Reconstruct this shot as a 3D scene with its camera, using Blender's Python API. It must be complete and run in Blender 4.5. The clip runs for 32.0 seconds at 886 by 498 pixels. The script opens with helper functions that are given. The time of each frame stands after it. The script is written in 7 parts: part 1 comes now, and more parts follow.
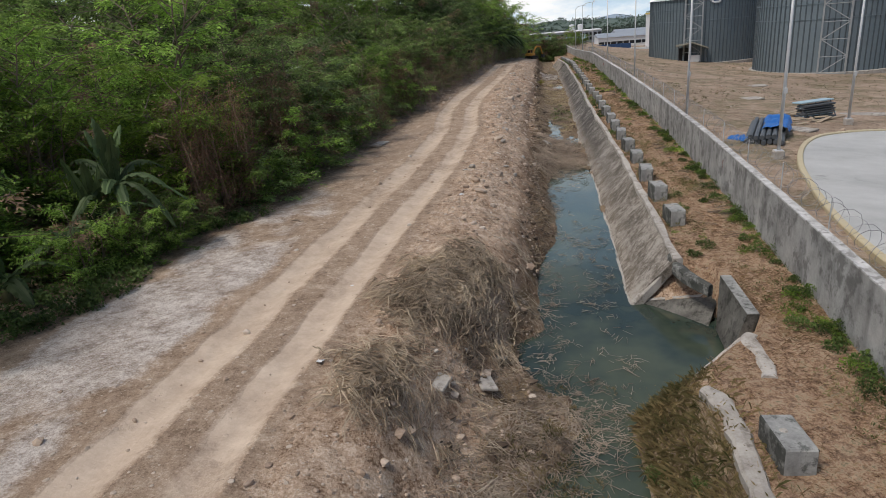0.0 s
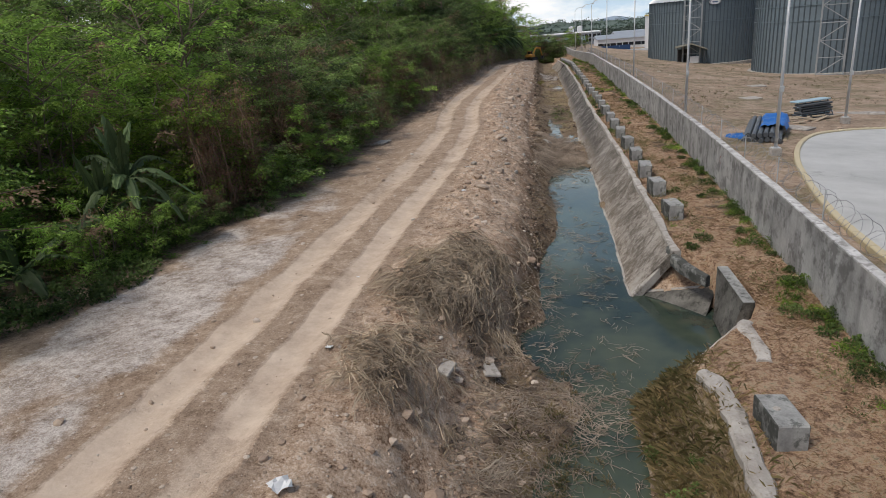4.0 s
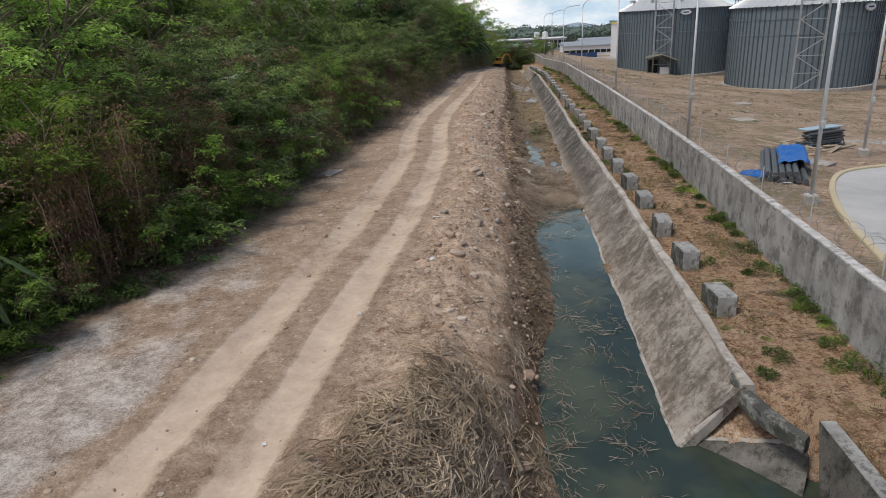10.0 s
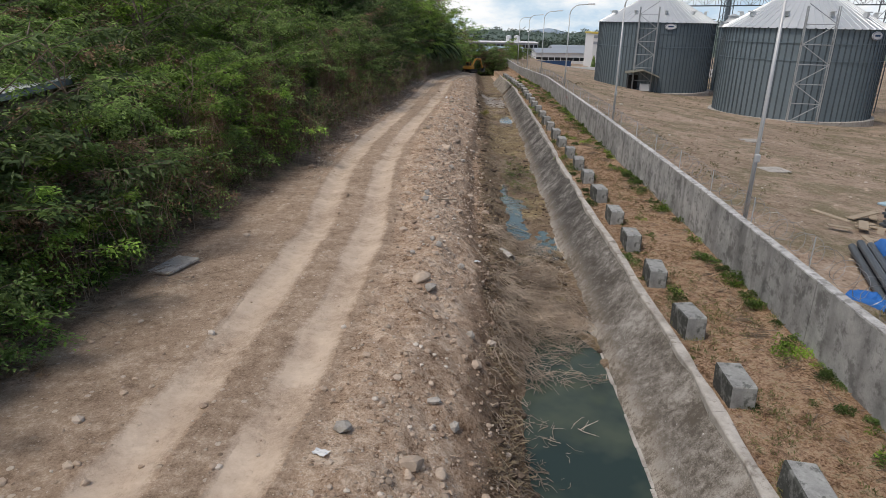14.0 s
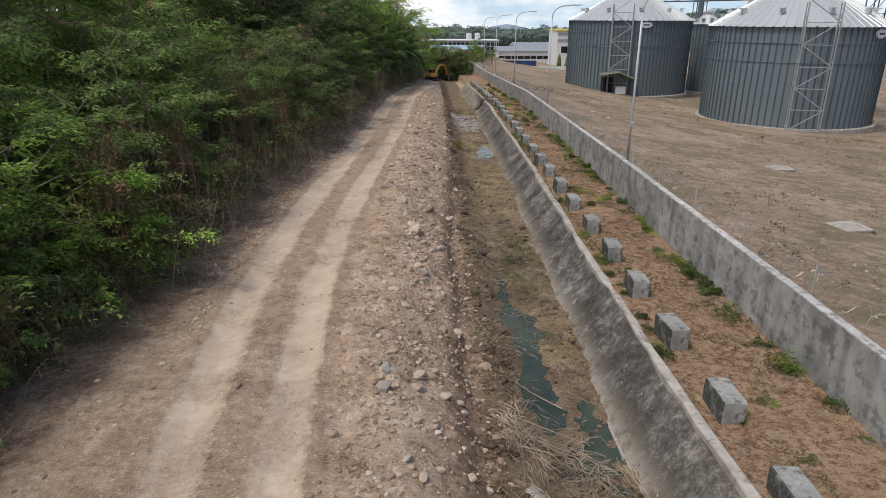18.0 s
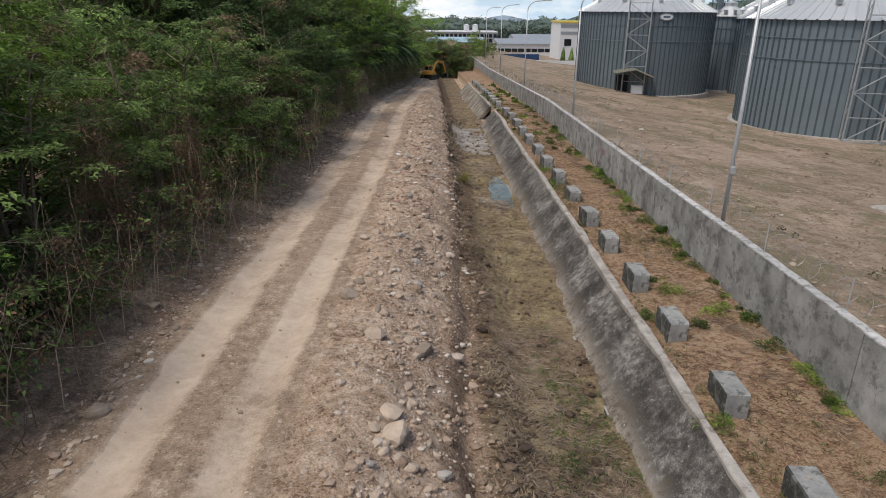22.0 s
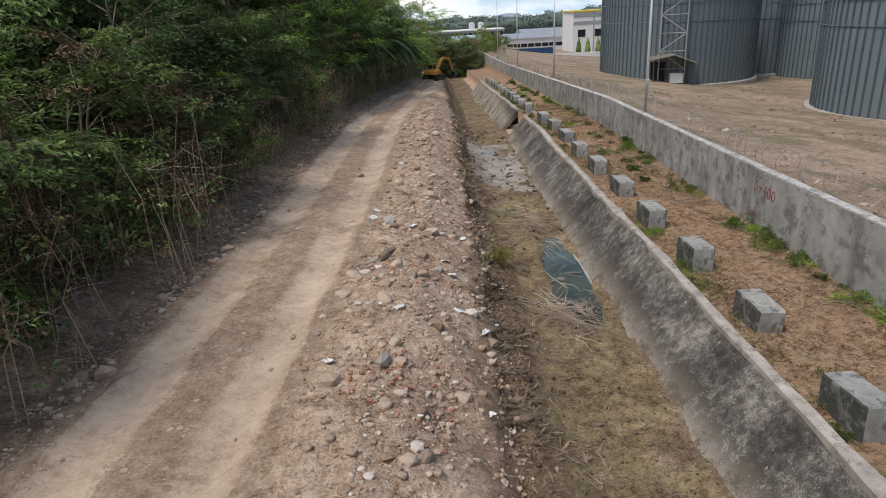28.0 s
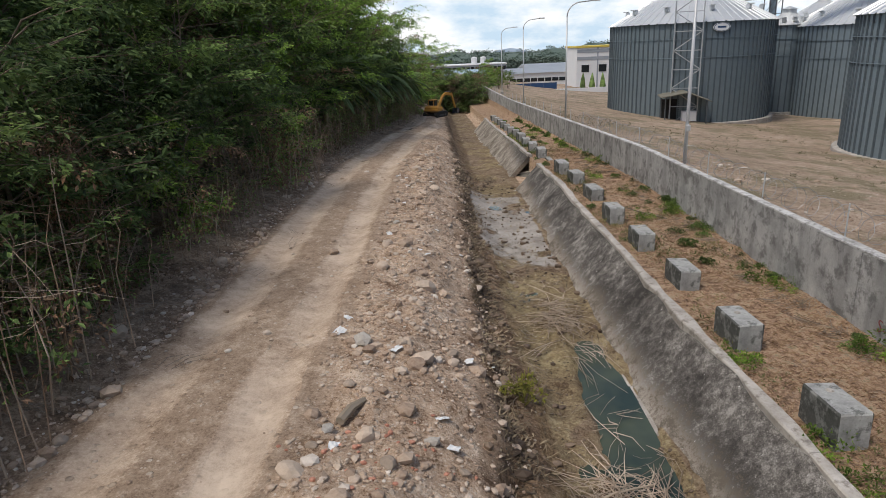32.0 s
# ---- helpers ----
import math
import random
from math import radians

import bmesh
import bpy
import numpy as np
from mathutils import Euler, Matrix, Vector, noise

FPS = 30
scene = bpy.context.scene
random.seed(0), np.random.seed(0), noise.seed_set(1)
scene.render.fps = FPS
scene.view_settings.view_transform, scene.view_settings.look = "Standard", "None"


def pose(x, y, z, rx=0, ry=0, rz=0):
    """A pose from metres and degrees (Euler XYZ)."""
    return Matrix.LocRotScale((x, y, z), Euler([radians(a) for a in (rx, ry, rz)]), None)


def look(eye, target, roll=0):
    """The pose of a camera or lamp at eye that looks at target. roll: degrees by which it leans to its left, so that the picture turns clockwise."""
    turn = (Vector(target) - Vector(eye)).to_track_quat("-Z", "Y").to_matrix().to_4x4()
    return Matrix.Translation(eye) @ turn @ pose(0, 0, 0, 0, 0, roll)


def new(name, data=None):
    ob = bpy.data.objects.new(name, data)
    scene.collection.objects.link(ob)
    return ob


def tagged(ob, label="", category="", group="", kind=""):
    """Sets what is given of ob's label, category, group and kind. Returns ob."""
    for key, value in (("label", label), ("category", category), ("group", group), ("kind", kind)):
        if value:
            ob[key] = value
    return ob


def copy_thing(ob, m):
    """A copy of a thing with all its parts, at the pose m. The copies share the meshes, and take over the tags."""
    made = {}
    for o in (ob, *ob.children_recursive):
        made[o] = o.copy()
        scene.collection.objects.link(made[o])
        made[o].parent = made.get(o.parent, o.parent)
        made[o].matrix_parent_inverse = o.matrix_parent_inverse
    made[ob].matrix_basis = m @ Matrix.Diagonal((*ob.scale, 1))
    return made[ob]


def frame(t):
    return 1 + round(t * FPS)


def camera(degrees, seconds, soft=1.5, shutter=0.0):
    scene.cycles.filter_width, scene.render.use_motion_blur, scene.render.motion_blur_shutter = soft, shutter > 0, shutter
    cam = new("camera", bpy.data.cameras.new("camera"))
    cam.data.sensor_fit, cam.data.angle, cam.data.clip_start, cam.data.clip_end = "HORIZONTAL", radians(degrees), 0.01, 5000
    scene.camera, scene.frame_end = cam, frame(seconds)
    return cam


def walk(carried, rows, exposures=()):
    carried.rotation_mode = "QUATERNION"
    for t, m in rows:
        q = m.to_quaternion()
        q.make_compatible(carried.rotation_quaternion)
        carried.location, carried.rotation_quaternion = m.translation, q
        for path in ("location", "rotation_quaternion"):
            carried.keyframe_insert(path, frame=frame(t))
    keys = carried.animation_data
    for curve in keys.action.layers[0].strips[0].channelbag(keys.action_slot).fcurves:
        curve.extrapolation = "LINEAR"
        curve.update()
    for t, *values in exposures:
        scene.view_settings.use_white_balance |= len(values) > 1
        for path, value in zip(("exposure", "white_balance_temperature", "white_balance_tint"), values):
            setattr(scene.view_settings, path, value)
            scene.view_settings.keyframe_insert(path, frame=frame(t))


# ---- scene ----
cam = camera(70.0, 32.0, soft=0.45)
PATH = [
    (0, (0.88, 11.237, 5.708), (0.563, 13.093, 5.036), -4.9),
    (0.5, (0.91, 11.176, 5.714), (0.596, 13.034, 5.043), -4.5),
    (1, (0.9, 11.159, 5.704), (0.582, 13.017, 5.035), -5.1),
    (1.5, (0.886, 11.245, 5.704), (0.572, 13.103, 5.035), -4.4),
    (2, (0.86, 11.262, 5.669), (0.543, 13.121, 5.001), -4.9),
    (2.5, (0.833, 11.232, 5.679), (0.517, 13.09, 5.01), -5.0),
    (4.5, (0.854, 10.526, 5.588), (0.537, 12.386, 4.925), -4.9),
    (5, (0.935, 10.119, 5.563), (0.624, 11.982, 4.906), -4.4),
    (5.5, (0.953, 9.782, 5.604), (0.643, 11.645, 4.948), -4.5),
    (6, (0.906, 9.682, 5.645), (0.58, 11.545, 4.992), -6.4),
    (6.5, (0.767, 9.882, 5.696), (0.447, 11.744, 5.041), -6.4),
    (7, (0.659, 10.318, 5.724), (0.35, 12.181, 5.066), -4.9),
    (7.5, (0.532, 11.062, 5.731), (0.247, 12.928, 5.071), -5.0),
    (8, (0.451, 11.978, 5.724), (0.205, 13.849, 5.063), -5.0),
    (8.5, (0.321, 12.905, 5.777), (0.083, 14.776, 5.111), -5.0),
    (9, (0.246, 14.073, 5.765), (0.019, 15.945, 5.099), -3.8),
    (9.5, (0.152, 15.209, 5.809), (-0.064, 17.08, 5.137), -2.8),
    (10, (0.122, 16.325, 5.823), (-0.078, 18.199, 5.153), -3.2),
    (10.5, (0.122, 17.5, 5.746), (-0.025, 19.38, 5.08), -3.2),
    (11, (0.088, 18.897, 5.74), (-0.011, 20.778, 5.07), -2.2),
    (11.5, (0.068, 20.079, 5.753), (-0.023, 21.961, 5.082), -1.5),
    (12, (0.079, 21.281, 5.793), (-0.014, 23.163, 5.121), -1.5),
    (12.5, (0.052, 22.505, 5.878), (-0.035, 24.385, 5.202), -0.7),
    (13, (0.028, 23.827, 5.949), (-0.059, 25.705, 5.269), -0.5),
    (13.5, (-0.051, 25.399, 5.885), (-0.134, 27.278, 5.206), -0.2),
    (14, (-0.05, 26.752, 5.899), (-0.125, 28.631, 5.219), 1.0),
    (14.5, (-0.126, 28.151, 6.012), (-0.196, 30.027, 5.325), 1.3),
    (16.5, (-1.009, 32.716, 6.615), (-1.024, 34.593, 5.925), -2.3),
    (17, (-0.823, 33.783, 6.609), (-0.807, 35.661, 5.921), -2.2),
    (17.5, (-0.584, 34.736, 6.634), (-0.561, 36.616, 5.951), -0.5),
    (18, (-0.545, 36.59, 6.532), (-0.513, 38.468, 5.845), 0.1),
    (18.5, (-0.505, 38.445, 6.443), (-0.474, 40.323, 5.754), -0.4),
    (19, (-0.475, 39.901, 6.475), (-0.455, 41.777, 5.782), -1.3),
    (19.5, (-0.495, 41.344, 6.553), (-0.475, 43.218, 5.855), -1.4),
    (20, (-0.594, 43.279, 6.454), (-0.575, 45.152, 5.753), -1.9),
    (20.5, (-0.622, 44.895, 6.442), (-0.6, 46.767, 5.738), -2.2),
    (21, (-0.61, 46.249, 6.469), (-0.565, 48.119, 5.76), -0.3),
    (21.5, (-0.575, 46.732, 6.428), (-0.519, 48.601, 5.719), 1.1),
    (22, (-0.57, 46.842, 6.428), (-0.525, 48.711, 5.717), 0.4),
    (22.5, (-0.566, 46.945, 6.424), (-0.524, 48.814, 5.713), 0.1),
    (23, (-0.538, 47.172, 6.392), (-0.494, 49.041, 5.682), 0.6),
    (23.5, (-0.509, 47.553, 6.106), (-0.466, 49.422, 5.397), 0.5),
    (24, (-0.507, 48.069, 5.728), (-0.465, 49.939, 5.02), 0.3),
    (24.5, (-0.548, 48.672, 5.434), (-0.523, 50.542, 4.726), -2.0),
    (26.5, (-0.384, 54.055, 5.261), (-0.384, 55.933, 4.574), -3.6),
    (27, (-0.324, 56.071, 5.257), (-0.317, 57.946, 4.561), -2.4),
    (27.5, (-0.295, 57.913, 5.09), (-0.292, 59.788, 4.392), -2.6),
    (28, (-0.296, 59.632, 4.94), (-0.302, 61.504, 4.236), -3.2),
    (28.5, (-0.291, 61.445, 4.891), (-0.304, 63.316, 4.186), -3.4),
    (29, (-0.276, 63.267, 4.859), (-0.292, 65.138, 4.151), -2.4),
    (29.5, (-0.284, 64.109, 4.895), (-0.309, 65.979, 4.185), -3.4),
    (30, (-0.279, 64.279, 4.899), (-0.3, 66.145, 4.178), -3.1),
    (30.5, (-0.327, 64.317, 4.89), (-0.332, 66.139, 4.065), -1.6),
    (31, (-0.325, 64.323, 4.867), (-0.31, 66.128, 4.006), -0.3),
    (31.5, (-0.265, 64.276, 4.861), (-0.259, 66.123, 4.093), -1.5),
    (32, (-0.196, 64.226, 4.844), (-0.199, 66.13, 4.232), -2.6),
]
walk(cam, [(t, look(eye, target, roll)) for t, eye, target, roll in PATH], [(0, -0.06), (14, -0.06), (18, 0.0), (24.5, 0.0), (27, 0.08), (29.5, 0.16), (31, 0.22), (32, 0.06)])

# world, sun and exposure
scene.view_settings.exposure = 0.0
world = bpy.data.worlds.new("sky")
scene.world = world
world.use_nodes = True
wn = world.node_tree.nodes
sky = wn.new("ShaderNodeTexSky")
sky.sky_type, sky.sun_disc = "NISHITA", False
sky.sun_elevation, sky.sun_rotation = radians(62), radians(232)
sky.air_density, sky.dust_density, sky.ozone_density = 1.0, 3.0, 1.0
wn["Background"].inputs[1].default_value = 0.105
world.node_tree.links.new(sky.outputs[0], wn["Background"].inputs[0])
sun_data = bpy.data.lights.new("sun", "SUN")
sun_data.energy, sun_data.angle, sun_data.color = 1.9, radians(14), (1.0, 0.95, 0.88)
sun = new("sun", sun_data)
sun.matrix_world = look((-38, -30, 90), (0, 0, 0))


# ---- small tools ----
class Geo:
    """Gathers faces for one mesh."""

    def __init__(self):
        self.v, self.f, self.m = [], [], []

    def add(self, verts, faces, slot=0):
        n = len(self.v)
        self.v += [tuple(p) for p in verts]
        self.f += [tuple(n + i for i in f) for f in faces]
        self.m += [slot] * len(faces)
        return self

    def box(self, c, s, b=0.0, turn=None, slot=0):
        x, y, z = s[0] / 2, s[1] / 2, s[2] / 2
        b = min(b, x * 0.9, y * 0.9, z * 0.9)
        if b <= 0:
            vs = [(i * x, j * y, k * z) for k in (-1, 1) for j in (-1, 1) for i in (-1, 1)]
            fs = [(0, 2, 3, 1), (4, 5, 7, 6), (0, 1, 5, 4), (2, 6, 7, 3), (0, 4, 6, 2), (1, 3, 7, 5)]
        else:
            vs, ix = [], {}
            for k in (-1, 1):
                for j in (-1, 1):
                    for i in (-1, 1):
                        for a in range(3):
                            d = [b, b, b]
                            d[a] = 0
                            ix[i, j, k, a] = len(vs)
                            vs.append((i * (x - d[0]), j * (y - d[1]), k * (z - d[2])))
            fs = []
            for a in range(3):
                o = [t for t in range(3) if t != a]
                for s_ in (-1, 1):
                    q = []
                    for p, r in ((-1, -1), (1, -1), (1, 1), (-1, 1)):
                        c3 = [0, 0, 0]
                        c3[a], c3[o[0]], c3[o[1]] = s_, p, r
                        q.append(ix[(*c3, a)])
                    fs.append(tuple(q if (s_ > 0) == (a != 1) else q[::-1]))
            for a in range(3):
                o = [t for t in range(3) if t != a]
                for p in (-1, 1):
                    for r in (-1, 1):
                        q = []
                        for s_, t in ((-1, o[0]), (1, o[0]), (1, o[1]), (-1, o[1])):
                            c3 = [0, 0, 0]
                            c3[a], c3[o[0]], c3[o[1]] = s_, p, r
                            q.append(ix[(*c3, t)])
                        fs.append(tuple(q))
            for k in (-1, 1):
                for j in (-1, 1):
                    for i in (-1, 1):
                        fs.append((ix[i, j, k, 0], ix[i, j, k, 1], ix[i, j, k, 2]))
        m = turn or Matrix.Identity(3)
        return self.add([Vector(c) + m @ Vector(p) for p in vs], fs, slot)

    def tube(self, pts, r, n=6, caps=True, slot=0):
        """A tube along points; r a radius or one for each point."""
        pts = [Vector(p) for p in pts]
        rs = r if isinstance(r, (list, tuple)) else [r] * len(pts)
        vs, fs = [], []
        for i, p in enumerate(pts):
            d = (pts[min(i + 1, len(pts) - 1)] - pts[max(i - 1, 0)]).normalized()
            a = d.orthogonal().normalized() if i == 0 else (a - d * a.dot(d)).normalized()
            b = d.cross(a)
            vs += [p + (a * math.cos(2 * math.pi * k / n) + b * math.sin(2 * math.pi * k / n)) * rs[i] for k in range(n)]
        for i in range(len(pts) - 1):
            for k in range(n):
                fs.append((i * n + k, i * n + (k + 1) % n, (i + 1) * n + (k + 1) % n, (i + 1) * n + k))
        if caps:
            fs += [tuple(range(n))[::-1], tuple((len(pts) - 1) * n + k for k in range(n))]
        return self.add(vs, fs, slot)

    def lathe(self, prof, n=24, c=(0, 0, 0), slot=0):
        vs = [(c[0] + r * math.cos(2 * math.pi * k / n), c[1] + r * math.sin(2 * math.pi * k / n), c[2] + z) for r, z in prof for k in range(n)]
        fs = [(i * n + k, i * n + (k + 1) % n, (i + 1) * n + (k + 1) % n, (i + 1) * n + k) for i in range(len(prof) - 1) for k in range(n)]
        return self.add(vs, fs, slot)

    def mesh(self, name, mats, smooth=False):
        me = bpy.data.meshes.new(name)
        me.from_pydata(self.v, [], self.f)
        for m in mats if isinstance(mats, (list, tuple)) else [mats]:
            me.materials.append(m)
        me.polygons.foreach_set("material_index", self.m)
        if smooth:
            me.polygons.foreach_set("use_smooth", [True] * len(self.f))
        me.update()
        return me

    def ob(self, name, mats, parent=None, label="", smooth=False, at=None):
        o = new(name, self.mesh(name, mats, smooth))
        if at:
            o.matrix_basis = at
        if parent:
            o.parent = parent
        return tagged(o, label) if label else o


def thing(name, label, category, m=None, group="", kind=""):
    e = new(name)
    e.empty_display_size = 0.2
    if m:
        e.matrix_basis = m
    return tagged(e, label, category, group, kind)


def fbm(x, y, s=1.0, seed=0.0, octaves=4):
    """Smooth value noise on arrays, about -1 to 1."""
    x, y = np.asarray(x, float) / s + seed * 17.3, np.asarray(y, float) / s - seed * 9.1
    out, amp, tot = 0.0, 1.0, 0.0
    for _ in range(octaves):
        xi, yi = np.floor(x), np.floor(y)
        xf, yf = x - xi, y - yi
        u, w = xf * xf * (3 - 2 * xf), yf * yf * (3 - 2 * yf)

        def h(a, b):
            q = np.sin(a * 127.1 + b * 311.7 + seed * 7.7) * 43758.5453
            return (q - np.floor(q)) * 2 - 1

        out = out + amp * ((h(xi, yi) * (1 - u) + h(xi + 1, yi) * u) * (1 - w) + (h(xi, yi + 1) * (1 - u) + h(xi + 1, yi + 1) * u) * w)
        tot += amp
        amp *= 0.5
        x, y = x * 2.03 + 5.1, y * 2.03 - 3.7
    return out / tot * 1.4


def ss(a, b, x):
    t = np.clip((np.asarray(x, float) - a) / (b - a), 0, 1)
    return t * t * (3 - 2 * t)


# ---- materials ----
def nodes_of(name, rough=0.8, metal=0.0, spec=0.3):
    m = bpy.data.materials.new(name)
    m.use_nodes = True
    nt = m.node_tree
    p = nt.nodes["Principled BSDF"]
    p.inputs["Roughness"].default_value, p.inputs["Metallic"].default_value = rough, metal
    p.inputs["Specular IOR Level"].default_value = spec
    return m, nt, p


def n_noise(nt, scale, detail=5, rough=0.6, coord="Object", dist=0.0):
    tc = nt.nodes.new("ShaderNodeTexCoord")
    n = nt.nodes.new("ShaderNodeTexNoise")
    n.inputs["Scale"].default_value, n.inputs["Detail"].default_value = scale, detail
    n.inputs["Roughness"].default_value, n.inputs["Distortion"].default_value = rough, dist
    nt.links.new(tc.outputs[coord], n.inputs["Vector"])
    return n.outputs["Fac"]


def n_ramp(nt, fac, stops):
    r = nt.nodes.new("ShaderNodeValToRGB")
    e = r.color_ramp.elements
    while len(e) < len(stops):
        e.new(0.5)
    for el, (pos, col) in zip(e, stops):
        el.position, el.color = pos, (*col, 1) if len(col) == 3 else col
    nt.links.new(fac, r.inputs["Fac"])
    return r.outputs["Color"]


def n_mix(nt, fac, a, b, mode="MIX"):
    x = nt.nodes.new("ShaderNodeMix")
    x.data_type, x.blend_type = "RGBA", mode
    for sock, v in ((x.inputs["Factor"], fac), (x.inputs[6], a), (x.inputs[7], b)):
        if isinstance(v, (int, float)):
            sock.default_value = v
        elif isinstance(v, tuple):
            sock.default_value = (*v, 1)
        else:
            nt.links.new(v, sock)
    return x.outputs[2]


def n_math(nt, op, a, b=0.5, clamp=True):
    x = nt.nodes.new("ShaderNodeMath")
    x.operation, x.use_clamp = op, clamp
    for sock, v in zip(x.inputs, (a, b)):
        if isinstance(v, (int, float)):
            sock.default_value = v
        else:
            nt.links.new(v, sock)
    return x.outputs[0]


def n_bump(nt, p, height, strength=0.4, dist=0.02):
    b = nt.nodes.new("ShaderNodeBump")
    b.inputs["Strength"].default_value, b.inputs["Distance"].default_value = strength, dist
    nt.links.new(height, b.inputs["Height"])
    nt.links.new(b.outputs[0], p.inputs["Normal"])


def n_cells(nt, scale, share):
    """Loose chips: round cells of which only a share shows; gives the mask and a tone for each chip."""
    tc = nt.nodes.new("ShaderNodeTexCoord")
    v = nt.nodes.new("ShaderNodeTexVoronoi")
    v.inputs["Scale"].default_value = scale
    nt.links.new(tc.outputs["Object"], v.inputs["Vector"])
    sp = nt.nodes.new("ShaderNodeSeparateColor")
    nt.links.new(v.outputs["Color"], sp.inputs[0])
    size = n_math(nt, "MULTIPLY", n_math(nt, "SUBTRACT", sp.outputs[0], 1.0 - share), 0.46 / share)
    mask = n_ramp(nt, n_math(nt, "ADD", n_math(nt, "SUBTRACT", size, v.outputs["Distance"], False), 0.5), [(0.5, (0, 0, 0)), (0.56, (1, 1, 1))])
    return mask, sp.outputs[1]


def simple(name, dark, light, rough=0.8, metal=0.0, scale=3.0, fine=40.0, bump=0.2, spec=0.3, vary=0.0, stain=None, stain_at=0.55):
    """Two-scale colour variation between dark and light, with an optional stain colour."""
    m, nt, p = nodes_of(name, rough, metal, spec)
    a = n_noise(nt, scale)
    f = n_noise(nt, fine, 3)
    c = n_mix(nt, n_math(nt, "ADD", n_math(nt, "MULTIPLY", a, 0.65), n_math(nt, "MULTIPLY", f, 0.35)), dark, light)
    if stain:
        s = n_ramp(nt, n_noise(nt, scale * 0.6, 6, 0.7, dist=0.6), [(stain_at - 0.08, (0, 0, 0)), (stain_at + 0.1, (1, 1, 1))])
        c = n_mix(nt, s, c, stain)
    if vary:
        oi = nt.nodes.new("ShaderNodeObjectInfo")
        hs = nt.nodes.new("ShaderNodeHueSaturation")
        nt.links.new(c, hs.inputs["Color"])
        mr = nt.nodes.new("ShaderNodeMapRange")
        mr.inputs["To Min"].default_value, mr.inputs["To Max"].default_value = 1 - vary, 1 + vary
        nt.links.new(oi.outputs["Random"], mr.inputs["Value"])
        nt.links.new(mr.outputs[0], hs.inputs["Value"])
        c = hs.outputs[0]
    nt.links.new(c, p.inputs["Base Color"])
    if bump:
        n_bump(nt, p, f, bump, 0.02)
    return m


def leaf_material(name, dark, light, back=0.25):
    """Foliage: each leaf takes its own shade, with some light through it."""
    m, nt, p = nodes_of(name, 0.6, 0, 0.25)
    g = nt.nodes.new("ShaderNodeNewGeometry")
    oi = nt.nodes.new("ShaderNodeObjectInfo")
    big = n_noise(nt, 0.9, 2)
    clump = n_ramp(nt, big, [(0.38, (0, 0, 0)), (0.62, (1, 1, 1))])
    v = n_math(nt, "ADD", n_math(nt, "MULTIPLY", g.outputs["Random Per Island"], 0.5), n_math(nt, "MULTIPLY", clump, 0.5))
    c = n_mix(nt, v, dark, light)
    hs = nt.nodes.new("ShaderNodeHueSaturation")
    mr = nt.nodes.new("ShaderNodeMapRange")
    mr.inputs["To Min"].default_value, mr.inputs["To Max"].default_value = 0.55, 1.4
    nt.links.new(oi.outputs["Random"], mr.inputs["Value"])
    nt.links.new(mr.outputs[0], hs.inputs["Value"])
    nt.links.new(c, hs.inputs["Color"])
    nt.links.new(hs.outputs[0], p.inputs["Base Color"])
    tr = nt.nodes.new("ShaderNodeBsdfTranslucent")
    nt.links.new(hs.outputs[0], tr.inputs["Color"])
    mx = nt.nodes.new("ShaderNodeMixShader")
    mx.inputs[0].default_value = back
    nt.links.new(p.outputs[0], mx.inputs[1])
    nt.links.new(tr.outputs[0], mx.inputs[2])
    nt.links.new(mx.outputs[0], nt.nodes["Material Output"].inputs["Surface"])
    return m


def litter_of(nt, v):
    return n_ramp(nt, v, [(0.40, (0.055, 0.035, 0.023)), (0.5, (0.185, 0.122, 0.083)), (0.60, (0.38, 0.28, 0.20))])


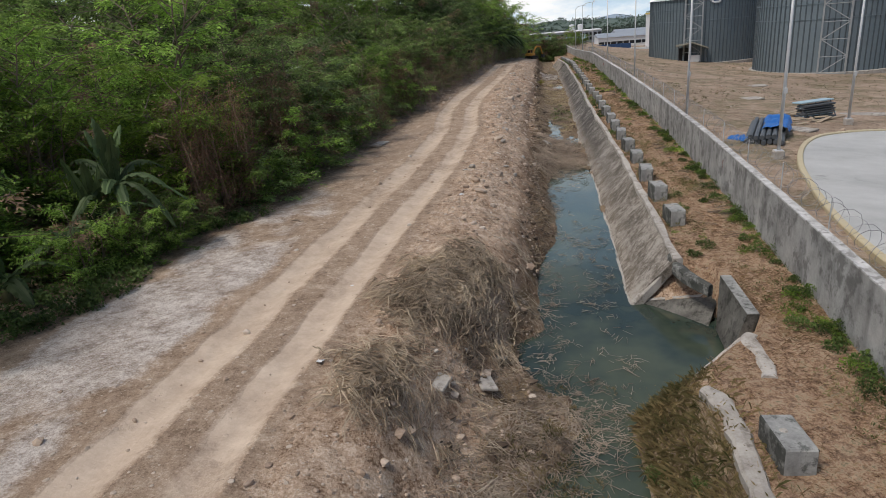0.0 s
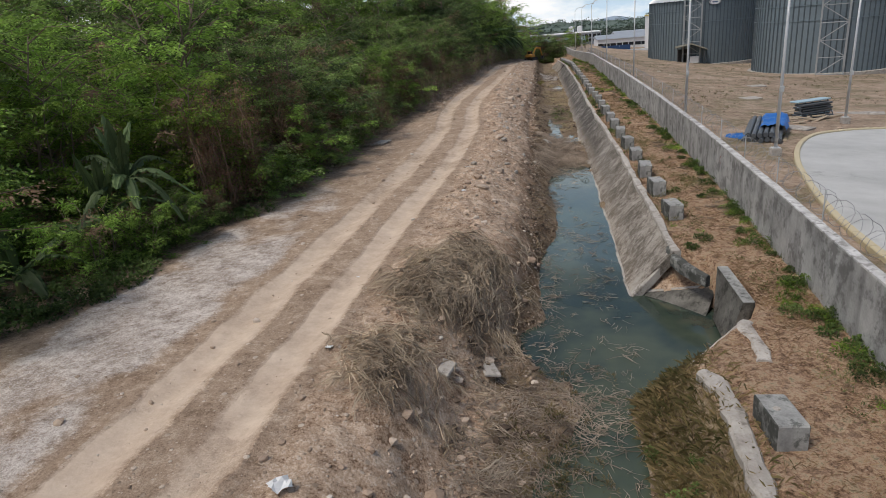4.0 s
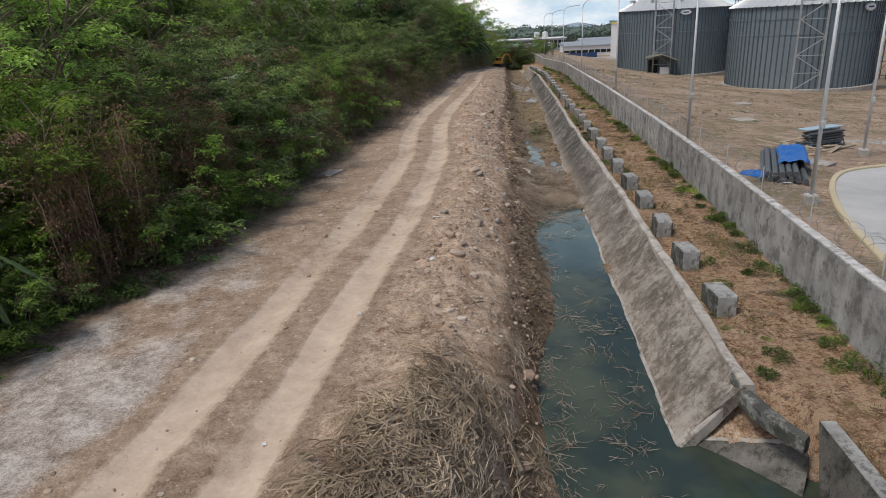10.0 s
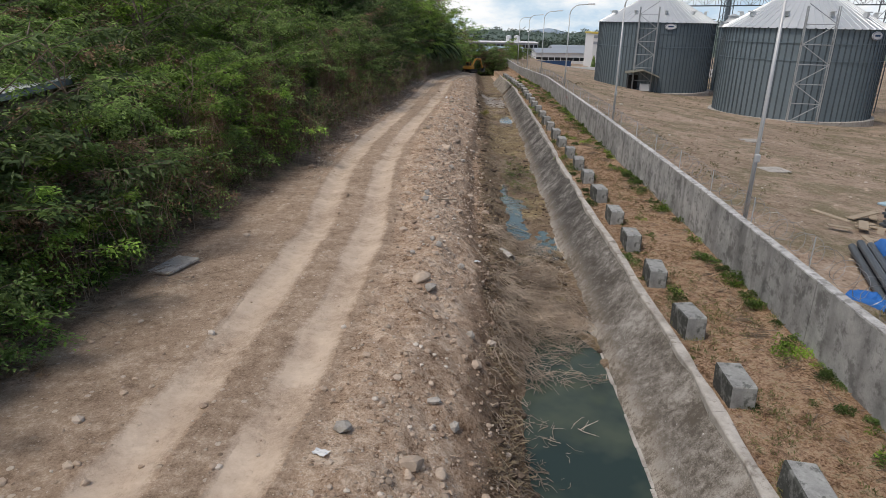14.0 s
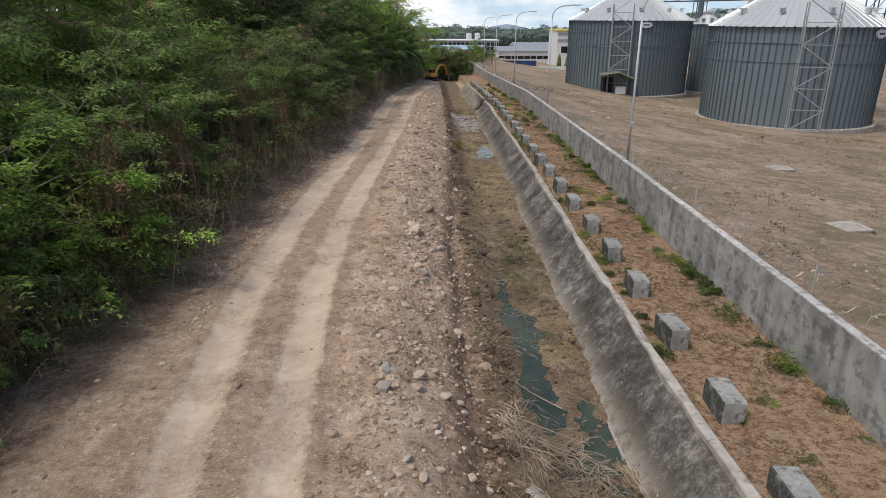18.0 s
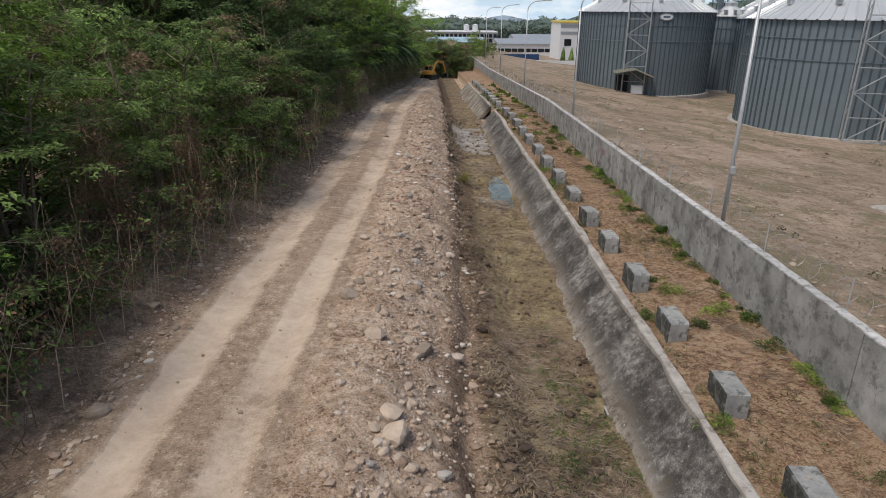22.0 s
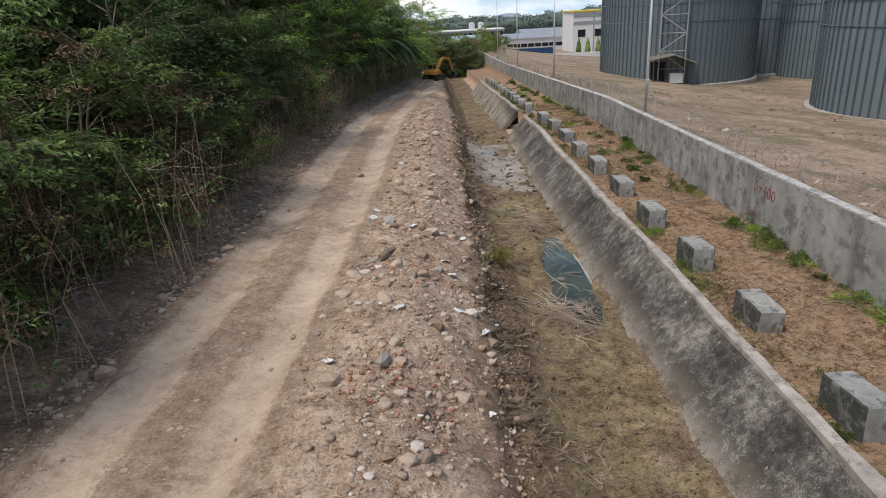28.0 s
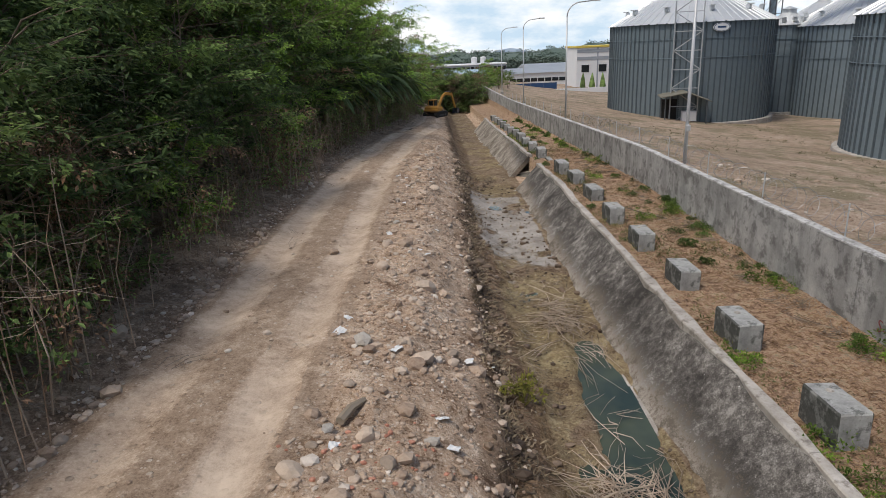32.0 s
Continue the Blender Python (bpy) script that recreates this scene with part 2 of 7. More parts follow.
def ground_material():
    m, nt, p = nodes_of("earth", 0.95, 0, 0.15)
    za = nt.nodes.new("ShaderNodeAttribute")
    za.attribute_name = "zone_a"
    zb = nt.nodes.new("ShaderNodeAttribute")
    zb.attribute_name = "zone_b"
    sa, sb = nt.nodes.new("ShaderNodeSeparateColor"), nt.nodes.new("ShaderNodeSeparateColor")
    nt.links.new(za.outputs["Color"], sa.inputs[0])
    nt.links.new(zb.outputs["Color"], sb.inputs[0])
    mid, fine, grit = n_noise(nt, 1.4, 7, 0.68), n_noise(nt, 6, 7, 0.72), n_noise(nt, 26, 5, 0.75)
    blend = n_math(nt, "ADD", n_math(nt, "MULTIPLY", mid, 0.3), n_math(nt, "ADD", n_math(nt, "MULTIPLY", fine, 0.35), n_math(nt, "MULTIPLY", grit, 0.35)))
    blend = n_math(nt, "ADD", n_math(nt, "MULTIPLY", n_math(nt, "SUBTRACT", blend, 0.5, False), 1.7, False), 0.5)
    soil = n_ramp(nt, blend, [(0.38, (0.190, 0.118, 0.074)), (0.44, (0.400, 0.281, 0.192)), (0.53, (0.530, 0.392, 0.283)), (0.62, (0.700, 0.566, 0.439))])
    speck = n_ramp(nt, grit, [(0.60, (0, 0, 0)), (0.64, (1, 1, 1))])
    pit = n_ramp(nt, n_noise(nt, 11, 6, 0.75), [(0.36, (1, 1, 1)), (0.42, (0, 0, 0))])

    def edged(mask, amount=0.55):
        """A zone whose border is broken up by the noise."""
        k = n_math(nt, "ADD", n_math(nt, "MULTIPLY", mask, 1.0 + amount), n_math(nt, "MULTIPLY", n_math(nt, "SUBTRACT", blend, 1.0, False), amount, False), True)
        return k

    packed = n_ramp(nt, blend, [(0.32, (0.215, 0.154, 0.107)), (0.42, (0.315, 0.228, 0.162)), (0.53, (0.400, 0.297, 0.214)), (0.64, (0.540, 0.426, 0.323))])
    c = n_mix(nt, n_math(nt, "MULTIPLY", speck, 0.6), soil, (0.62, 0.55, 0.47))
    c = n_mix(nt, n_math(nt, "MULTIPLY", pit, 0.6), c, (0.14, 0.09, 0.062))
    zc = nt.nodes.new("ShaderNodeAttribute")
    zc.attribute_name = "zone_c"
    sc = nt.nodes.new("ShaderNodeSeparateColor")
    nt.links.new(zc.outputs["Color"], sc.inputs[0])
    c = n_mix(nt, zc.outputs["Alpha"], c, packed)
    chips, chip_tone = n_cells(nt, 9.0, 0.30)
    crumbs, crumb_tone = n_cells(nt, 24.0, 0.34)
    tone = [(0.0, (0.220, 0.157, 0.113)), (0.5, (0.460, 0.366, 0.281)), (1.0, (0.700, 0.608, 0.512))]
    c = n_mix(nt, n_math(nt, "MULTIPLY", crumbs, 0.75), c, n_ramp(nt, crumb_tone, tone))
    c = n_mix(nt, n_math(nt, "MULTIPLY", chips, 0.8), c, n_ramp(nt, chip_tone, tone))
    dust = n_ramp(nt, n_math(nt, "ADD", n_math(nt, "MULTIPLY", mid, 0.65), n_math(nt, "MULTIPLY", fine, 0.35)), [(0.34, (0.460, 0.356, 0.270)), (0.48, (0.565, 0.448, 0.345)), (0.62, (0.660, 0.540, 0.423))])
    worn = n_ramp(nt, n_math(nt, "ADD", sa.outputs[0], n_math(nt, "MULTIPLY", n_math(nt, "SUBTRACT", blend, 0.5, False), 0.7, False), True), [(0.24, (0, 0, 0)), (0.72, (1, 1, 1))])
    c = n_mix(nt, n_math(nt, "MULTIPLY", worn, 0.9), c, dust)
    ash = n_ramp(nt, blend, [(0.36, (0.34, 0.30, 0.272)), (0.58, (0.80, 0.77, 0.735))])
    c = n_mix(nt, edged(sb.outputs[0], 1.0), c, ash)
    straw = n_ramp(nt, n_math(nt, "ADD", n_math(nt, "MULTIPLY", fine, 0.6), n_math(nt, "MULTIPLY", grit, 0.4)), [(0.40, (0.045, 0.026, 0.016)), (0.455, (0.17, 0.092, 0.052)), (0.50, (0.30, 0.175, 0.10)), (0.55, (0.42, 0.30, 0.185)), (0.60, (0.12, 0.115, 0.045))])
    c = n_mix(nt, edged(sa.outputs[1], 0.7), c, straw)
    mud = n_ramp(nt, blend, [(0.36, (0.030, 0.021, 0.013)), (0.45, (0.085, 0.059, 0.035)), (0.55, (0.160, 0.116, 0.072)), (0.65, (0.330, 0.261, 0.175))])
    olive = n_ramp(nt, n_noise(nt, 0.8, 5, 0.6), [(0.48, (0, 0, 0)), (0.62, (1, 1, 1))])
    mud = n_mix(nt, n_math(nt, "MULTIPLY", olive, 0.4), mud, (0.22, 0.185, 0.075))
    c = n_mix(nt, edged(sa.outputs[2], 0.6), c, mud)
    algae = n_ramp(nt, blend, [(0.38, (0.17, 0.138, 0.058)), (0.5, (0.32, 0.262, 0.108)), (0.60, (0.45, 0.38, 0.185))])
    c = n_mix(nt, n_math(nt, "MULTIPLY", edged(sc.outputs[1], 1.4), 0.85), c, algae)
    damp = n_ramp(nt, blend, [(0.40, (0.04, 0.022, 0.012)), (0.5, (0.125, 0.07, 0.038)), (0.60, (0.27, 0.175, 0.11))])
    c = n_mix(nt, n_math(nt, "MULTIPLY", edged(sc.outputs[0], 0.9), 0.95), c, damp)
    c = n_mix(nt, edged(sc.outputs[2], 0.9), c, litter_of(nt, blend))
    yard = n_ramp(nt, blend, [(0.33, (0.10, 0.076, 0.054)), (0.42, (0.23, 0.17, 0.122)), (0.55, (0.335, 0.255, 0.185)), (0.68, (0.47, 0.385, 0.295))])
    dry = n_ramp(nt, n_noise(nt, 0.22, 9, 0.78), [(0.49, (0, 0, 0)), (0.56, (1, 1, 1))])
    clods, clod_tone = n_cells(nt, 5.0, 0.22)
    yard = n_mix(nt, n_math(nt, "MULTIPLY", n_ramp(nt, n_noise(nt, 0.12, 6, 0.7), [(0.44, (0, 0, 0)), (0.56, (1, 1, 1))]), 0.6), yard, n_ramp(nt, blend, [(0.35, (0.32, 0.21, 0.145)), (0.5, (0.48, 0.362, 0.272)), (0.65, (0.62, 0.50, 0.40))]))
    yard = n_mix(nt, n_math(nt, "MULTIPLY", clods, 0.85), yard, n_ramp(nt, clod_tone, [(0.0, (0.06, 0.045, 0.034)), (0.6, (0.18, 0.14, 0.105)), (1.0, (0.50, 0.45, 0.38))]))
    yard = n_mix(nt, n_math(nt, "MULTIPLY", dry, 0.8), yard, n_ramp(nt, grit, [(0.42, (0.075, 0.075, 0.038)), (0.58, (0.25, 0.225, 0.13))]))
    c = n_mix(nt, edged(sb.outputs[1], 0.3), c, yard)
    litter = litter_of(nt, blend)
    c = n_mix(nt, edged(sb.outputs[2], 0.8), c, litter)
    silted = n_ramp(nt, n_math(nt, "ADD", zb.outputs["Alpha"], n_math(nt, "MULTIPLY", n_math(nt, "SUBTRACT", mid, 0.5, False), 0.9, False), True), [(0.35, (0, 0, 0)), (0.5, (1, 1, 1))])
    c = n_mix(nt, n_math(nt, "MULTIPLY", silted, 0.9), c, n_ramp(nt, n_noise(nt, 1.1, 6, 0.65), [(0.38, (0.25, 0.228, 0.203)), (0.5, (0.35, 0.322, 0.29)), (0.62, (0.43, 0.40, 0.365))]))
    bits, bit_tone = n_cells(nt, 15.0, 0.30)
    low = n_math(nt, "SUBTRACT", n_math(nt, "MAXIMUM", sa.outputs[2], sc.outputs[0]), silted)
    c = n_mix(nt, n_math(nt, "MULTIPLY", n_math(nt, "MULTIPLY", bits, low), 0.8), c, n_ramp(nt, bit_tone, [(0.0, (0.03, 0.022, 0.015)), (0.5, (0.12, 0.088, 0.06)), (0.85, (0.30, 0.235, 0.165)), (1.0, (0.55, 0.50, 0.42))]))
    nt.links.new(c, p.inputs["Base Color"])
    h = n_math(nt, "ADD", n_math(nt, "MULTIPLY", fine, 0.7), n_math(nt, "MULTIPLY", grit, 0.3))
    h = n_math(nt, "ADD", h, n_math(nt, "ADD", n_math(nt, "MULTIPLY", chips, 0.35), n_math(nt, "MULTIPLY", crumbs, 0.2)), False)
    h = n_math(nt, "MULTIPLY", h, n_math(nt, "SUBTRACT", 1.0, n_math(nt, "MULTIPLY", n_math(nt, "MAXIMUM", worn, silted), 0.8)), False)
    n_bump(nt, p, h, 1.0, 0.08)
    return m


def water_material():
    m, nt, p = nodes_of("canal_water", 0.06, 0, 0.5)
    c = n_ramp(nt, n_noise(nt, 0.5, 4), [(0.38, (0.030, 0.047, 0.038)), (0.6, (0.078, 0.094, 0.062))])
    nt.links.new(c, p.inputs["Base Color"])
    r = n_ramp(nt, n_noise(nt, 2.5, 5, 0.7), [(0.45, (0.03, 0.03, 0.03)), (0.75, (0.28, 0.28, 0.28))])
    nt.links.new(r, p.inputs["Roughness"])
    n_bump(nt, p, n_noise(nt, 14, 3), 0.04, 0.01)
    return m


def concrete_material(name, dark, light, streak=0.0, spot=(0.06, 0.058, 0.055), spot_at=0.6, scale=1.2):
    m, nt, p = nodes_of(name, 0.9, 0, 0.2)
    a, f = n_noise(nt, scale, 6, 0.65), n_noise(nt, 30, 4, 0.7)
    c = n_ramp(nt, n_math(nt, "ADD", n_math(nt, "MULTIPLY", a, 0.75), n_math(nt, "MULTIPLY", f, 0.25)), [(0.35, dark), (0.65, light)])
    s = n_ramp(nt, n_noise(nt, scale * 1.6, 9, 0.76), [(spot_at, (0, 0, 0)), (spot_at + 0.09, (1, 1, 1))])
    c = n_mix(nt, n_math(nt, "MULTIPLY", s, 0.75), c, spot)
    if streak:
        tc = nt.nodes.new("ShaderNodeTexCoord")
        mp = nt.nodes.new("ShaderNodeMapping")
        mp.inputs["Scale"].default_value = (0.9, 0.9, 0.12)
        n = nt.nodes.new("ShaderNodeTexNoise")
        n.inputs["Scale"].default_value, n.inputs["Detail"].default_value = 2.4, 6
        nt.links.new(tc.outputs["Object"], mp.inputs[0])
        nt.links.new(mp.outputs[0], n.inputs["Vector"])
        k = n_ramp(nt, n.outputs["Fac"], [(0.5, (0, 0, 0)), (0.7, (1, 1, 1))])
        c = n_mix(nt, n_math(nt, "MULTIPLY", k, streak), c, tuple(0.45 * q for q in dark))
    oi = nt.nodes.new("ShaderNodeObjectInfo")
    hs = nt.nodes.new("ShaderNodeHueSaturation")
    mr = nt.nodes.new("ShaderNodeMapRange")
    mr.inputs["To Min"].default_value, mr.inputs["To Max"].default_value = 0.88, 1.1
    nt.links.new(oi.outputs["Random"], mr.inputs["Value"])
    nt.links.new(mr.outputs[0], hs.inputs["Value"])
    nt.links.new(c, hs.inputs["Color"])
    nt.links.new(hs.outputs[0], p.inputs["Base Color"])
    n_bump(nt, p, f, 0.35, 0.015)
    return m


M_EARTH = ground_material()
M_WATER = water_material()
M_WALL = concrete_material("boundary_concrete", (0.25, 0.25, 0.24), (0.50, 0.495, 0.475), 0.55, (0.14, 0.138, 0.13), 0.5, 1.4)


def lining_material():
    """Weathered canal concrete: nearly black mould above, a washed tan foot with a ragged tide line, scuffs and specks."""
    m, nt, p = nodes_of("canal_concrete", 0.92, 0, 0.2)
    a, b, f = n_noise(nt, 0.9, 8, 0.72), n_noise(nt, 7, 8, 0.75), n_noise(nt, 45, 4, 0.75)
    v = n_math(nt, "ADD", n_math(nt, "MULTIPLY", a, 0.42), n_math(nt, "ADD", n_math(nt, "MULTIPLY", b, 0.33), n_math(nt, "MULTIPLY", f, 0.25)))
    v = n_math(nt, "ADD", n_math(nt, "MULTIPLY", n_math(nt, "SUBTRACT", v, 0.5, False), 2.0, False), 0.5)
    c = n_ramp(nt, v, [(0.36, (0.045, 0.041, 0.037)), (0.48, (0.095, 0.087, 0.078)), (0.56, (0.165, 0.152, 0.137)), (0.66, (0.34, 0.32, 0.29))])
    tc = nt.nodes.new("ShaderNodeTexCoord")
    sp = nt.nodes.new("ShaderNodeSeparateXYZ")
    nt.links.new(tc.outputs["Object"], sp.inputs[0])
    t = n_math(nt, "ADD", sp.outputs["Z"], n_math(nt, "MULTIPLY", v, 1.5), False)
    k = n_ramp(nt, n_math(nt, "ADD", t, 0.0), [(0.0, (1, 1, 1)), (0.16, (0, 0, 0))])
    pale = n_ramp(nt, v, [(0.42, (0.16, 0.135, 0.105)), (0.5, (0.30, 0.26, 0.215)), (0.59, (0.44, 0.395, 0.335))])
    near = n_ramp(nt, n_math(nt, "MULTIPLY", n_math(nt, "ADD", sp.outputs["Y"], n_math(nt, "MULTIPLY", v, 16.0, False), False), 0.01), [(0.40, (1, 1, 1)), (0.56, (0, 0, 0))])
    c = n_mix(nt, n_math(nt, "MULTIPLY", near, 0.6), c, pale)
    c = n_mix(nt, n_math(nt, "MULTIPLY", k, 0.8), c, pale)
    speck = n_ramp(nt, n_noise(nt, 19, 4, 0.7), [(0.66, (0, 0, 0)), (0.685, (1, 1, 1))])
    c = n_mix(nt, n_math(nt, "MULTIPLY", speck, 0.7), c, (0.50, 0.48, 0.44))
    mp = nt.nodes.new("ShaderNodeMapping")
    mp.inputs["Rotation"].default_value = (0.5, 0.3, 0.9)
    mp.inputs["Scale"].default_value = (0.7, 9.0, 9.0)
    nt.links.new(tc.outputs["Object"], mp.inputs[0])
    n = nt.nodes.new("ShaderNodeTexNoise")
    n.inputs["Scale"].default_value, n.inputs["Detail"].default_value = 1.5, 2
    nt.links.new(mp.outputs[0], n.inputs["Vector"])
    scr = n_ramp(nt, n.outputs["Fac"], [(0.745, (0, 0, 0)), (0.755, (1, 1, 1))])
    c = n_mix(nt, n_math(nt, "MULTIPLY", scr, 0.8), c, (0.72, 0.71, 0.68))
    nt.links.new(c, p.inputs["Base Color"])
    n_bump(nt, p, n_math(nt, "ADD", n_math(nt, "MULTIPLY", b, 0.6), n_math(nt, "MULTIPLY", f, 0.4)), 0.6, 0.03)
    return m


M_LINING = lining_material()
M_RIM = concrete_material("rim_concrete", (0.31, 0.28, 0.245), (0.55, 0.515, 0.465), 0.0, (0.17, 0.145, 0.12), 0.53, 2.4)
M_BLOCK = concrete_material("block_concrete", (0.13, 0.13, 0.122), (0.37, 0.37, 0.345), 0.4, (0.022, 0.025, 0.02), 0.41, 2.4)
# lighter copy of M_BLOCK, with sunlight on the block tops in its colour
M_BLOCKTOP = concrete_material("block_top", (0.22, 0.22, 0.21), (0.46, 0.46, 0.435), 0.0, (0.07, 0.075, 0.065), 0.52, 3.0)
M_SLABS = concrete_material("apron_concrete", (0.40, 0.40, 0.385), (0.56, 0.56, 0.54), 0.0, (0.28, 0.275, 0.265), 0.6, 0.35)
M_STONE = simple("grey_stone", (0.280, 0.211, 0.156), (0.605, 0.498, 0.397), 0.9, 0, 2.5, 30, 0.3, vary=0.35)
M_STEEL = simple("galvanised_steel", (0.16, 0.20, 0.225), (0.26, 0.325, 0.36), 0.5, 0.35, 0.6, 30, 0.05, vary=0.12)
M_RIB = simple("steel_rib", (0.075, 0.082, 0.09), (0.13, 0.14, 0.15), 0.55, 0.3, 1.0, 30, 0.05)
M_STIFF = simple("stiffener_steel", (0.09, 0.112, 0.126), (0.155, 0.19, 0.212), 0.5, 0.3, 1.0, 30, 0.05)
M_MAST = simple("mast_steel", (0.34, 0.36, 0.37), (0.48, 0.50, 0.51), 0.5, 0.3, 1.0, 30, 0.05)
M_ROOFSTEEL = simple("roof_steel", (0.55, 0.57, 0.58), (0.68, 0.70, 0.70), 0.45, 0.4, 0.8, 20, 0.05)
M_POLE = simple("painted_pole", (0.50, 0.51, 0.52), (0.64, 0.65, 0.65), 0.5, 0.3, 1.5, 40, 0.05)
M_WIRE = simple("razor_wire", (0.30, 0.30, 0.30), (0.45, 0.45, 0.45), 0.5, 0.7)
M_VINE = leaf_material("dead_vine", (0.12, 0.08, 0.055), (0.46, 0.335, 0.235), 0.0)
M_BARK = simple("bark", (0.12, 0.09, 0.07), (0.28, 0.22, 0.17), 0.95, 0, 5, 40, 0.4)
M_TWIG = leaf_material("dry_twig", (0.10, 0.072, 0.05), (0.56, 0.475, 0.365), 0.0)
M_REED = leaf_material("cut_reed", (0.16, 0.116, 0.078), (0.68, 0.55, 0.395), 0.0)
M_STALK = leaf_material("dead_stalk", (0.14, 0.105, 0.077), (0.52, 0.425, 0.33), 0.0)
M_LEAF = leaf_material("tree_leaves", (0.03, 0.06, 0.018), (0.385, 0.59, 0.115), 0.45)
M_LEAFB = leaf_material("bright_leaves", (0.045, 0.09, 0.018), (0.38, 0.56, 0.09), 0.45)
M_LEAFD = leaf_material("dark_leaves", (0.036, 0.058, 0.027), (0.37, 0.52, 0.16), 0.45)
# darkened copy of the tree leaves: shade of the far wood in the colour
M_LEAFSHADE = leaf_material("shaded_leaves", (0.018, 0.032, 0.017), (0.18, 0.27, 0.09), 0.4)
M_BROAD = leaf_material("broad_leaves", (0.04, 0.062, 0.028), (0.21, 0.30, 0.11), 0.35)
M_DRYLEAF = leaf_material("dry_leaves", (0.12, 0.075, 0.045), (0.34, 0.23, 0.14), 0.15)
M_STRAW = leaf_material("straw", (0.16, 0.095, 0.05), (0.66, 0.46, 0.27), 0.3)
M_WEED = leaf_material("weed_leaves", (0.035, 0.06, 0.016), (0.17, 0.245, 0.065))
M_RUST = leaf_material("rust_brown_creeper", (0.085, 0.05, 0.03), (0.36, 0.215, 0.13), 0.2)
M_BLUE = simple("blue_tarpaulin", (0.015, 0.09, 0.32), (0.04, 0.19, 0.55), 0.55, 0, 4, 30, 0.1)
M_YELLOW = simple("machine_yellow", (0.36, 0.175, 0.03), (0.55, 0.29, 0.055), 0.5, 0, 2, 30, 0.05)
M_BLACK = simple("black_rubber", (0.015, 0.015, 0.016), (0.045, 0.043, 0.04), 0.8, 0, 4, 30, 0.1)
M_GLASS = simple("dark_glass", (0.01, 0.012, 0.015), (0.03, 0.035, 0.04), 0.1, 0, 1, 5, 0, 0.5)
M_WHITE = simple("white_paint", (0.66, 0.67, 0.68), (0.80, 0.80, 0.80), 0.6, 0, 0.5, 12, 0.05)
M_KERB = simple("yellow_kerb_paint", (0.46, 0.38, 0.22), (0.62, 0.55, 0.40), 0.8, 0, 1.2, 30, 0.1)
# distance haze is in these two colours, paler and bluer than near woods
M_HILL = leaf_material("hazy_hill_woods", (0.055, 0.082, 0.068), (0.115, 0.15, 0.112), 0.0)
M_MOUNT = simple("hazy_mountain", (0.34, 0.43, 0.54), (0.38, 0.47, 0.58), 1.0, 0, 0.01, 0.1, 0)
M_GREYROOF = simple("sheet_roof", (0.25, 0.28, 0.31), (0.40, 0.43, 0.47), 0.6, 0.1, 0.3, 10, 0.05)
M_BLUEPAINT = simple("blue_paint", (0.018, 0.05, 0.13), (0.04, 0.09, 0.2), 0.6, 0, 0.5, 10, 0)
M_RED = simple("red_paint", (0.17, 0.03, 0.028), (0.30, 0.07, 0.06), 0.7, 0, 2, 20, 0)
M_PVC = simple("dark_pipe", (0.05, 0.055, 0.06), (0.13, 0.14, 0.15), 0.5, 0, 3, 20, 0.1)
M_TIMBER = simple("weathered_plank", (0.30, 0.23, 0.16), (0.48, 0.40, 0.30), 0.9, 0, 3, 40, 0.2)
M_PLASTIC = simple("white_plastic_scrap", (0.6, 0.6, 0.6), (0.82, 0.82, 0.8), 0.5, 0, 3, 30, 0.1)


# ---- the lie of the land ----
def edge_of_woods(y):
    return np.interp(y, [-50, 10, 18, 21, 23.7, 26.5, 28.5, 30, 36, 40, 52, 62, 72, 90, 100, 104, 109, 118, 140], [-10.6, -10.6, -10.2, -9.7, -9.3, -9.0, -8.4, -7.9, -7.8, -7.4, -7.0, -6.2, -5.6, -4.9, -4.5, -3.7, -2.7, -2.2, -2.6])


def road_x(y):
    return np.interp(y, [-50, 17, 22.5, 28, 34, 40, 44, 47, 50, 54, 58, 64, 70, 76, 82, 90, 100, 107, 115], [-4.2, -4.2, -4.0, -3.75, -3.4, -3.3, -3.45, -3.8, -4.02, -4.05, -3.98, -3.7, -3.38, -3.12, -3.05, -2.8, -2.2, -1.4, -0.8])


def yard_z(x, y):
    across = 28 * np.tanh((np.asarray(x, float) - 8) / 28)
    return -0.2 - 0.075 * across - 0.012 * (y - 40) - 0.0015 * np.clip(across, 0, 60) * np.clip(np.asarray(y, float) - 40, -30, 85)


def pools(y, x):
    """Depth of the hollows in the canal bed that hold water."""
    d = 0.0
    for yc, hl, xc, hw, dep in ((24.0, 11.0, 1.95, 1.3, 0.30), (36.0, 4.2, 1.95, 1.2, 0.28), (50.0, 2.4, 1.4, 0.9, 0.105), (57.0, 1.8, 1.0, 0.5, 0.10), (53.6, 2.4, 1.2, 0.5, 0.10),
                                (73.2, 3.0, 2.5, 0.46, 0.2), (86.2, 1.6, 0.95, 0.35, 0.07), (97.0, 4.0, 1.6, 0.8, 0.12)):
        d = d + dep * np.clip(1.25 - ((y - yc) / hl) ** 2 - ((x - xc) / hw) ** 2, 0, 1)
    return d


WATER_Z = -0.93


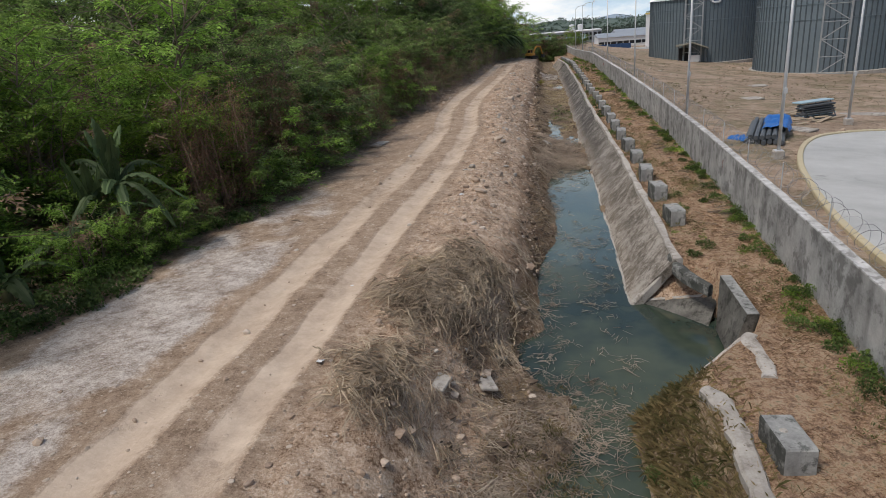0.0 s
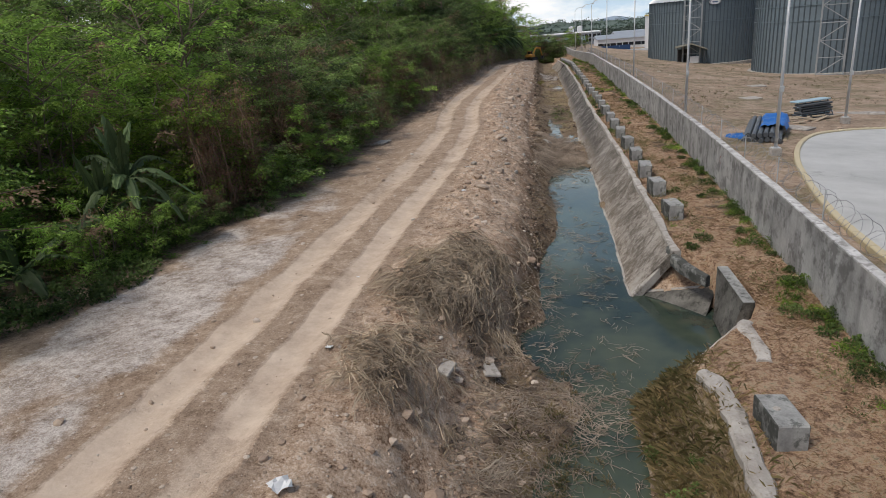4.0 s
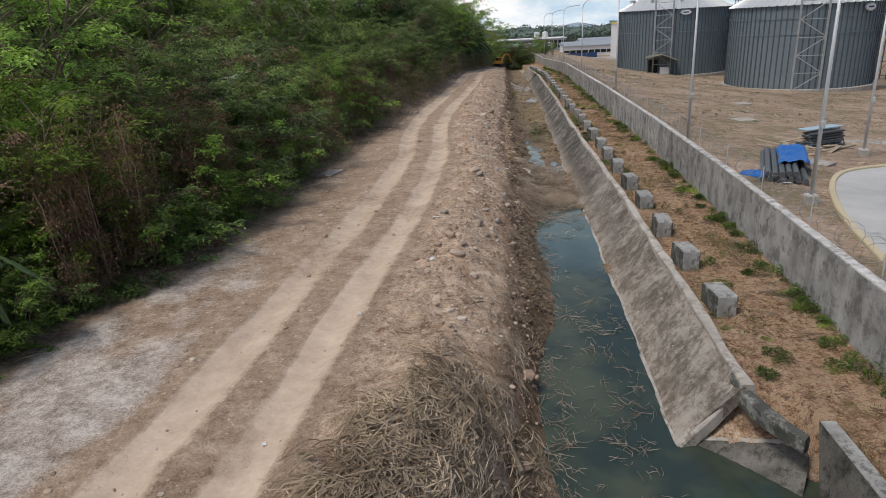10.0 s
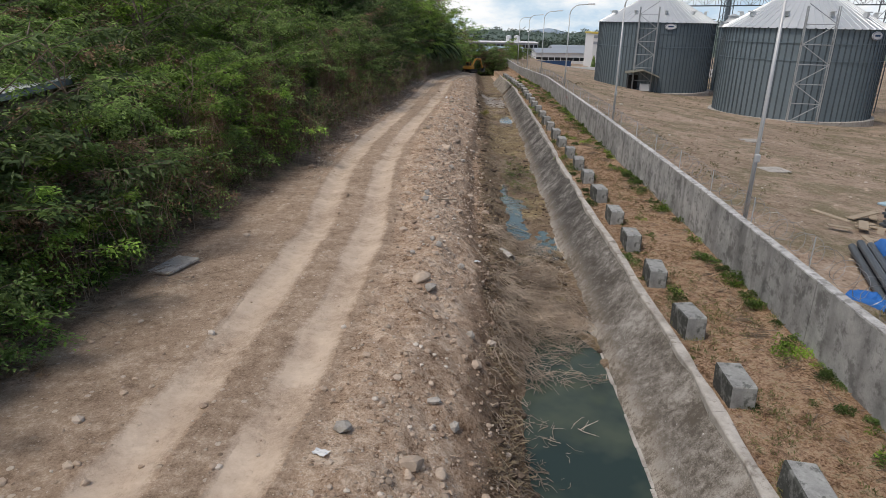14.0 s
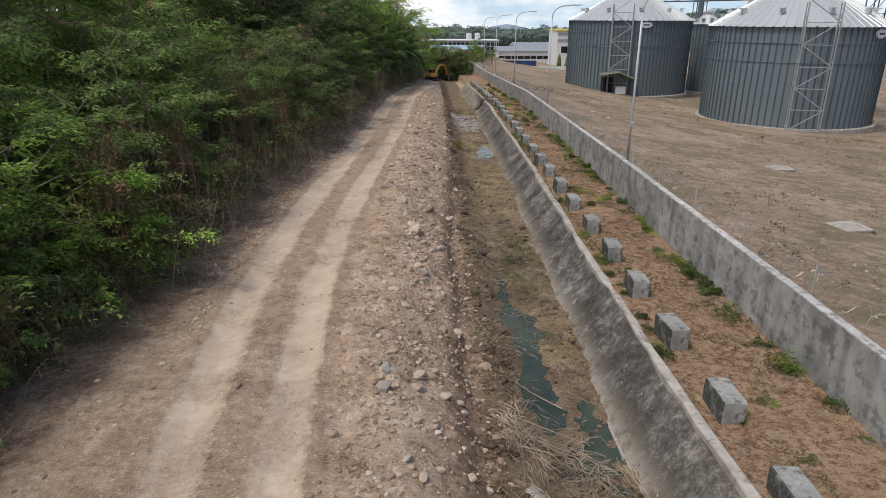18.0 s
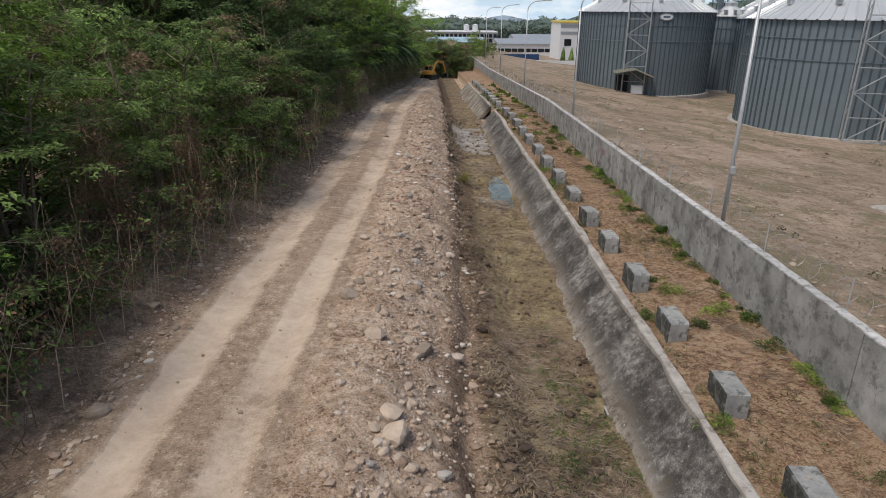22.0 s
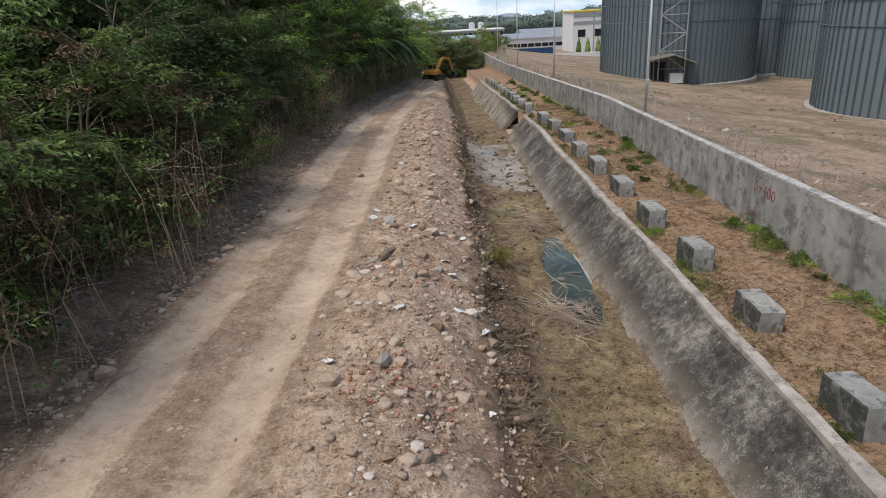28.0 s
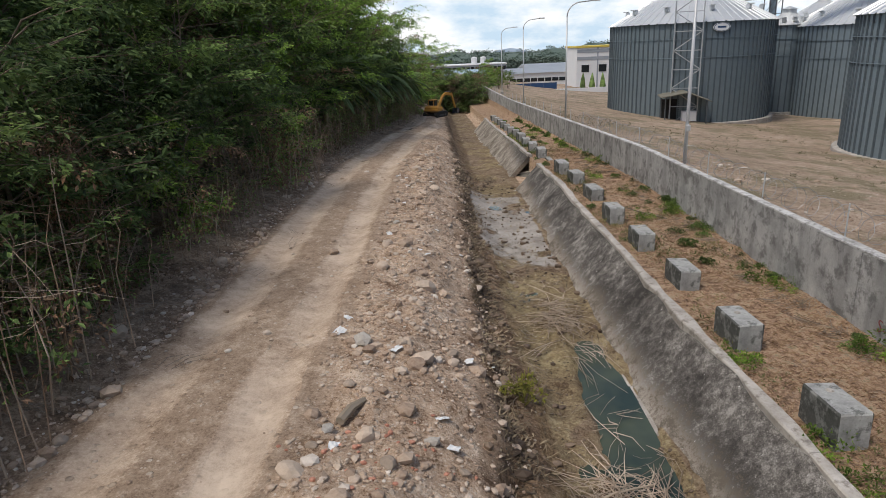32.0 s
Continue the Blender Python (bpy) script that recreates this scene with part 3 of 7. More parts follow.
def bank_foot(x, y):
    """Where the spoil bank ends above the canal bed."""
    return np.interp(y, [15, 20, 21.7, 23.3, 24.8, 28, 33, 42, 45, 52, 56, 61, 65, 71, 80, 86], [-1.0, -0.92, -0.66, -0.34, -0.12, 0.2, 0.12, 0.4, -0.1, -0.05, -0.18, 0.05, 0.2, 0.4, 0.4, 0.6]) + 0.08 * fbm(y, x * 0, 3.0, 3) + 0.1 * fbm(y, x * 0, 0.8, 4)


def land(x, y):
    """Height of the ground, for arrays."""
    x, y = np.broadcast_arrays(np.asarray(x, float), np.asarray(y, float))
    rx, ew = road_x(y), edge_of_woods(y)
    foot = bank_foot(x, y)
    z_left = 0.62 + 0.05 * fbm(x, y, 2.5, 1) + 0.014 * fbm(x, y, 0.35, 2)
    for s_ in (-0.74, 0.74):
        z_left = z_left - 0.075 * np.exp(-((x - rx - s_) / 0.27) ** 2) + 0.03 * np.exp(-((x - rx - s_ * 1.6) / 0.18) ** 2)
    rough = ss(rx + 1.1, rx + 1.7, x)
    z_left = z_left + rough * (0.09 * fbm(x, y, 1.3, 5) + 0.065 * fbm(x, y, 0.42, 6) + 0.03 * fbm(x, y, 0.17, 16))
    z_left = z_left + 0.13 * np.exp(-((x - (rx + 2.2)) / 0.7) ** 2) * ss(26, 34, y)
    z_left = z_left + np.interp(x - foot, [-2.1, -1.1, -0.5, 0.0, 0.5], [0, -0.16, -0.42, -0.74, -1.0])
    heap = 0.36 * np.exp(-(((x + 0.95) / 1.0) ** 2 + ((y - 23.4) / 1.8) ** 2)) + 0.26 * np.exp(-(((x + 1.7) / 0.7) ** 2 + ((y - 19.3) / 0.9) ** 2))
    z_left = z_left + heap * (1 + 0.6 * fbm(x, y, 0.7, 7) + 0.25 * fbm(x, y, 0.22, 27))
    z_left = z_left + 0.32 * ss(ew + 0.9, ew - 0.6, x) * ss(45, 60, y) - 0.25 * ss(ew, ew - 6, x)
    bed = -0.91 + 0.09 * fbm(x, y, 1.6, 8) + 0.05 * fbm(x, y, 0.4, 9) + 0.05 * ss(40, 60, y) - pools(y, x) + 0.36 * ss(1.6 - 0.6 * ss(21.3, 23, y) * ss(30, 27, y), 0.7 - 0.6 * ss(21.3, 23, y) * ss(30, 27, y), x)
    bed = bed + (0.17 + 0.16 * fbm(x, y, 0.6, 26)) * ss(1.85, 1.3, x) * ss(25.5, 22.5, y)
    edge = np.interp(y, [14, 18.4, 20.5, 21.5, 22.6, 24], [0.6, 0.7, 1.5, 1.1, 0.3, -0.1]) + 0.25 * fbm(x, y, 0.8, 51)
    shoal = -1.12 + (0.29 + 0.10 * fbm(x, y, 0.7, 52) + 0.05 * fbm(x, y, 0.25, 53)) * ss(edge + 0.25, edge - 0.2, x) + 0.10 * ss(0.0, -0.6, x)
    bed = np.where(x < 2.2, bed + (shoal - bed) * ss(24.6, 23.0, y), bed)
    scarp = ss(foot + 0.62 + 0.2 * ss(25, 23, y) - 0.3 * ss(40, 52, y), foot - 0.12 - 0.25 * ss(25, 23, y) + 0.1 * ss(40, 52, y), x)
    z = bed * (1 - scarp) + z_left * scarp
    ledge = 0.06 + 0.05 * fbm(x, y, 1.1, 10) + 0.025 * fbm(x, y, 0.3, 11)
    z = np.where(x > 3.985, ledge, z)
    bank = np.interp(x, [0, 2.2, 2.7, 3.2, 3.6], [0, -1.0, -0.55, -0.05, 0.05]) + 0.07 * fbm(x, y, 0.8, 13)
    z = np.where((x > 2.2) & (x < 6.6) & (y <= 25.2), np.where(x < 3.6, np.where(y < 25.2, bank, z), ledge), z)
    pit = (y < 25.25) & (y > 22.75 - 0.62 * np.clip(4.62 - x, 0, 9)) & (x > 2.0) & (x < 5.5) & (y < 24.72 + 0.48 * np.clip(4.62 - x, 0, 9))
    pit = np.where(x > 4.62, (y > 22.82) & (y < 24.5) & (x < 4.87), pit)
    apart = 22.75 - 0.62 * np.clip(4.62 - x, 0, 9) - y
    z = np.where((x > 2.2) & (x < 4.75) & (apart > 0) & (apart < 2), np.minimum(z, -0.45 - 0.48 * np.clip(4.62 - x, 0, 9) + 0.85 * apart + 0.06 * fbm(x, y, 0.5, 29)), z)
    behind = y - 24.72 - 0.48 * np.clip(4.62 - x, 0, 9)
    fill = np.minimum(-0.56 - 0.27 * np.clip(4.62 - x, 0, 9) + 0.75 * behind + 0.05 * fbm(x, y, 0.4, 28), ledge)
    z = np.where((x > 2.7) & (x < 4.62) & (behind > 0) & (y < 25.7), fill, z)
    z = np.where(pit, -1.12 + 0.05 * fbm(x, y, 0.5, 17), z)
    far = yard_z(x, y) + (0.04 * fbm(x, y, 1.5, 12) + 0.02 * fbm(x, y, 0.4, 18)) * ss(12.5, 10.5, x) + 0.06 * fbm(x, y, 7.0, 19)
    wx = np.interp(y, [0, 20, 26, 34, 45, 200], [5.75, 6.0, 6.25, 6.55, 6.75, 6.75])
    z = np.where(x > 6.4, z * (1 - ss(wx - 0.02, wx + 0.06, x)) + far * ss(wx - 0.02, wx + 0.06, x), z)
    z = np.where((x > 5.6) & (x <= 6.4), z * (1 - ss(wx - 0.02, wx + 0.06, x)) + far * ss(wx - 0.02, wx + 0.06, x), z)
    z = z - 0.045 * np.clip(y - 86, 0, 400) * ss(7.0, 6.5, x) * np.where(y > 86, 1, 0)
    return z + 0.17 * np.clip(-24 - x, 0, 70) + 0.02 * np.clip(-94 - x, 0, 300)


GX, GY = np.arange(-16, 12.01, 0.1), np.arange(4, 130.01, 0.15)
GRID = land(*np.meshgrid(GX, GY)).tolist()


def land_z(x, y):
    """Height of the ground at one place, read off a fine grid."""
    u, w = (x + 16) / 0.1, (y - 4) / 0.15
    if not (0 <= u < len(GX) - 1 and 0 <= w < len(GY) - 1):
        return float(land(np.array([x]), np.array([y]))[0])
    i, j = int(u), int(w)
    u, w = u - i, w - j
    a, b = GRID[j], GRID[j + 1]
    return (a[i] * (1 - u) + a[i + 1] * u) * (1 - w) + (b[i] * (1 - u) + b[i + 1] * u) * w


def axis(*pieces):
    out = []
    for a, b, d in pieces:
        out += list(np.arange(a, b, d))
    return np.array(out)


def build_ground():
    xs = np.r_[-2500, -900, -400, -150, -94, -75, -60, -50, -40, axis((-30, -9, 0.9), (-9, -5.6, 0.14), (-5.6, 3.95, 0.075)), 3.98, 3.99, axis((4.05, 6.9, 0.1)), axis((6.9, 13, 0.25), (13, 60, 1.0)), 60, 90, 150, 300, 700, 1500, 2500]
    ys = np.r_[-400, -100, -30, -8, 0, 5, axis((8, 14, 0.3), (14, 92, 0.1), (92, 135, 0.35), (135, 200, 2.0)), 200, 240, 300, 400, 600, 1000, 1800, 2600]
    X, Y = np.meshgrid(xs, ys)
    Z = land(X, Y)
    Z = np.where((Y > 200), land(X, np.minimum(Y, 200)) - 0.03 * (np.minimum(Y, 900) - 200), Z)
    nx, ny = len(xs), len(ys)
    i = np.arange(nx * ny).reshape(ny, nx)
    quads = np.stack([i[:-1, :-1], i[:-1, 1:], i[1:, 1:], i[1:, :-1]], -1).reshape(-1, 4)
    me = bpy.data.meshes.new("ground")
    me.from_pydata(np.stack([X, Y, Z], -1).reshape(-1, 3).tolist(), [], quads.tolist())
    rx, ew = road_x(Y), edge_of_woods(Y)
    left = ss(0.6, -0.4, X)
    wob = 0.07 * fbm(X, Y, 1.1, 46)
    ruts = [np.clip(0.5 + (half - np.abs(X - rx + off + wob)) / 0.2, 0, 1) for off, half in ((0.75, 0.40), (-0.74, 0.38))]
    track = ruts[0] + ruts[1] + (0.12 + 0.15 * ss(38, 46, Y) * ss(66, 58, Y)) * np.clip(1.2 - np.abs(X - rx) / 0.5, 0, 1) * (1 - ruts[0]) * (1 - ruts[1])
    dust = np.clip(track * (0.95 + 0.45 * fbm(X, Y, 1.6, 45)), 0, 1) * left * np.interp(Y, [26, 32, 44, 50, 60, 67], [1.0, 0.75, 0.72, 0.9, 0.86, 0.68])
    strip = ss(3.2, 3.7, X) * ss(6.85, 6.75, X) * np.where(Z > -0.6 - 0.045 * np.clip(Y - 86, 0, 400), 1, 0)
    mud = ss(0.3, 0.65, X + np.interp(Y, [20, 24.8, 28], [0.55, 0.25, 0]) + 0.2 * fbm(X, Y, 1.0, 15)) * ss(3.35, 3.2, X)
    ash = np.exp(-((X - np.interp(Y, [12, 22, 34], [-7.4, -7.1, -6.3])) / 1.45) ** 4) * ss(35, 24, Y) * (0.72 + 0.65 * fbm(X, Y, 1.3, 14))
    yard = ss(6.7, 6.85, X) + ss(5.95, 6.2, X) * ss(26, 22, Y)
    yard = np.clip(yard, 0, 1)
    strip = strip * (1 - yard)
    litter = np.clip(ss(ew + 1.3, ew + 0.1, X) + 0.4 * ss(rx - 1.3, rx - 1.75, X) * ss(40, 52, Y) + 0.04 * np.exp(-((X - rx) / 0.45) ** 4), 0, 1)
    one = np.ones_like(X)
    foot = bank_foot(X, Y)
    damp = np.exp(-((X - foot - 0.33 - 0.22 * fbm(X, Y, 0.7, 41)) / 0.55) ** 4) * np.clip(0.85 + 0.6 * fbm(X, Y, 1.6, 42), 0, 1) * (0.1 + 0.9 * ss(24, 27, Y))
    packed = ss(rx + 1.7, rx + 1.2, X) * 0.85
    brush = np.clip(0.7 * np.exp(-(((X + 1.05) / 0.7) ** 2 + ((Y - 23.3) / 1.4) ** 2)) + 0.35 * np.exp(-(((X + 1.7) / 0.5) ** 2 + ((Y - 19.5) / 0.6) ** 2)), 0, 1)
    algae = np.clip(0.0 + 0.95 * ss(60, 64, Y) * ss(82, 78, Y) + 1.5 * fbm(X, Y, 1.8, 43), 0, 1) * ss(0.9, 1.3, X) * ss(3.1, 2.9, X)
    silt = 0.75 * ss(0.7, 1.0, X) * ss(3.0, 2.7, X) * ss(77.8, 81.8, Y + 0.9 * (X - 2) + 1.6 * fbm(X, Y, 0.9, 48)) * ss(91, 88, Y) * np.clip(0.9 + 0.8 * fbm(X, Y, 1.4, 47), 0, 1)
    for nm, ch in (("zone_a", (dust, strip, mud)), ("zone_b", (np.clip(ash, 0, 1) * left, yard, litter)), ("zone_c", (damp, algae, brush))):
        at = me.attributes.new(nm, "FLOAT_COLOR", "POINT")
        at.data.foreach_set("color", np.stack([*ch, {"zone_a": one, "zone_b": silt, "zone_c": packed}[nm]], -1).astype(np.float32).ravel())
    me.materials.append(M_EARTH)
    me.polygons.foreach_set("use_smooth", [True] * len(me.polygons))
    me.update()
    return tagged(new("ground", me), "bare tan earth with a rutted dirt track and dry canal bed", "ground", kind="structure")


build_ground()


# ---- canal: water, lining, rim, culverts ----
def sheet(name, x0, x1, y0, y1, z, mat, label, cat, d=0.5):
    xs, ys = np.arange(x0, x1 + 1e-6, d), np.arange(y0, y1 + 1e-6, d)
    g = Geo()
    for a in range(len(xs) - 1):
        for b in range(len(ys) - 1):
            g.add([(xs[a], ys[b], z), (xs[a + 1], ys[b], z), (xs[a + 1], ys[b + 1], z), (xs[a], ys[b + 1], z)], [(0, 1, 2, 3)])
    return tagged(g.ob(name, mat), label, cat, kind="structure")


sheet("water", -0.2, 4.7, 8, 87.1, WATER_Z, M_WATER, "still dark green canal water in shallow pools", "water", 0.7)


def crest_x(y):
    return 3.92 + 0.05 * math.sin(y * 0.21) + 0.02 * math.sin(y * 0.9)


def build_lining(spans):
    lining = thing("canal_lining", "sloping stained concrete canal lining with a pale rim", "canal lining", kind="structure")
    for y0, y1, drop in spans:
        y = y0
        while y < y1 - 0.1:
            e = min(y + 5.0, y1)
            g = Geo()
            rows = np.linspace(y + 0.002, e - 0.002, 13)
            cols = np.linspace(0, 1, 7)
            top, bot = [], []
            for a in rows:
                d = drop * max(0, a - 86) * 0.045
                for c in cols:
                    lump = 0.05 * float(fbm(np.array([a]), np.array([c * 2]), 0.8, 21)[0])
                    x = crest_x(a) - 0.02 - 1.10 * c
                    z = 0.13 - 1.2 * c + lump - d
                    top.append((x, a, z))
                    bot.append((x + 0.12, a, z - 0.16))
            nc, nr = len(cols), len(rows)
            fs = [(i * nc + j, i * nc + j + 1, (i + 1) * nc + j + 1, (i + 1) * nc + j) for i in range(nr - 1) for j in range(nc - 1)]
            k = nc * nr
            fb = [tuple(k + q for q in f[::-1]) for f in fs]
            rim = [(i * nc, (i + 1) * nc, k + (i + 1) * nc, k + i * nc) for i in range(nr - 1)]
            rim += [(i * nc + nc - 1, k + i * nc + nc - 1, k + (i + 1) * nc + nc - 1, (i + 1) * nc + nc - 1) for i in range(nr - 1)]
            rim += [(j, k + j, k + j + 1, j + 1) for j in range(nc - 1)] + [((nr - 1) * nc + j, (nr - 1) * nc + j + 1, k + (nr - 1) * nc + j + 1, k + (nr - 1) * nc + j) for j in range(nc - 1)]
            g.add(top + bot, fs + fb + rim)
            g.ob("panel", M_LINING, lining, smooth=False)
            r = Geo()
            w = 0.095
            pts = []
            for a in np.linspace(y + 0.004, e - 0.004, 9):
                d = drop * max(0, a - 86) * 0.045
                cx = crest_x(a) + 0.03 + 0.022 * float(fbm(np.array([a]), np.array([0.0]), 0.4, 22)[0])
                ww = w * (1 + 0.55 * float(fbm(np.array([a]), np.array([3.0]), 0.5, 23)[0]))
                h = 0.185 - d + 0.012 * float(fbm(np.array([a]), np.array([7.0]), 0.3, 24)[0])
                pts.append([(cx - ww, a, h - 0.16), (cx - ww, a, h - 0.02), (cx - ww + 0.02, a, h), (cx + ww - 0.02, a, h), (cx + ww, a, h - 0.02), (cx + ww, a, h - 0.16)])
            vs = [p for row in pts for p in row]
            fs = [(i * 6 + j, i * 6 + j + 1, (i + 1) * 6 + j + 1, (i + 1) * 6 + j) for i in range(8) for j in range(5)] + [(5, 4, 3, 2, 1, 0), tuple(48 + q for q in range(6))]
            r.add(vs, fs)
            r.ob("rim", M_RIM, lining, "pale mortar rim")
            y = e
        # the worn foot of the slope
        f = Geo()
        for a in np.arange(y0, y1, 0.5):
            d = drop * max(0, a - 86) * 0.045
            q = 0.03 * math.sin(a * 3.1)
            f.box((crest_x(a) - 0.99 + q * 0.6, a + 0.25, -0.965 - d), (0.09, 0.5, 0.1), 0.02)
        f.ob("foot_beam", M_RIM, lining, "pale chipped foot beam")
    return lining


build_lining([(25.42, 90.6, 1), (93.6, 121.0, 1)])


def build_culvert(y, drop=0.0):
    """A pipe outlet in the bank: headwall slab over a low dark mouth, a wing wall on either side."""
    c = thing("culvert_headwall", "grey concrete culvert headwall with wing walls over dark water", "culvert", pose(0, y, -drop), kind="structure")
    g = Geo().add([(4.62, -0.4, 0.07), (4.62, 1.52, 0.07), (4.84, 1.52, 0.07), (4.84, -0.4, 0.07), (4.34, -0.45, -0.84), (4.4, 0.75, -0.84), (4.84, 1.5, -0.84), (4.84, -0.4, -0.84)],
                  [(0, 3, 2, 1), (4, 5, 6, 7), (0, 1, 5, 4), (1, 2, 6, 5), (2, 3, 7, 6), (3, 0, 4, 7)])
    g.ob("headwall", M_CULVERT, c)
    Geo().box((4.73, 0.55, 0.078), (0.225, 1.9, 0.022), 0.008).ob("cap", M_BLOCKTOP, c, "paler top face")

    def wing(x0, y0, x1, y1, z0, z1):
        d = Vector((x1 - x0, y1 - y0, 0)).normalized()
        n = Vector((-d.y, d.x, 0)) * 0.07
        vs, fs, m = [], [], 9
        for k in range(m):
            f = k / (m - 1)
            x, yy, z = x0 + (x1 - x0) * f, y0 + (y1 - y0) * f, z0 + (z1 - z0) * f + 0.008 * math.sin(k * 2.7)
            for s_, up in ((-1, -1.35), (-1, z - 0.015), (-0.8, z), (0.8, z), (1, z - 0.015), (1, -1.35)):
                vs.append((x + s_ * n.x, yy + s_ * n.y, up))
        for k in range(m - 1):
            fs += [(k * 6 + j, (k + 1) * 6 + j, (k + 1) * 6 + j + 1, k * 6 + j + 1) for j in range(5)]
        fs += [(0, 1, 2, 3, 4, 5), tuple((m - 1) * 6 + q for q in (5, 4, 3, 2, 1, 0))]
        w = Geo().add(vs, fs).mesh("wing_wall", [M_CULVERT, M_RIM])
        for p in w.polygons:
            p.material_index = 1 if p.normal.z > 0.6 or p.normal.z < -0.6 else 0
        o = new("wing_wall", w)
        o.parent = c

    w = Geo()
    vs, m = [], 10
    for k in range(m):
        f = k / (m - 1)
        t_, q = Vector((4.68, 1.7, -0.5)).lerp(Vector((3.02, 2.38, -0.93)), f), Vector((4.12, 0.7, -1.2)).lerp(Vector((3.12, 2.1, -1.2)), f)
        vs += [q, t_, t_ + Vector((0.05, 0.13, 0.0)), Vector((t_.x, t_.y + 0.15, -1.2))]
    w.add(vs, [(k * 4 + j, (k + 1) * 4 + j, (k + 1) * 4 + j + 1, k * 4 + j + 1) for k in range(m - 1) for j in range(3)] + [(0, 1, 2, 3), tuple((m - 1) * 4 + q for q in (3, 2, 1, 0))])
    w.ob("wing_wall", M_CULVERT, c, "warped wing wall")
    Geo().tube([(4.7, 1.77, -0.5), (3.9, 2.1, -0.71), (3.05, 2.45, -0.93)], 0.05, 6).ob("wing_edge", M_RIM, c, "pale top edge")
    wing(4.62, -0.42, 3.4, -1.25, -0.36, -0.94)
    # panels are plain black: the shade inside the mouth is in their colour
    b = Geo()
    b.box((5.6, -0.28, -0.9), (1.5, 0.1, 1.0)).box((5.6, 1.38, -0.9), (1.5, 0.1, 1.0)).box((6.3, 0.55, -0.9), (0.1, 1.7, 1.0)).box((5.6, 0.55, -0.42), (1.5, 1.7, 0.06))
    b.ob("barrel", M_BLACK, c, "culvert inside, blackened to stand for shade")
    return c


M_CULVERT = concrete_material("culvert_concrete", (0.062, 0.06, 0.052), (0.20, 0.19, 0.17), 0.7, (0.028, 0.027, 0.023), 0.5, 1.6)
build_culvert(23.1)
build_culvert(91.6, 0.3)


def build_rims_near():
    rim = thing("broken_rim", "broken whitish concrete rim half buried in the bank", "concrete rim", kind="structure")
    runs = (([(4.5, 21.95), (4.34, 21.74), (4.42, 21.3), (4.4, 20.8), (4.3, 20.4)], 0.12, 0.06, 0.3, M_RIM),
            ([(3.22, 20.15), (3.4, 19.85), (3.46, 19.5), (3.45, 18.97), (3.40, 18.4), (3.36, 17.6), (3.32, 16.4), (3.3, 15.0), (3.28, 13.0)], 0.15, 0.13, 0.3, M_RIM),
            ([(3.82, 25.9), (3.83, 25.5), (3.98, 25.05), (4.2, 24.6), (4.42, 24.35)], 0.085, 0.15, 0.26, M_BLOCK),
            ([(3.86, 25.62), (3.55, 25.5), (3.2, 25.46), (2.86, 25.4), (2.66, 25.42)], 0.09, None, 0.3, M_RIM))
    for n_, (pts, half, top, deep, mat) in enumerate(runs):
        fine = []
        for a, b in zip(pts, pts[1:]):
            fine += [Vector(a).lerp(Vector(b), k / 6) for k in range(6)]
        fine.append(Vector(pts[-1]))
        fine = [sum(fine[max(0, i - 2):i + 3], Vector((0, 0))) / len(fine[max(0, i - 2):i + 3]) for i in range(len(fine))]
        row = []
        for i, p in enumerate(fine):
            d = (fine[min(i + 1, len(fine) - 1)] - fine[max(i - 1, 0)]).normalized()
            s_ = Vector((-d.y, d.x))
            w = half * (1 + 0.5 * noise.noise((p.x * 2.6, p.y * 2.6, n_)))
            h = (0.15 - 1.07 * (3.86 - p.x) if top is None else max(land_z(p.x, p.y) + 0.04, top - 0.05 * (n_ == 2) * i / 6)) + 0.03 * noise.noise((p.x * 3, p.y * 3, 5 + n_))
            for k, dz in ((-1, -deep), (-1, -0.04), (-0.7, 0.0), (0.1, 0.012), (0.75, -0.005), (1, -0.05), (1, -deep)):
                q = p + s_ * w * k
                row.append((q.x, q.y, h + dz))
        n = len(fine)
        g = Geo().add(row, [(i * 7 + j, (i + 1) * 7 + j, (i + 1) * 7 + j + 1, i * 7 + j + 1) for i in range(n - 1) for j in range(6)] + [(0, 1, 2, 3, 4, 5, 6), tuple((n - 1) * 7 + q for q in (6, 5, 4, 3, 2, 1, 0))])
        g.ob("rim_piece", mat, rim)


build_rims_near()


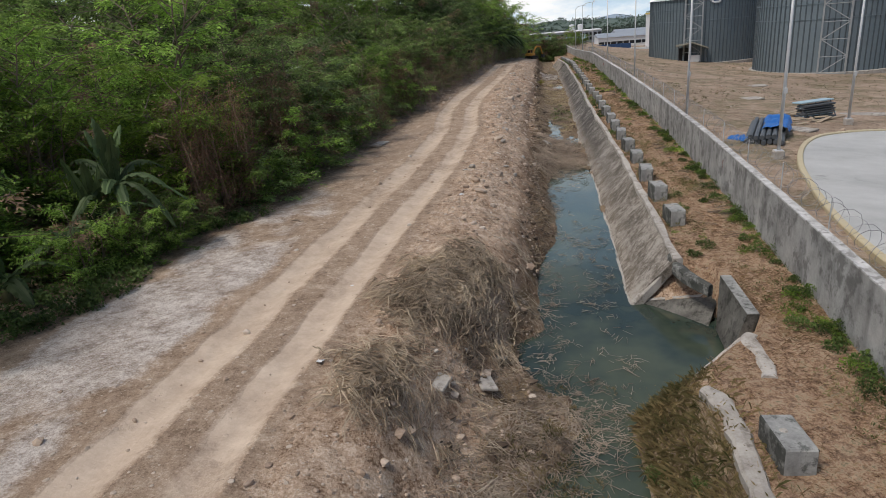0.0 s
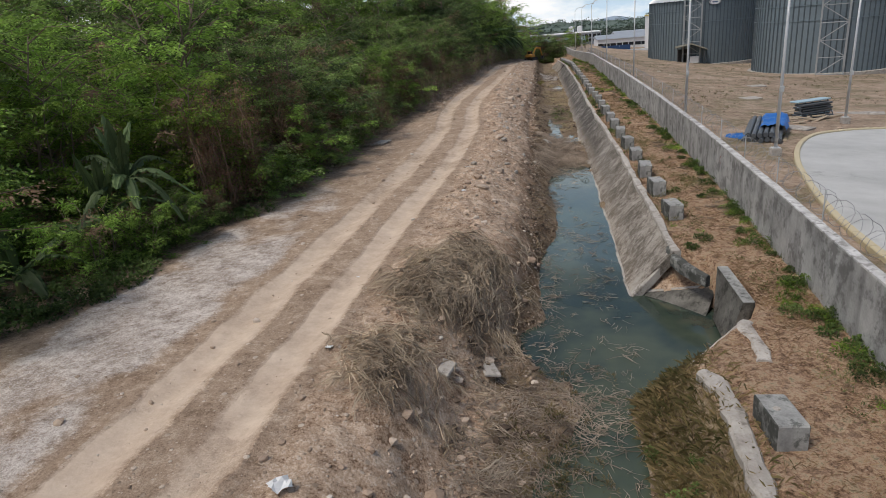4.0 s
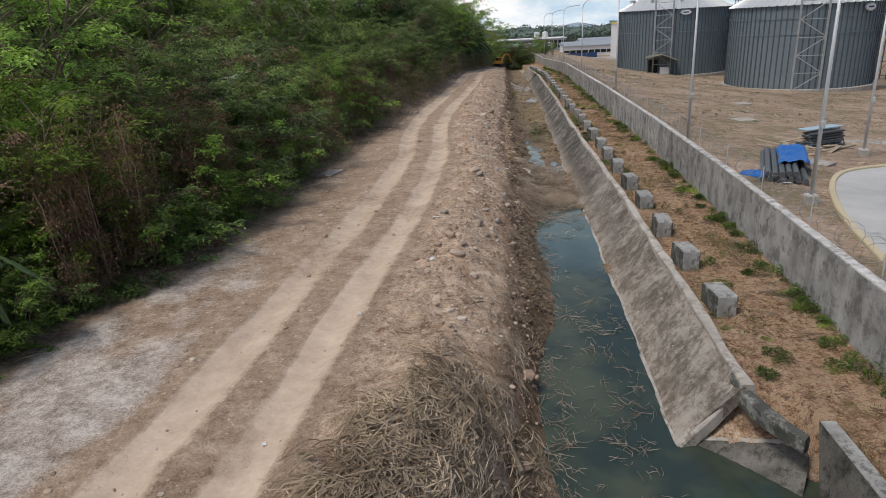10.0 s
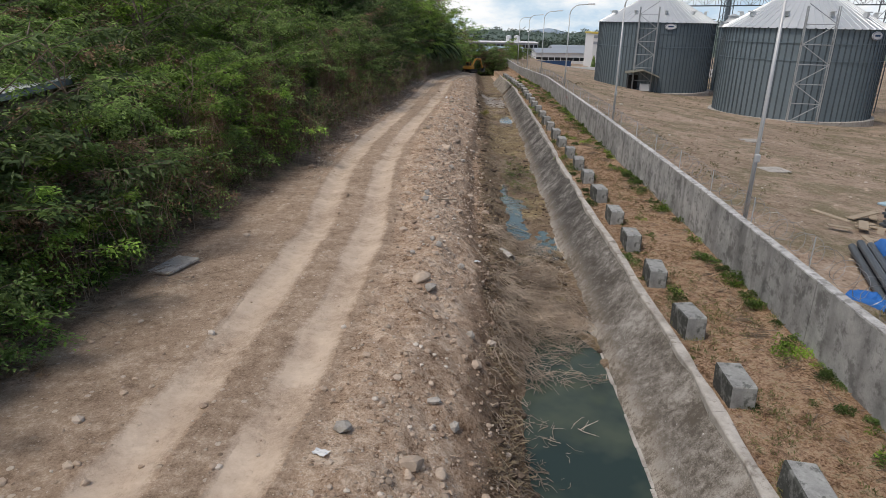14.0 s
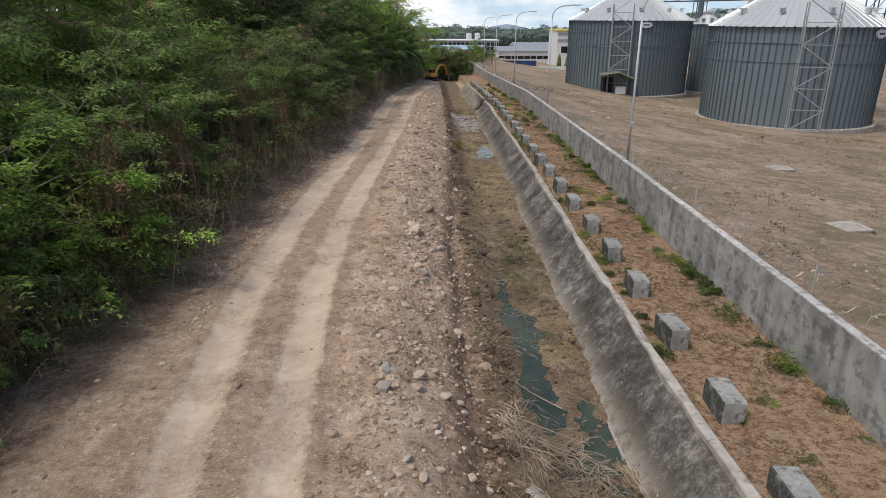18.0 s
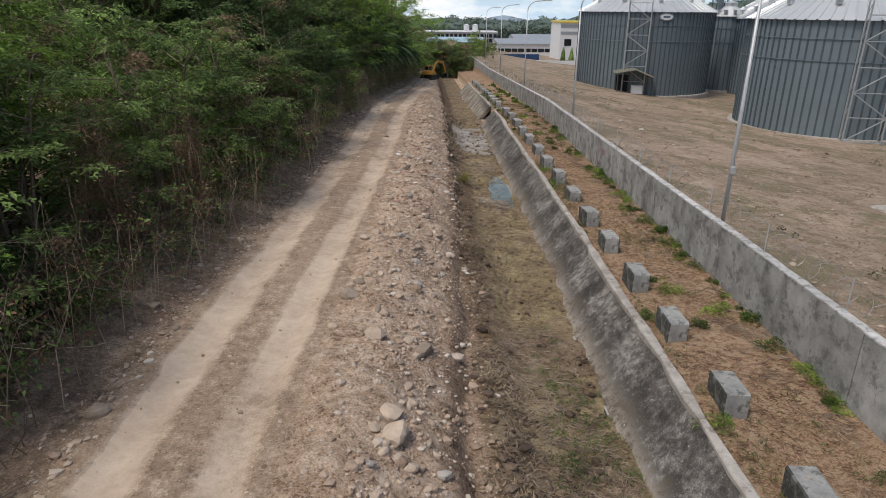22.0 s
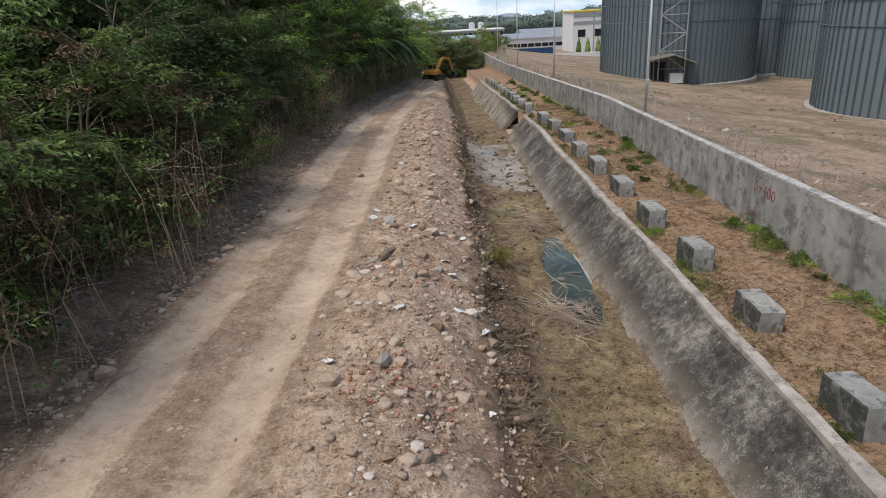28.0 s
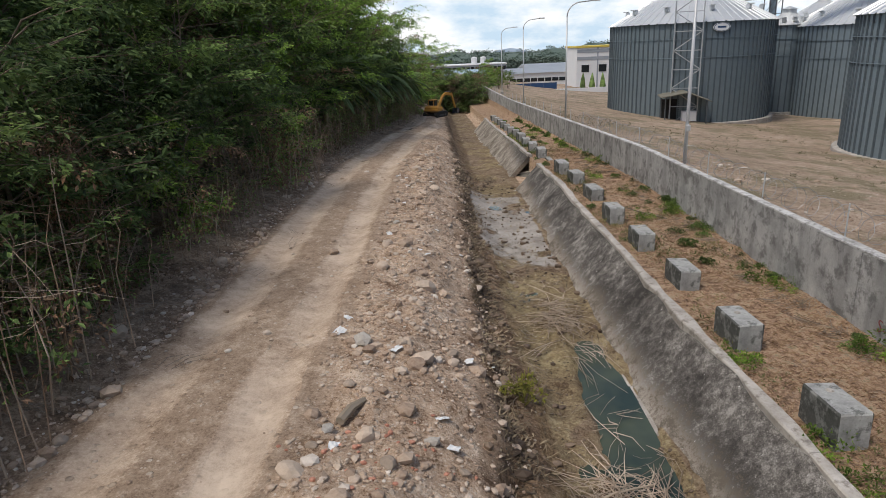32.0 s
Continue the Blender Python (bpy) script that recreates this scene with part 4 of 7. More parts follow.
# ---- row of concrete blocks ----
def build_blocks():
    meshes = []
    for s_ in range(4):
        g = Geo().box((0, 0, 0), (0.42, 0.80, 0.62), 0.022)
        r = random.Random(s_)
        g.v = [(x + r.uniform(-0.008, 0.008), y + r.uniform(-0.008, 0.008), z + r.uniform(-0.006, 0.006)) for x, y, z in g.v]
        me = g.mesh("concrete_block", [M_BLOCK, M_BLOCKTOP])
        # top and near end coloured paler as if sunlit; dark sides are mould
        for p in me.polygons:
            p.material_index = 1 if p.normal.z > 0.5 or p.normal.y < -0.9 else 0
        meshes.append(me)
    cap = Geo().lathe([(0.0, 0.014), (0.035, 0.014), (0.055, 0.0)], 10).mesh("mortar_dab", M_RIM)
    frame_mark = Geo()
    for cx, cy, sx, sy in ((-0.12, 0, 0.03, 0.44), (0.12, 0, 0.03, 0.44), (0, -0.2, 0.26, 0.03), (0, 0.2, 0.26, 0.03)):
        frame_mark.box((cx, cy, 0), (sx, sy, 0.012))
    frame_mark = frame_mark.mesh("mortar_frame", M_RIM)
    r = random.Random(9)
    ys = [16.45, 18.97] + [28.92 + 2.5 * k + r.uniform(-0.06, 0.06) for k in range(37)]
    for n, y in enumerate(ys):
        if 21 < y < 25.6 or 90.9 < y < 93.2:
            continue
        x = 3.9 if y < 21 else float(np.interp(y, [29, 40, 50, 90], [4.4, 4.46, 4.55, 4.52]))
        x += r.uniform(-0.03, 0.03)
        z = 0.5 + r.uniform(-0.03, 0.03) if y > 21 else 0.42
        z -= 0.045 * max(0, y - 86)
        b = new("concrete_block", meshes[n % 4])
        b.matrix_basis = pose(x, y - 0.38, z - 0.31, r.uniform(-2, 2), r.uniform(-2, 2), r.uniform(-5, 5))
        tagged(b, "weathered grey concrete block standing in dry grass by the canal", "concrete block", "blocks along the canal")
        if r.random() < 0.45:
            d = new("mortar_dab", cap)
            d.parent, d.location = b, (r.uniform(-0.05, 0.05), r.uniform(0.0, 0.25), 0.31)
        if n == 18:
            d = new("mortar_frame", frame_mark)
            d.parent, d.location = b, (0, 0, 0.314)


build_blocks()


# ---- boundary wall ----
def wall_x(y):
    return float(np.interp(y, [0, 20, 26, 34, 45, 200], [5.75, 6.0, 6.25, 6.55, 6.75, 6.75]))


def wall_top(y):
    return float(np.interp(y, [0, 25, 60, 86, 125, 141, 170], [1.22, 1.38, 1.45, 1.25, -0.3, -0.7, -1.3]))


def build_wall():
    w = thing("wall_boundary", "grey cast concrete boundary wall with stained panels", "wall", kind="structure")
    y = 2.0
    r = random.Random(3)
    while y < 168:
        e = y + 6.0
        g = Geo()
        n = 7
        vs, gap = [], 0.012
        for i in range(n):
            a = y + gap + (e - y - 2 * gap) * i / (n - 1)
            x, z = wall_x(a), wall_top(a) + 0.008 * math.sin(a * 2)
            t = 0.09
            vs += [(x - t, a, -0.6 + 2.2 * min(0, z - 1.2)), (x - t, a, z - 0.02), (x - t + 0.02, a, z), (x + t - 0.02, a, z), (x + t, a, z - 0.02), (x + t, a, -3.6)]
        g.add(vs, [(i * 6 + j, (i + 1) * 6 + j, (i + 1) * 6 + j + 1, i * 6 + j + 1) for i in range(n - 1) for j in range(5)] + [(0, 1, 2, 3, 4, 5), tuple((n - 1) * 6 + q for q in (5, 4, 3, 2, 1, 0))])
        g.ob("wall_panel", M_WALL, w)
        c = Geo()
        vs = []
        for i in range(25):
            a = y + (e - y) * i / 24
            x, z = wall_x(a), wall_top(a)
            o = 0.012 * float(fbm(np.array([a]), np.array([0.0]), 0.35, 31)[0])
            vs += [(x - 0.095 + o, a, z - 0.012), (x - 0.09 + o, a, z + 0.018), (x + 0.09, a, z + 0.022 + o), (x + 0.096, a, z - 0.012)]
        c.add(vs, [(i * 4 + j, (i + 1) * 4 + j, (i + 1) * 4 + (j + 1) % 4, i * 4 + (j + 1) % 4) for i in range(24) for j in range(4)])
        c.ob("coping", M_COPING, w, "whitish mortar coping")
        y = e


M_COPING = concrete_material("coping_mortar", (0.38, 0.37, 0.35), (0.70, 0.69, 0.67), 0.0, (0.2, 0.19, 0.175), 0.5, 3.0)
build_wall()


# ---- silos ----
def build_silo(x, y, base, radius, eave, roof, ribs=56, tower=None, logo=None, seg=112):
    s = thing("grain_silo", "large round corrugated galvanised grain silo with a conical roof", "silo", pose(x, y, base), "grain silos")
    g = Geo()
    prof = []
    n = int(eave / 0.12)
    for i in range(n + 1):
        prof.append((radius + (0.022 if i % 2 else -0.022), 0.25 + (eave - 0.25) * i / n))
    g.lathe(prof, seg)
    g.ob("shell", M_STEEL, s, "corrugated steel shell", smooth=True)
    Geo().lathe([(radius + 0.55, -2.5), (radius + 0.55, 0.22), (radius + 0.5, 0.27), (radius - 0.2, 0.27)], 64).ob("footing", M_RIM, s, "pale concrete ring footing")
    rib = Geo()
    rib.box((radius + 0.055, 0, eave / 2 + 0.1), (0.09, 0.09, eave - 0.25), 0.01).box((radius + 0.03, 0.07, eave / 2 + 0.1), (0.04, 0.1, eave - 0.25))
    me = rib.mesh("stiffener", M_STIFF)
    for k in range(ribs):
        o = new("stiffener", me)
        o.parent = s
        o.matrix_basis = pose(0, 0, 0, 0, 0, 360 * k / ribs)
    ring = Geo()
    ring.lathe([(radius + 0.02, -0.03), (radius + 0.12, -0.03), (radius + 0.12, 0.03), (radius + 0.02, 0.03)], 72)
    me = ring.mesh("wind_ring", M_STEEL)
    for z in (eave * 0.66, eave * 0.84, eave - 0.1):
        o = new("wind_ring", me)
        o.parent, o.location = s, (0, 0, z)
    rf = Geo()
    m = 60
    r0, r1 = radius + 0.35, 0.9
    vs, fs = [], []
    for k in range(m):
        for d, up in ((-0.5, 0), (-0.12, 0), (-0.06, 0.09), (0.06, 0.09), (0.12, 0)):
            a = 2 * math.pi * (k + d) / m
            vs += [(r0 * math.cos(a), r0 * math.sin(a), eave - 0.12 + up), (r1 * math.cos(a), r1 * math.sin(a), eave + roof + up * 0.4)]
    q = 5 * m
    for k in range(q):
        a, b = 2 * k, 2 * ((k + 1) % q)
        fs.append((a, b, b + 1, a + 1))
    rf.add(vs, fs)
    rf.ob("roof", M_ROOFSTEEL, s, "ribbed pale steel cone roof")
    Geo().lathe([(0.95, eave + roof - 0.1), (0.95, eave + roof + 0.5), (1.15, eave + roof + 0.5), (0.0, eave + roof + 0.9)], 20).ob("roof_cap", M_ROOFSTEEL, s)
    vent = Geo().box((0, 0, 0.2), (0.5, 0.5, 0.5), 0.04).box((0.2, 0, 0.5), (0.7, 0.6, 0.12), 0.03).mesh("roof_vent", M_ROOFSTEEL)
    for k in range(10):
        a = 2 * math.pi * (k + 0.35) / 10
        t = 0.25
        o = new("roof_vent", vent)
        o.parent = s
        o.matrix_basis = pose((r0 + (r1 - r0) * t) * math.cos(a), (r0 + (r1 - r0) * t) * math.sin(a), eave + roof * t, 0, 0, math.degrees(a))
    if tower is not None:
        tw = Geo()
        d, w = 0.5, 1.55
        for side in (-1, 1):
            for dd in (0.25, 1.15):
                tw.tube([(radius + dd, side * w, 0), (radius + dd, side * w, eave + roof * 0.45)], 0.075, 5)
        z, up = 0.2, True
        while z < eave + roof * 0.35:
            h = 2.15
            tw.tube([(radius + 1.15, -w, z), (radius + 1.15, w, z)], 0.05, 5)
            tw.tube([(radius + 1.15, -w if up else w, z), (radius + 1.15, w if up else -w, z + h)], 0.055, 5)
            for side in (-1, 1):
                tw.tube([(radius + 0.25, side * w, z), (radius + 1.15, side * w, z + h * 0.5)], 0.04, 4)
            z, up = z + h, not up
        tw.ob("lattice_tower", M_MAST, s, "steel lattice mast against the shell", at=pose(0, 0, 0, 0, 0, tower))
    if logo is not None:
        a = radians(logo)
        o = Geo().lathe([(0.0, 0.05), (1.0, 0.05), (1.06, 0.02), (1.06, -0.02)], 28)
        o.v = [(vx * 0.95, vy * 0.46, vz) for vx, vy, vz in o.v]
        ob = o.ob("sign_plate", M_WHITE, s, "white oval sign with a blue rim")
        ob.matrix_basis = pose((radius + 0.2) * math.cos(a), (radius + 0.2) * math.sin(a), eave - 0.75) @ pose(0, 0, 0, 90, 0, 90 + logo)
        k = Geo().lathe([(0.9, 0.062), (0.985, 0.062)], 28).box((0, 0, 0.06), (1.0, 0.42, 0.012))
        k.v = [(vx * 0.95, vy * 0.46, vz) for vx, vy, vz in k.v]
        k.ob("sign_mark", M_BLUEPAINT, ob)
    return s


build_silo(33.6, 152.1, -5.75, 10.2, 12.0, 5.2, ribs=96, tower=-112, logo=-92)
build_silo(41.1, 112.4, -4.8, 9.1, 10.6, 5.0, ribs=84, tower=-106, logo=-62)
build_silo(59.4, 156.0, -7.3, 9.3, 12.6, 5.0, ribs=84)
build_silo(49.7, 158.3, -6.6, 2.2, 12.2, 1.5, ribs=18)
build_silo(70.5, 186.0, -8.0, 9.3, 12.6, 5.0, ribs=60)
build_silo(66.0, 112.0, -6.5, 9.6, 11.4, 5.0, ribs=84)


# ---- lamp posts ----
def build_lamp(x, y, h=7.3, base_h=0.35, turn=0.0):
    z = yard_z(x, y)
    p = thing("street_lamp", "grey galvanised street lamp with a curved arm", "street lamp", pose(x, y, float(z), 0, 0, turn), "lamp posts along the wall")
    Geo().box((0, 0, base_h / 2 - 0.1), (0.38, 0.38, base_h + 0.2), 0.03).ob("plinth", M_RIM, p, "pale concrete plinth")
    Geo().box((0, 0, base_h + 0.01), (0.3, 0.3, 0.025), 0.005).ob("base_plate", M_POLE, p)
    Geo().tube([(0, 0, base_h), (0, 0, h * 0.5), (0, 0, h)], [0.068, 0.055, 0.042], 10).ob("pole", M_POLE, p, smooth=True)
    arm = [(0.9 * (1 - math.cos(a)) if a < 1.4 else 0.75 + (a - 1.4) * 1.3, 0, h + 0.85 * math.sin(min(a, 1.4)) + (0.1 * (a - 1.4) if a > 1.4 else 0)) for a in np.linspace(0, 2.0, 10)]
    Geo().tube(arm, 0.04, 8).ob("arm", M_POLE, p, smooth=True)
    ex, _, ez = arm[-1]
    Geo().box((ex + 0.25, 0, ez + 0.03), (0.62, 0.24, 0.11), 0.04).ob("lamp_head", M_WHITE, p, "flat pale lamp head")
    Geo().box((0, -0.09, 2.6), (0.15, 0.1, 0.22), 0.02).ob("junction_box", M_POLE, p)
    return p


for x, y, tn in ((8.2, 45.2, 0), (8.3, 64.8, 0), (8.3, 86.0, 0), (8.3, 107.0, 0), (8.3, 128.0, 0), (8.3, 149.0, 0), (9.85, 36.9, 0), (16.6, 46.9, 0)):
    build_lamp(x, y, turn=tn)


# ---- razor wire on the wall ----
def build_wire():
    w = thing("razor_wire", "coiled razor wire on thin posts above the wall", "razor wire")
    post = Geo().tube([(0, 0, -0.3), (0, 0, 0.55)], 0.014, 5).mesh("wire_post", M_POLE)
    for y in np.arange(6, 150, 3.0):
        o = new("wire_post", post)
        o.parent, o.location = w, (wall_x(y) + 0.24, y, wall_top(y))
    for a, b in ((6, 34), (34, 62), (62, 96)):
        g = Geo()
        step = 0.42
        n = int((b - a) / step * 10)
        pts = []
        for i in range(n):
            y = a + (b - a) * i / n
            ang = i / 10 * 2 * math.pi
            rr = 0.25 + 0.03 * math.sin(i * 0.37)
            pts.append((wall_x(y) + 0.24 + rr * math.cos(ang), y + 0.12 * math.sin(ang * 0.5), wall_top(y) + 0.27 + rr * math.sin(ang)))
        g.tube(pts, 0.0055, 3, False)
        g.ob("wire_coil", M_WIRE, w)


build_wire()


# ---- woods ----
def leaf_cloud(g, rnd, centres, n, size, slot=0, droop=0.3, long=2.0):
    """Leaves: folded lozenges scattered over shells of clumps."""
    vs, fs = [], []
    for _ in range(n):
        c, r = centres[rnd.randrange(len(centres))]
        d = Vector((rnd.gauss(0, 1), rnd.gauss(0, 1), rnd.gauss(0, 1) * 0.9)).normalized()
        if d.z < 0 and rnd.random() < 0.65:
            d.z = -d.z
        p = Vector(c) + Vector((d.x * r, d.y * r, d.z * r * 0.75)) * (0.55 + 0.5 * rnd.random())
        out = (d + Vector((rnd.uniform(-1, 1), rnd.uniform(-1, 1), rnd.uniform(-1, 1) - droop))).normalized()
        side = out.cross(Vector((rnd.uniform(-0.5, 0.5), rnd.uniform(-0.5, 0.5), 1))).normalized()
        up = side.cross(out)
        s_ = size * rnd.uniform(0.6, 1.35)
        k = len(vs)
        vs += [p, p + out * s_ * long * 0.5 + side * s_ * 0.5 + up * s_ * 0.15, p + out * s_ * long - up * s_ * 0.2, p + out * s_ * long * 0.5 - side * s_ * 0.5 + up * s_ * 0.15]
        fs += [(k, k + 1, k + 2), (k, k + 2, k + 3)]
    g.add(vs, fs, slot)


def sprays(g, seed, bases, dirs, lengths, per, size, slot=0, droop=0.35):
    """Feathery twigs: pairs of leaflets along drooping midribs, lying in the twig's own plane."""
    r = np.random.RandomState(seed)
    b, d, L = np.array(bases, float), np.array(dirs, float), np.array(lengths, float)[:, None]
    d /= np.linalg.norm(d, axis=1)[:, None]
    side = np.cross(d, [0, 0, 1.0])
    side /= np.linalg.norm(side, axis=1)[:, None] + 1e-6
    side += r.normal(0, 0.25, side.shape)
    out = []
    for k in range(per):
        f = 0.12 + 0.88 * (k + r.uniform(-0.3, 0.3, (len(b), 1))) / per
        p = b + d * L * f - np.array([0, 0, 1.0]) * L * droop * f * f + r.normal(0, 0.035, b.shape)
        o = side * (1 if k % 2 else -1) + d * 0.7 + r.normal(0, 0.35, b.shape) - np.array([0, 0, 0.25])
        o /= np.linalg.norm(o, axis=1)[:, None]
        w = np.cross(o, side * 0.3 + np.array([0, 0, 1.0]) + r.normal(0, 0.3, b.shape))
        w /= np.linalg.norm(w, axis=1)[:, None] + 1e-6
        n = np.cross(w, o)
        z = size * r.uniform(0.65, 1.3, (len(b), 1)) * (1.15 - 0.5 * f)
        out.append(np.stack([p, p + o * z + w * z * 0.42 + n * z * 0.1, p + o * z * 2.1 - n * z * 0.2, p + o * z - w * z * 0.42 + n * z * 0.1], 1))
    v = np.concatenate(out).reshape(-1, 3)
    q = np.arange(0, len(v), 4)
    f = np.stack([np.stack([q, q + 1, q + 2], 1), np.stack([q, q + 2, q + 3], 1)], 1).reshape(-1, 3)
    g.add(v.tolist(), f.tolist(), slot)


def build_tree(name, seed, h, spread, boughs, size, mat, label, cat, dry=0.0, stems=3, low=0.25, at=None, fan=15, per=11):
    """A many-stemmed tree: thin pale stems, limbs, and boughs that each carry a fan of feathery twigs, with dark gaps between."""
    rnd = random.Random(seed)
    t = thing(name, label, cat, at or pose(0, 0, 0), "trees of the wood")
    tr = Geo()
    rows = []
    for s_ in range(stems):
        a0 = rnd.uniform(0, 6.28)
        lean = rnd.uniform(0.05, 0.3) * spread
        base = Vector((0.3 * rnd.uniform(-1, 1), 0.3 * rnd.uniform(-1, 1), -0.3))
        hh = h * rnd.uniform(0.6, 0.92)
        pts = [base] + [base + Vector((math.cos(a0) * lean * (k / 5) ** 2 * 2 + rnd.uniform(-0.12, 0.12), math.sin(a0) * lean * (k / 5) ** 2 * 2 + rnd.uniform(-0.12, 0.12), hh * k / 5)) for k in range(1, 6)]
        r0 = 0.025 + 0.009 * h / stems ** 0.5
        tr.tube(pts, [r0 * (1 - 0.16 * k) for k in range(6)], 6)
        rows.append((pts, r0))
    b, d, L, bd, dd, dl = [], [], [], [], [], []
    for k in range(boughs):
        pts, r0 = rows[k % stems]
        f = low + (1 - low) * ((k + 0.5) / boughs) ** 0.85
        i = min(4, int(f * 5))
        p = pts[i].lerp(pts[i + 1], f * 5 - i)
        a = k * 2.4 + rnd.uniform(-0.5, 0.5)
        reach = spread * rnd.uniform(0.45, 1.0) * (0.55 + 0.75 * math.sin(math.pi * min(1, 0.18 + 0.78 * f)))
        q = p + Vector((math.cos(a) * reach, math.sin(a) * reach, reach * rnd.uniform(0.05, 0.5) * (0.4 + f)))
        m = p.lerp(q, 0.5) + Vector((rnd.uniform(-0.1, 0.1), rnd.uniform(-0.1, 0.1), 0.12 * reach))
        tr.tube([p, m, q], [r0 * 0.36, r0 * 0.24, 0.008], 4, False)
        gone = rnd.random() < dry
        for e in range(fan):
            u = rnd.uniform(0.2, 1.0)
            c = p.lerp(m, u * 2) if u < 0.5 else m.lerp(q, u * 2 - 1)
            w = a + rnd.gauss(0, 0.95)
            v = Vector((math.cos(w), math.sin(w), rnd.uniform(-0.25, 0.45)))
            x = (bd, dd, dl) if gone else (b, d, L)
            x[0].append(tuple(c)), x[1].append(tuple(v)), x[2].append(rnd.uniform(0.4, 0.8) * (0.6 + 0.17 * spread))
    tr.ob("trunk", M_BARK, t, smooth=True)
    g = Geo()
    sprays(g, seed, b, d, L, per, size, 0)
    if bd:
        sprays(g, seed + 50, bd, dd, dl, per, size * 0.8, 1, 0.75)
    g.ob("crown", [mat, M_DRYLEAF], t)
    return t


def build_thicket(seed, at):
    """A mass of bare pale stems, crossing twigs and hanging creepers."""
    rnd = random.Random(seed)
    t = thing("dry_thicket", "tangle of bare brown stems and dead creepers at the wood's edge", "thicket", at, "dry thickets")
    g, p = Geo(), Geo()
    for k in range(30):
        x, y = rnd.uniform(-1.3, 0.6), rnd.uniform(-1.6, 1.6)
        h = rnd.uniform(0.7, 3.6) * rnd.uniform(0.5, 1)
        a = rnd.uniform(0, 6.28)
        l = rnd.uniform(0.1, 0.8)
        c = rnd.uniform(-0.25, 0.25)
        pts = [Vector((x, y, -0.1)), Vector((x + 0.3 * l * math.cos(a) + c, y + 0.4 * l * math.sin(a) - c, h * 0.5)), Vector((x + 0.7 * l * math.cos(a) - c * 0.4, y + l * math.sin(a), h * 0.8)), Vector((x + l * math.cos(a), y + 1.2 * l * math.sin(a), h))]
        pale = k % 3 == 0
        r0 = rnd.uniform(0.007, 0.013) if pale else rnd.uniform(0.005, 0.010)
        (p if pale else g).tube(pts, [r0, r0 * 0.8, r0 * 0.55, r0 * 0.25], 4, False)
        for _ in range(3 if pale else 1):
            i = rnd.randrange(1, 3)
            q = pts[i].lerp(pts[i + 1], rnd.random())
            w, z = rnd.uniform(0, 6.28), rnd.uniform(0.3, 1.0)
            e = q + Vector((math.cos(w) * z, math.sin(w) * z, rnd.uniform(-0.4, 0.5) * z))
            (p if pale else g).tube([q, q.lerp(e, 0.5) + Vector((0, 0, rnd.uniform(-0.12, 0.12))), e], [r0 * 0.45, r0 * 0.35, 0.002], 3, False)
    tagged(g.ob("stem_mass", M_VINE, t), kind="stuff")
    tagged(p.ob("pale_stem_mass", M_PALESTEM, t, "pale bare stems"), kind="stuff")
    f = Geo()
    cl = [(Vector((rnd.uniform(-0.9, 0.5), rnd.uniform(-1.5, 1.5), rnd.uniform(0.05, 2.2) * rnd.random() + 0.1)), rnd.uniform(0.2, 0.5)) for _ in range(26)]
    leaf_cloud(f, rnd, cl, 700, 0.045, 0, 0.9)
    leaf_cloud(f, rnd, cl, 500, 0.055, 1, 0.5)
    tagged(f.ob("dead_leaves", [M_RUST, M_LEAFD], t), kind="stuff")
    return t


M_PALESTEM = simple("pale_stem", (0.20, 0.155, 0.118), (0.44, 0.355, 0.275), 0.9, 0, 4, 40, 0.2)


def build_creeper(seed, at):
    """A curtain of dead brown creeper hanging from a bush."""
    rnd = random.Random(seed)
    t = thing("dead_creeper", "rust-brown curtain of dead creeper hanging over bushes", "creeper", at, "dead creepers")
    g, f = Geo(), Geo()
    for k in range(40):
        x, y = rnd.gauss(0, 0.3), rnd.gauss(0, 0.42)
        top = rnd.uniform(2.4, 4.1) - 0.8 * y * y
        pts = [(x - 0.4, y, top)]
        for q in range(1, 7):
            pts.append((pts[-1][0] + rnd.uniform(-0.06, 0.14), pts[-1][1] + rnd.uniform(-0.2, 0.2), top * (1 - q / rnd.uniform(6.2, 10.5))))
        g.tube(pts, 0.004 if k % 5 else 0.011, 3, False)
        leaf_cloud(f, rnd, [(Vector(p), 0.24) for p in pts], 140, 0.03, 0, 1.0)
    tagged(g.ob("stem_mass", M_VINE, t), kind="stuff")
    tagged(f.ob("dead_leaves", M_RUST, t), kind="stuff")
    return t


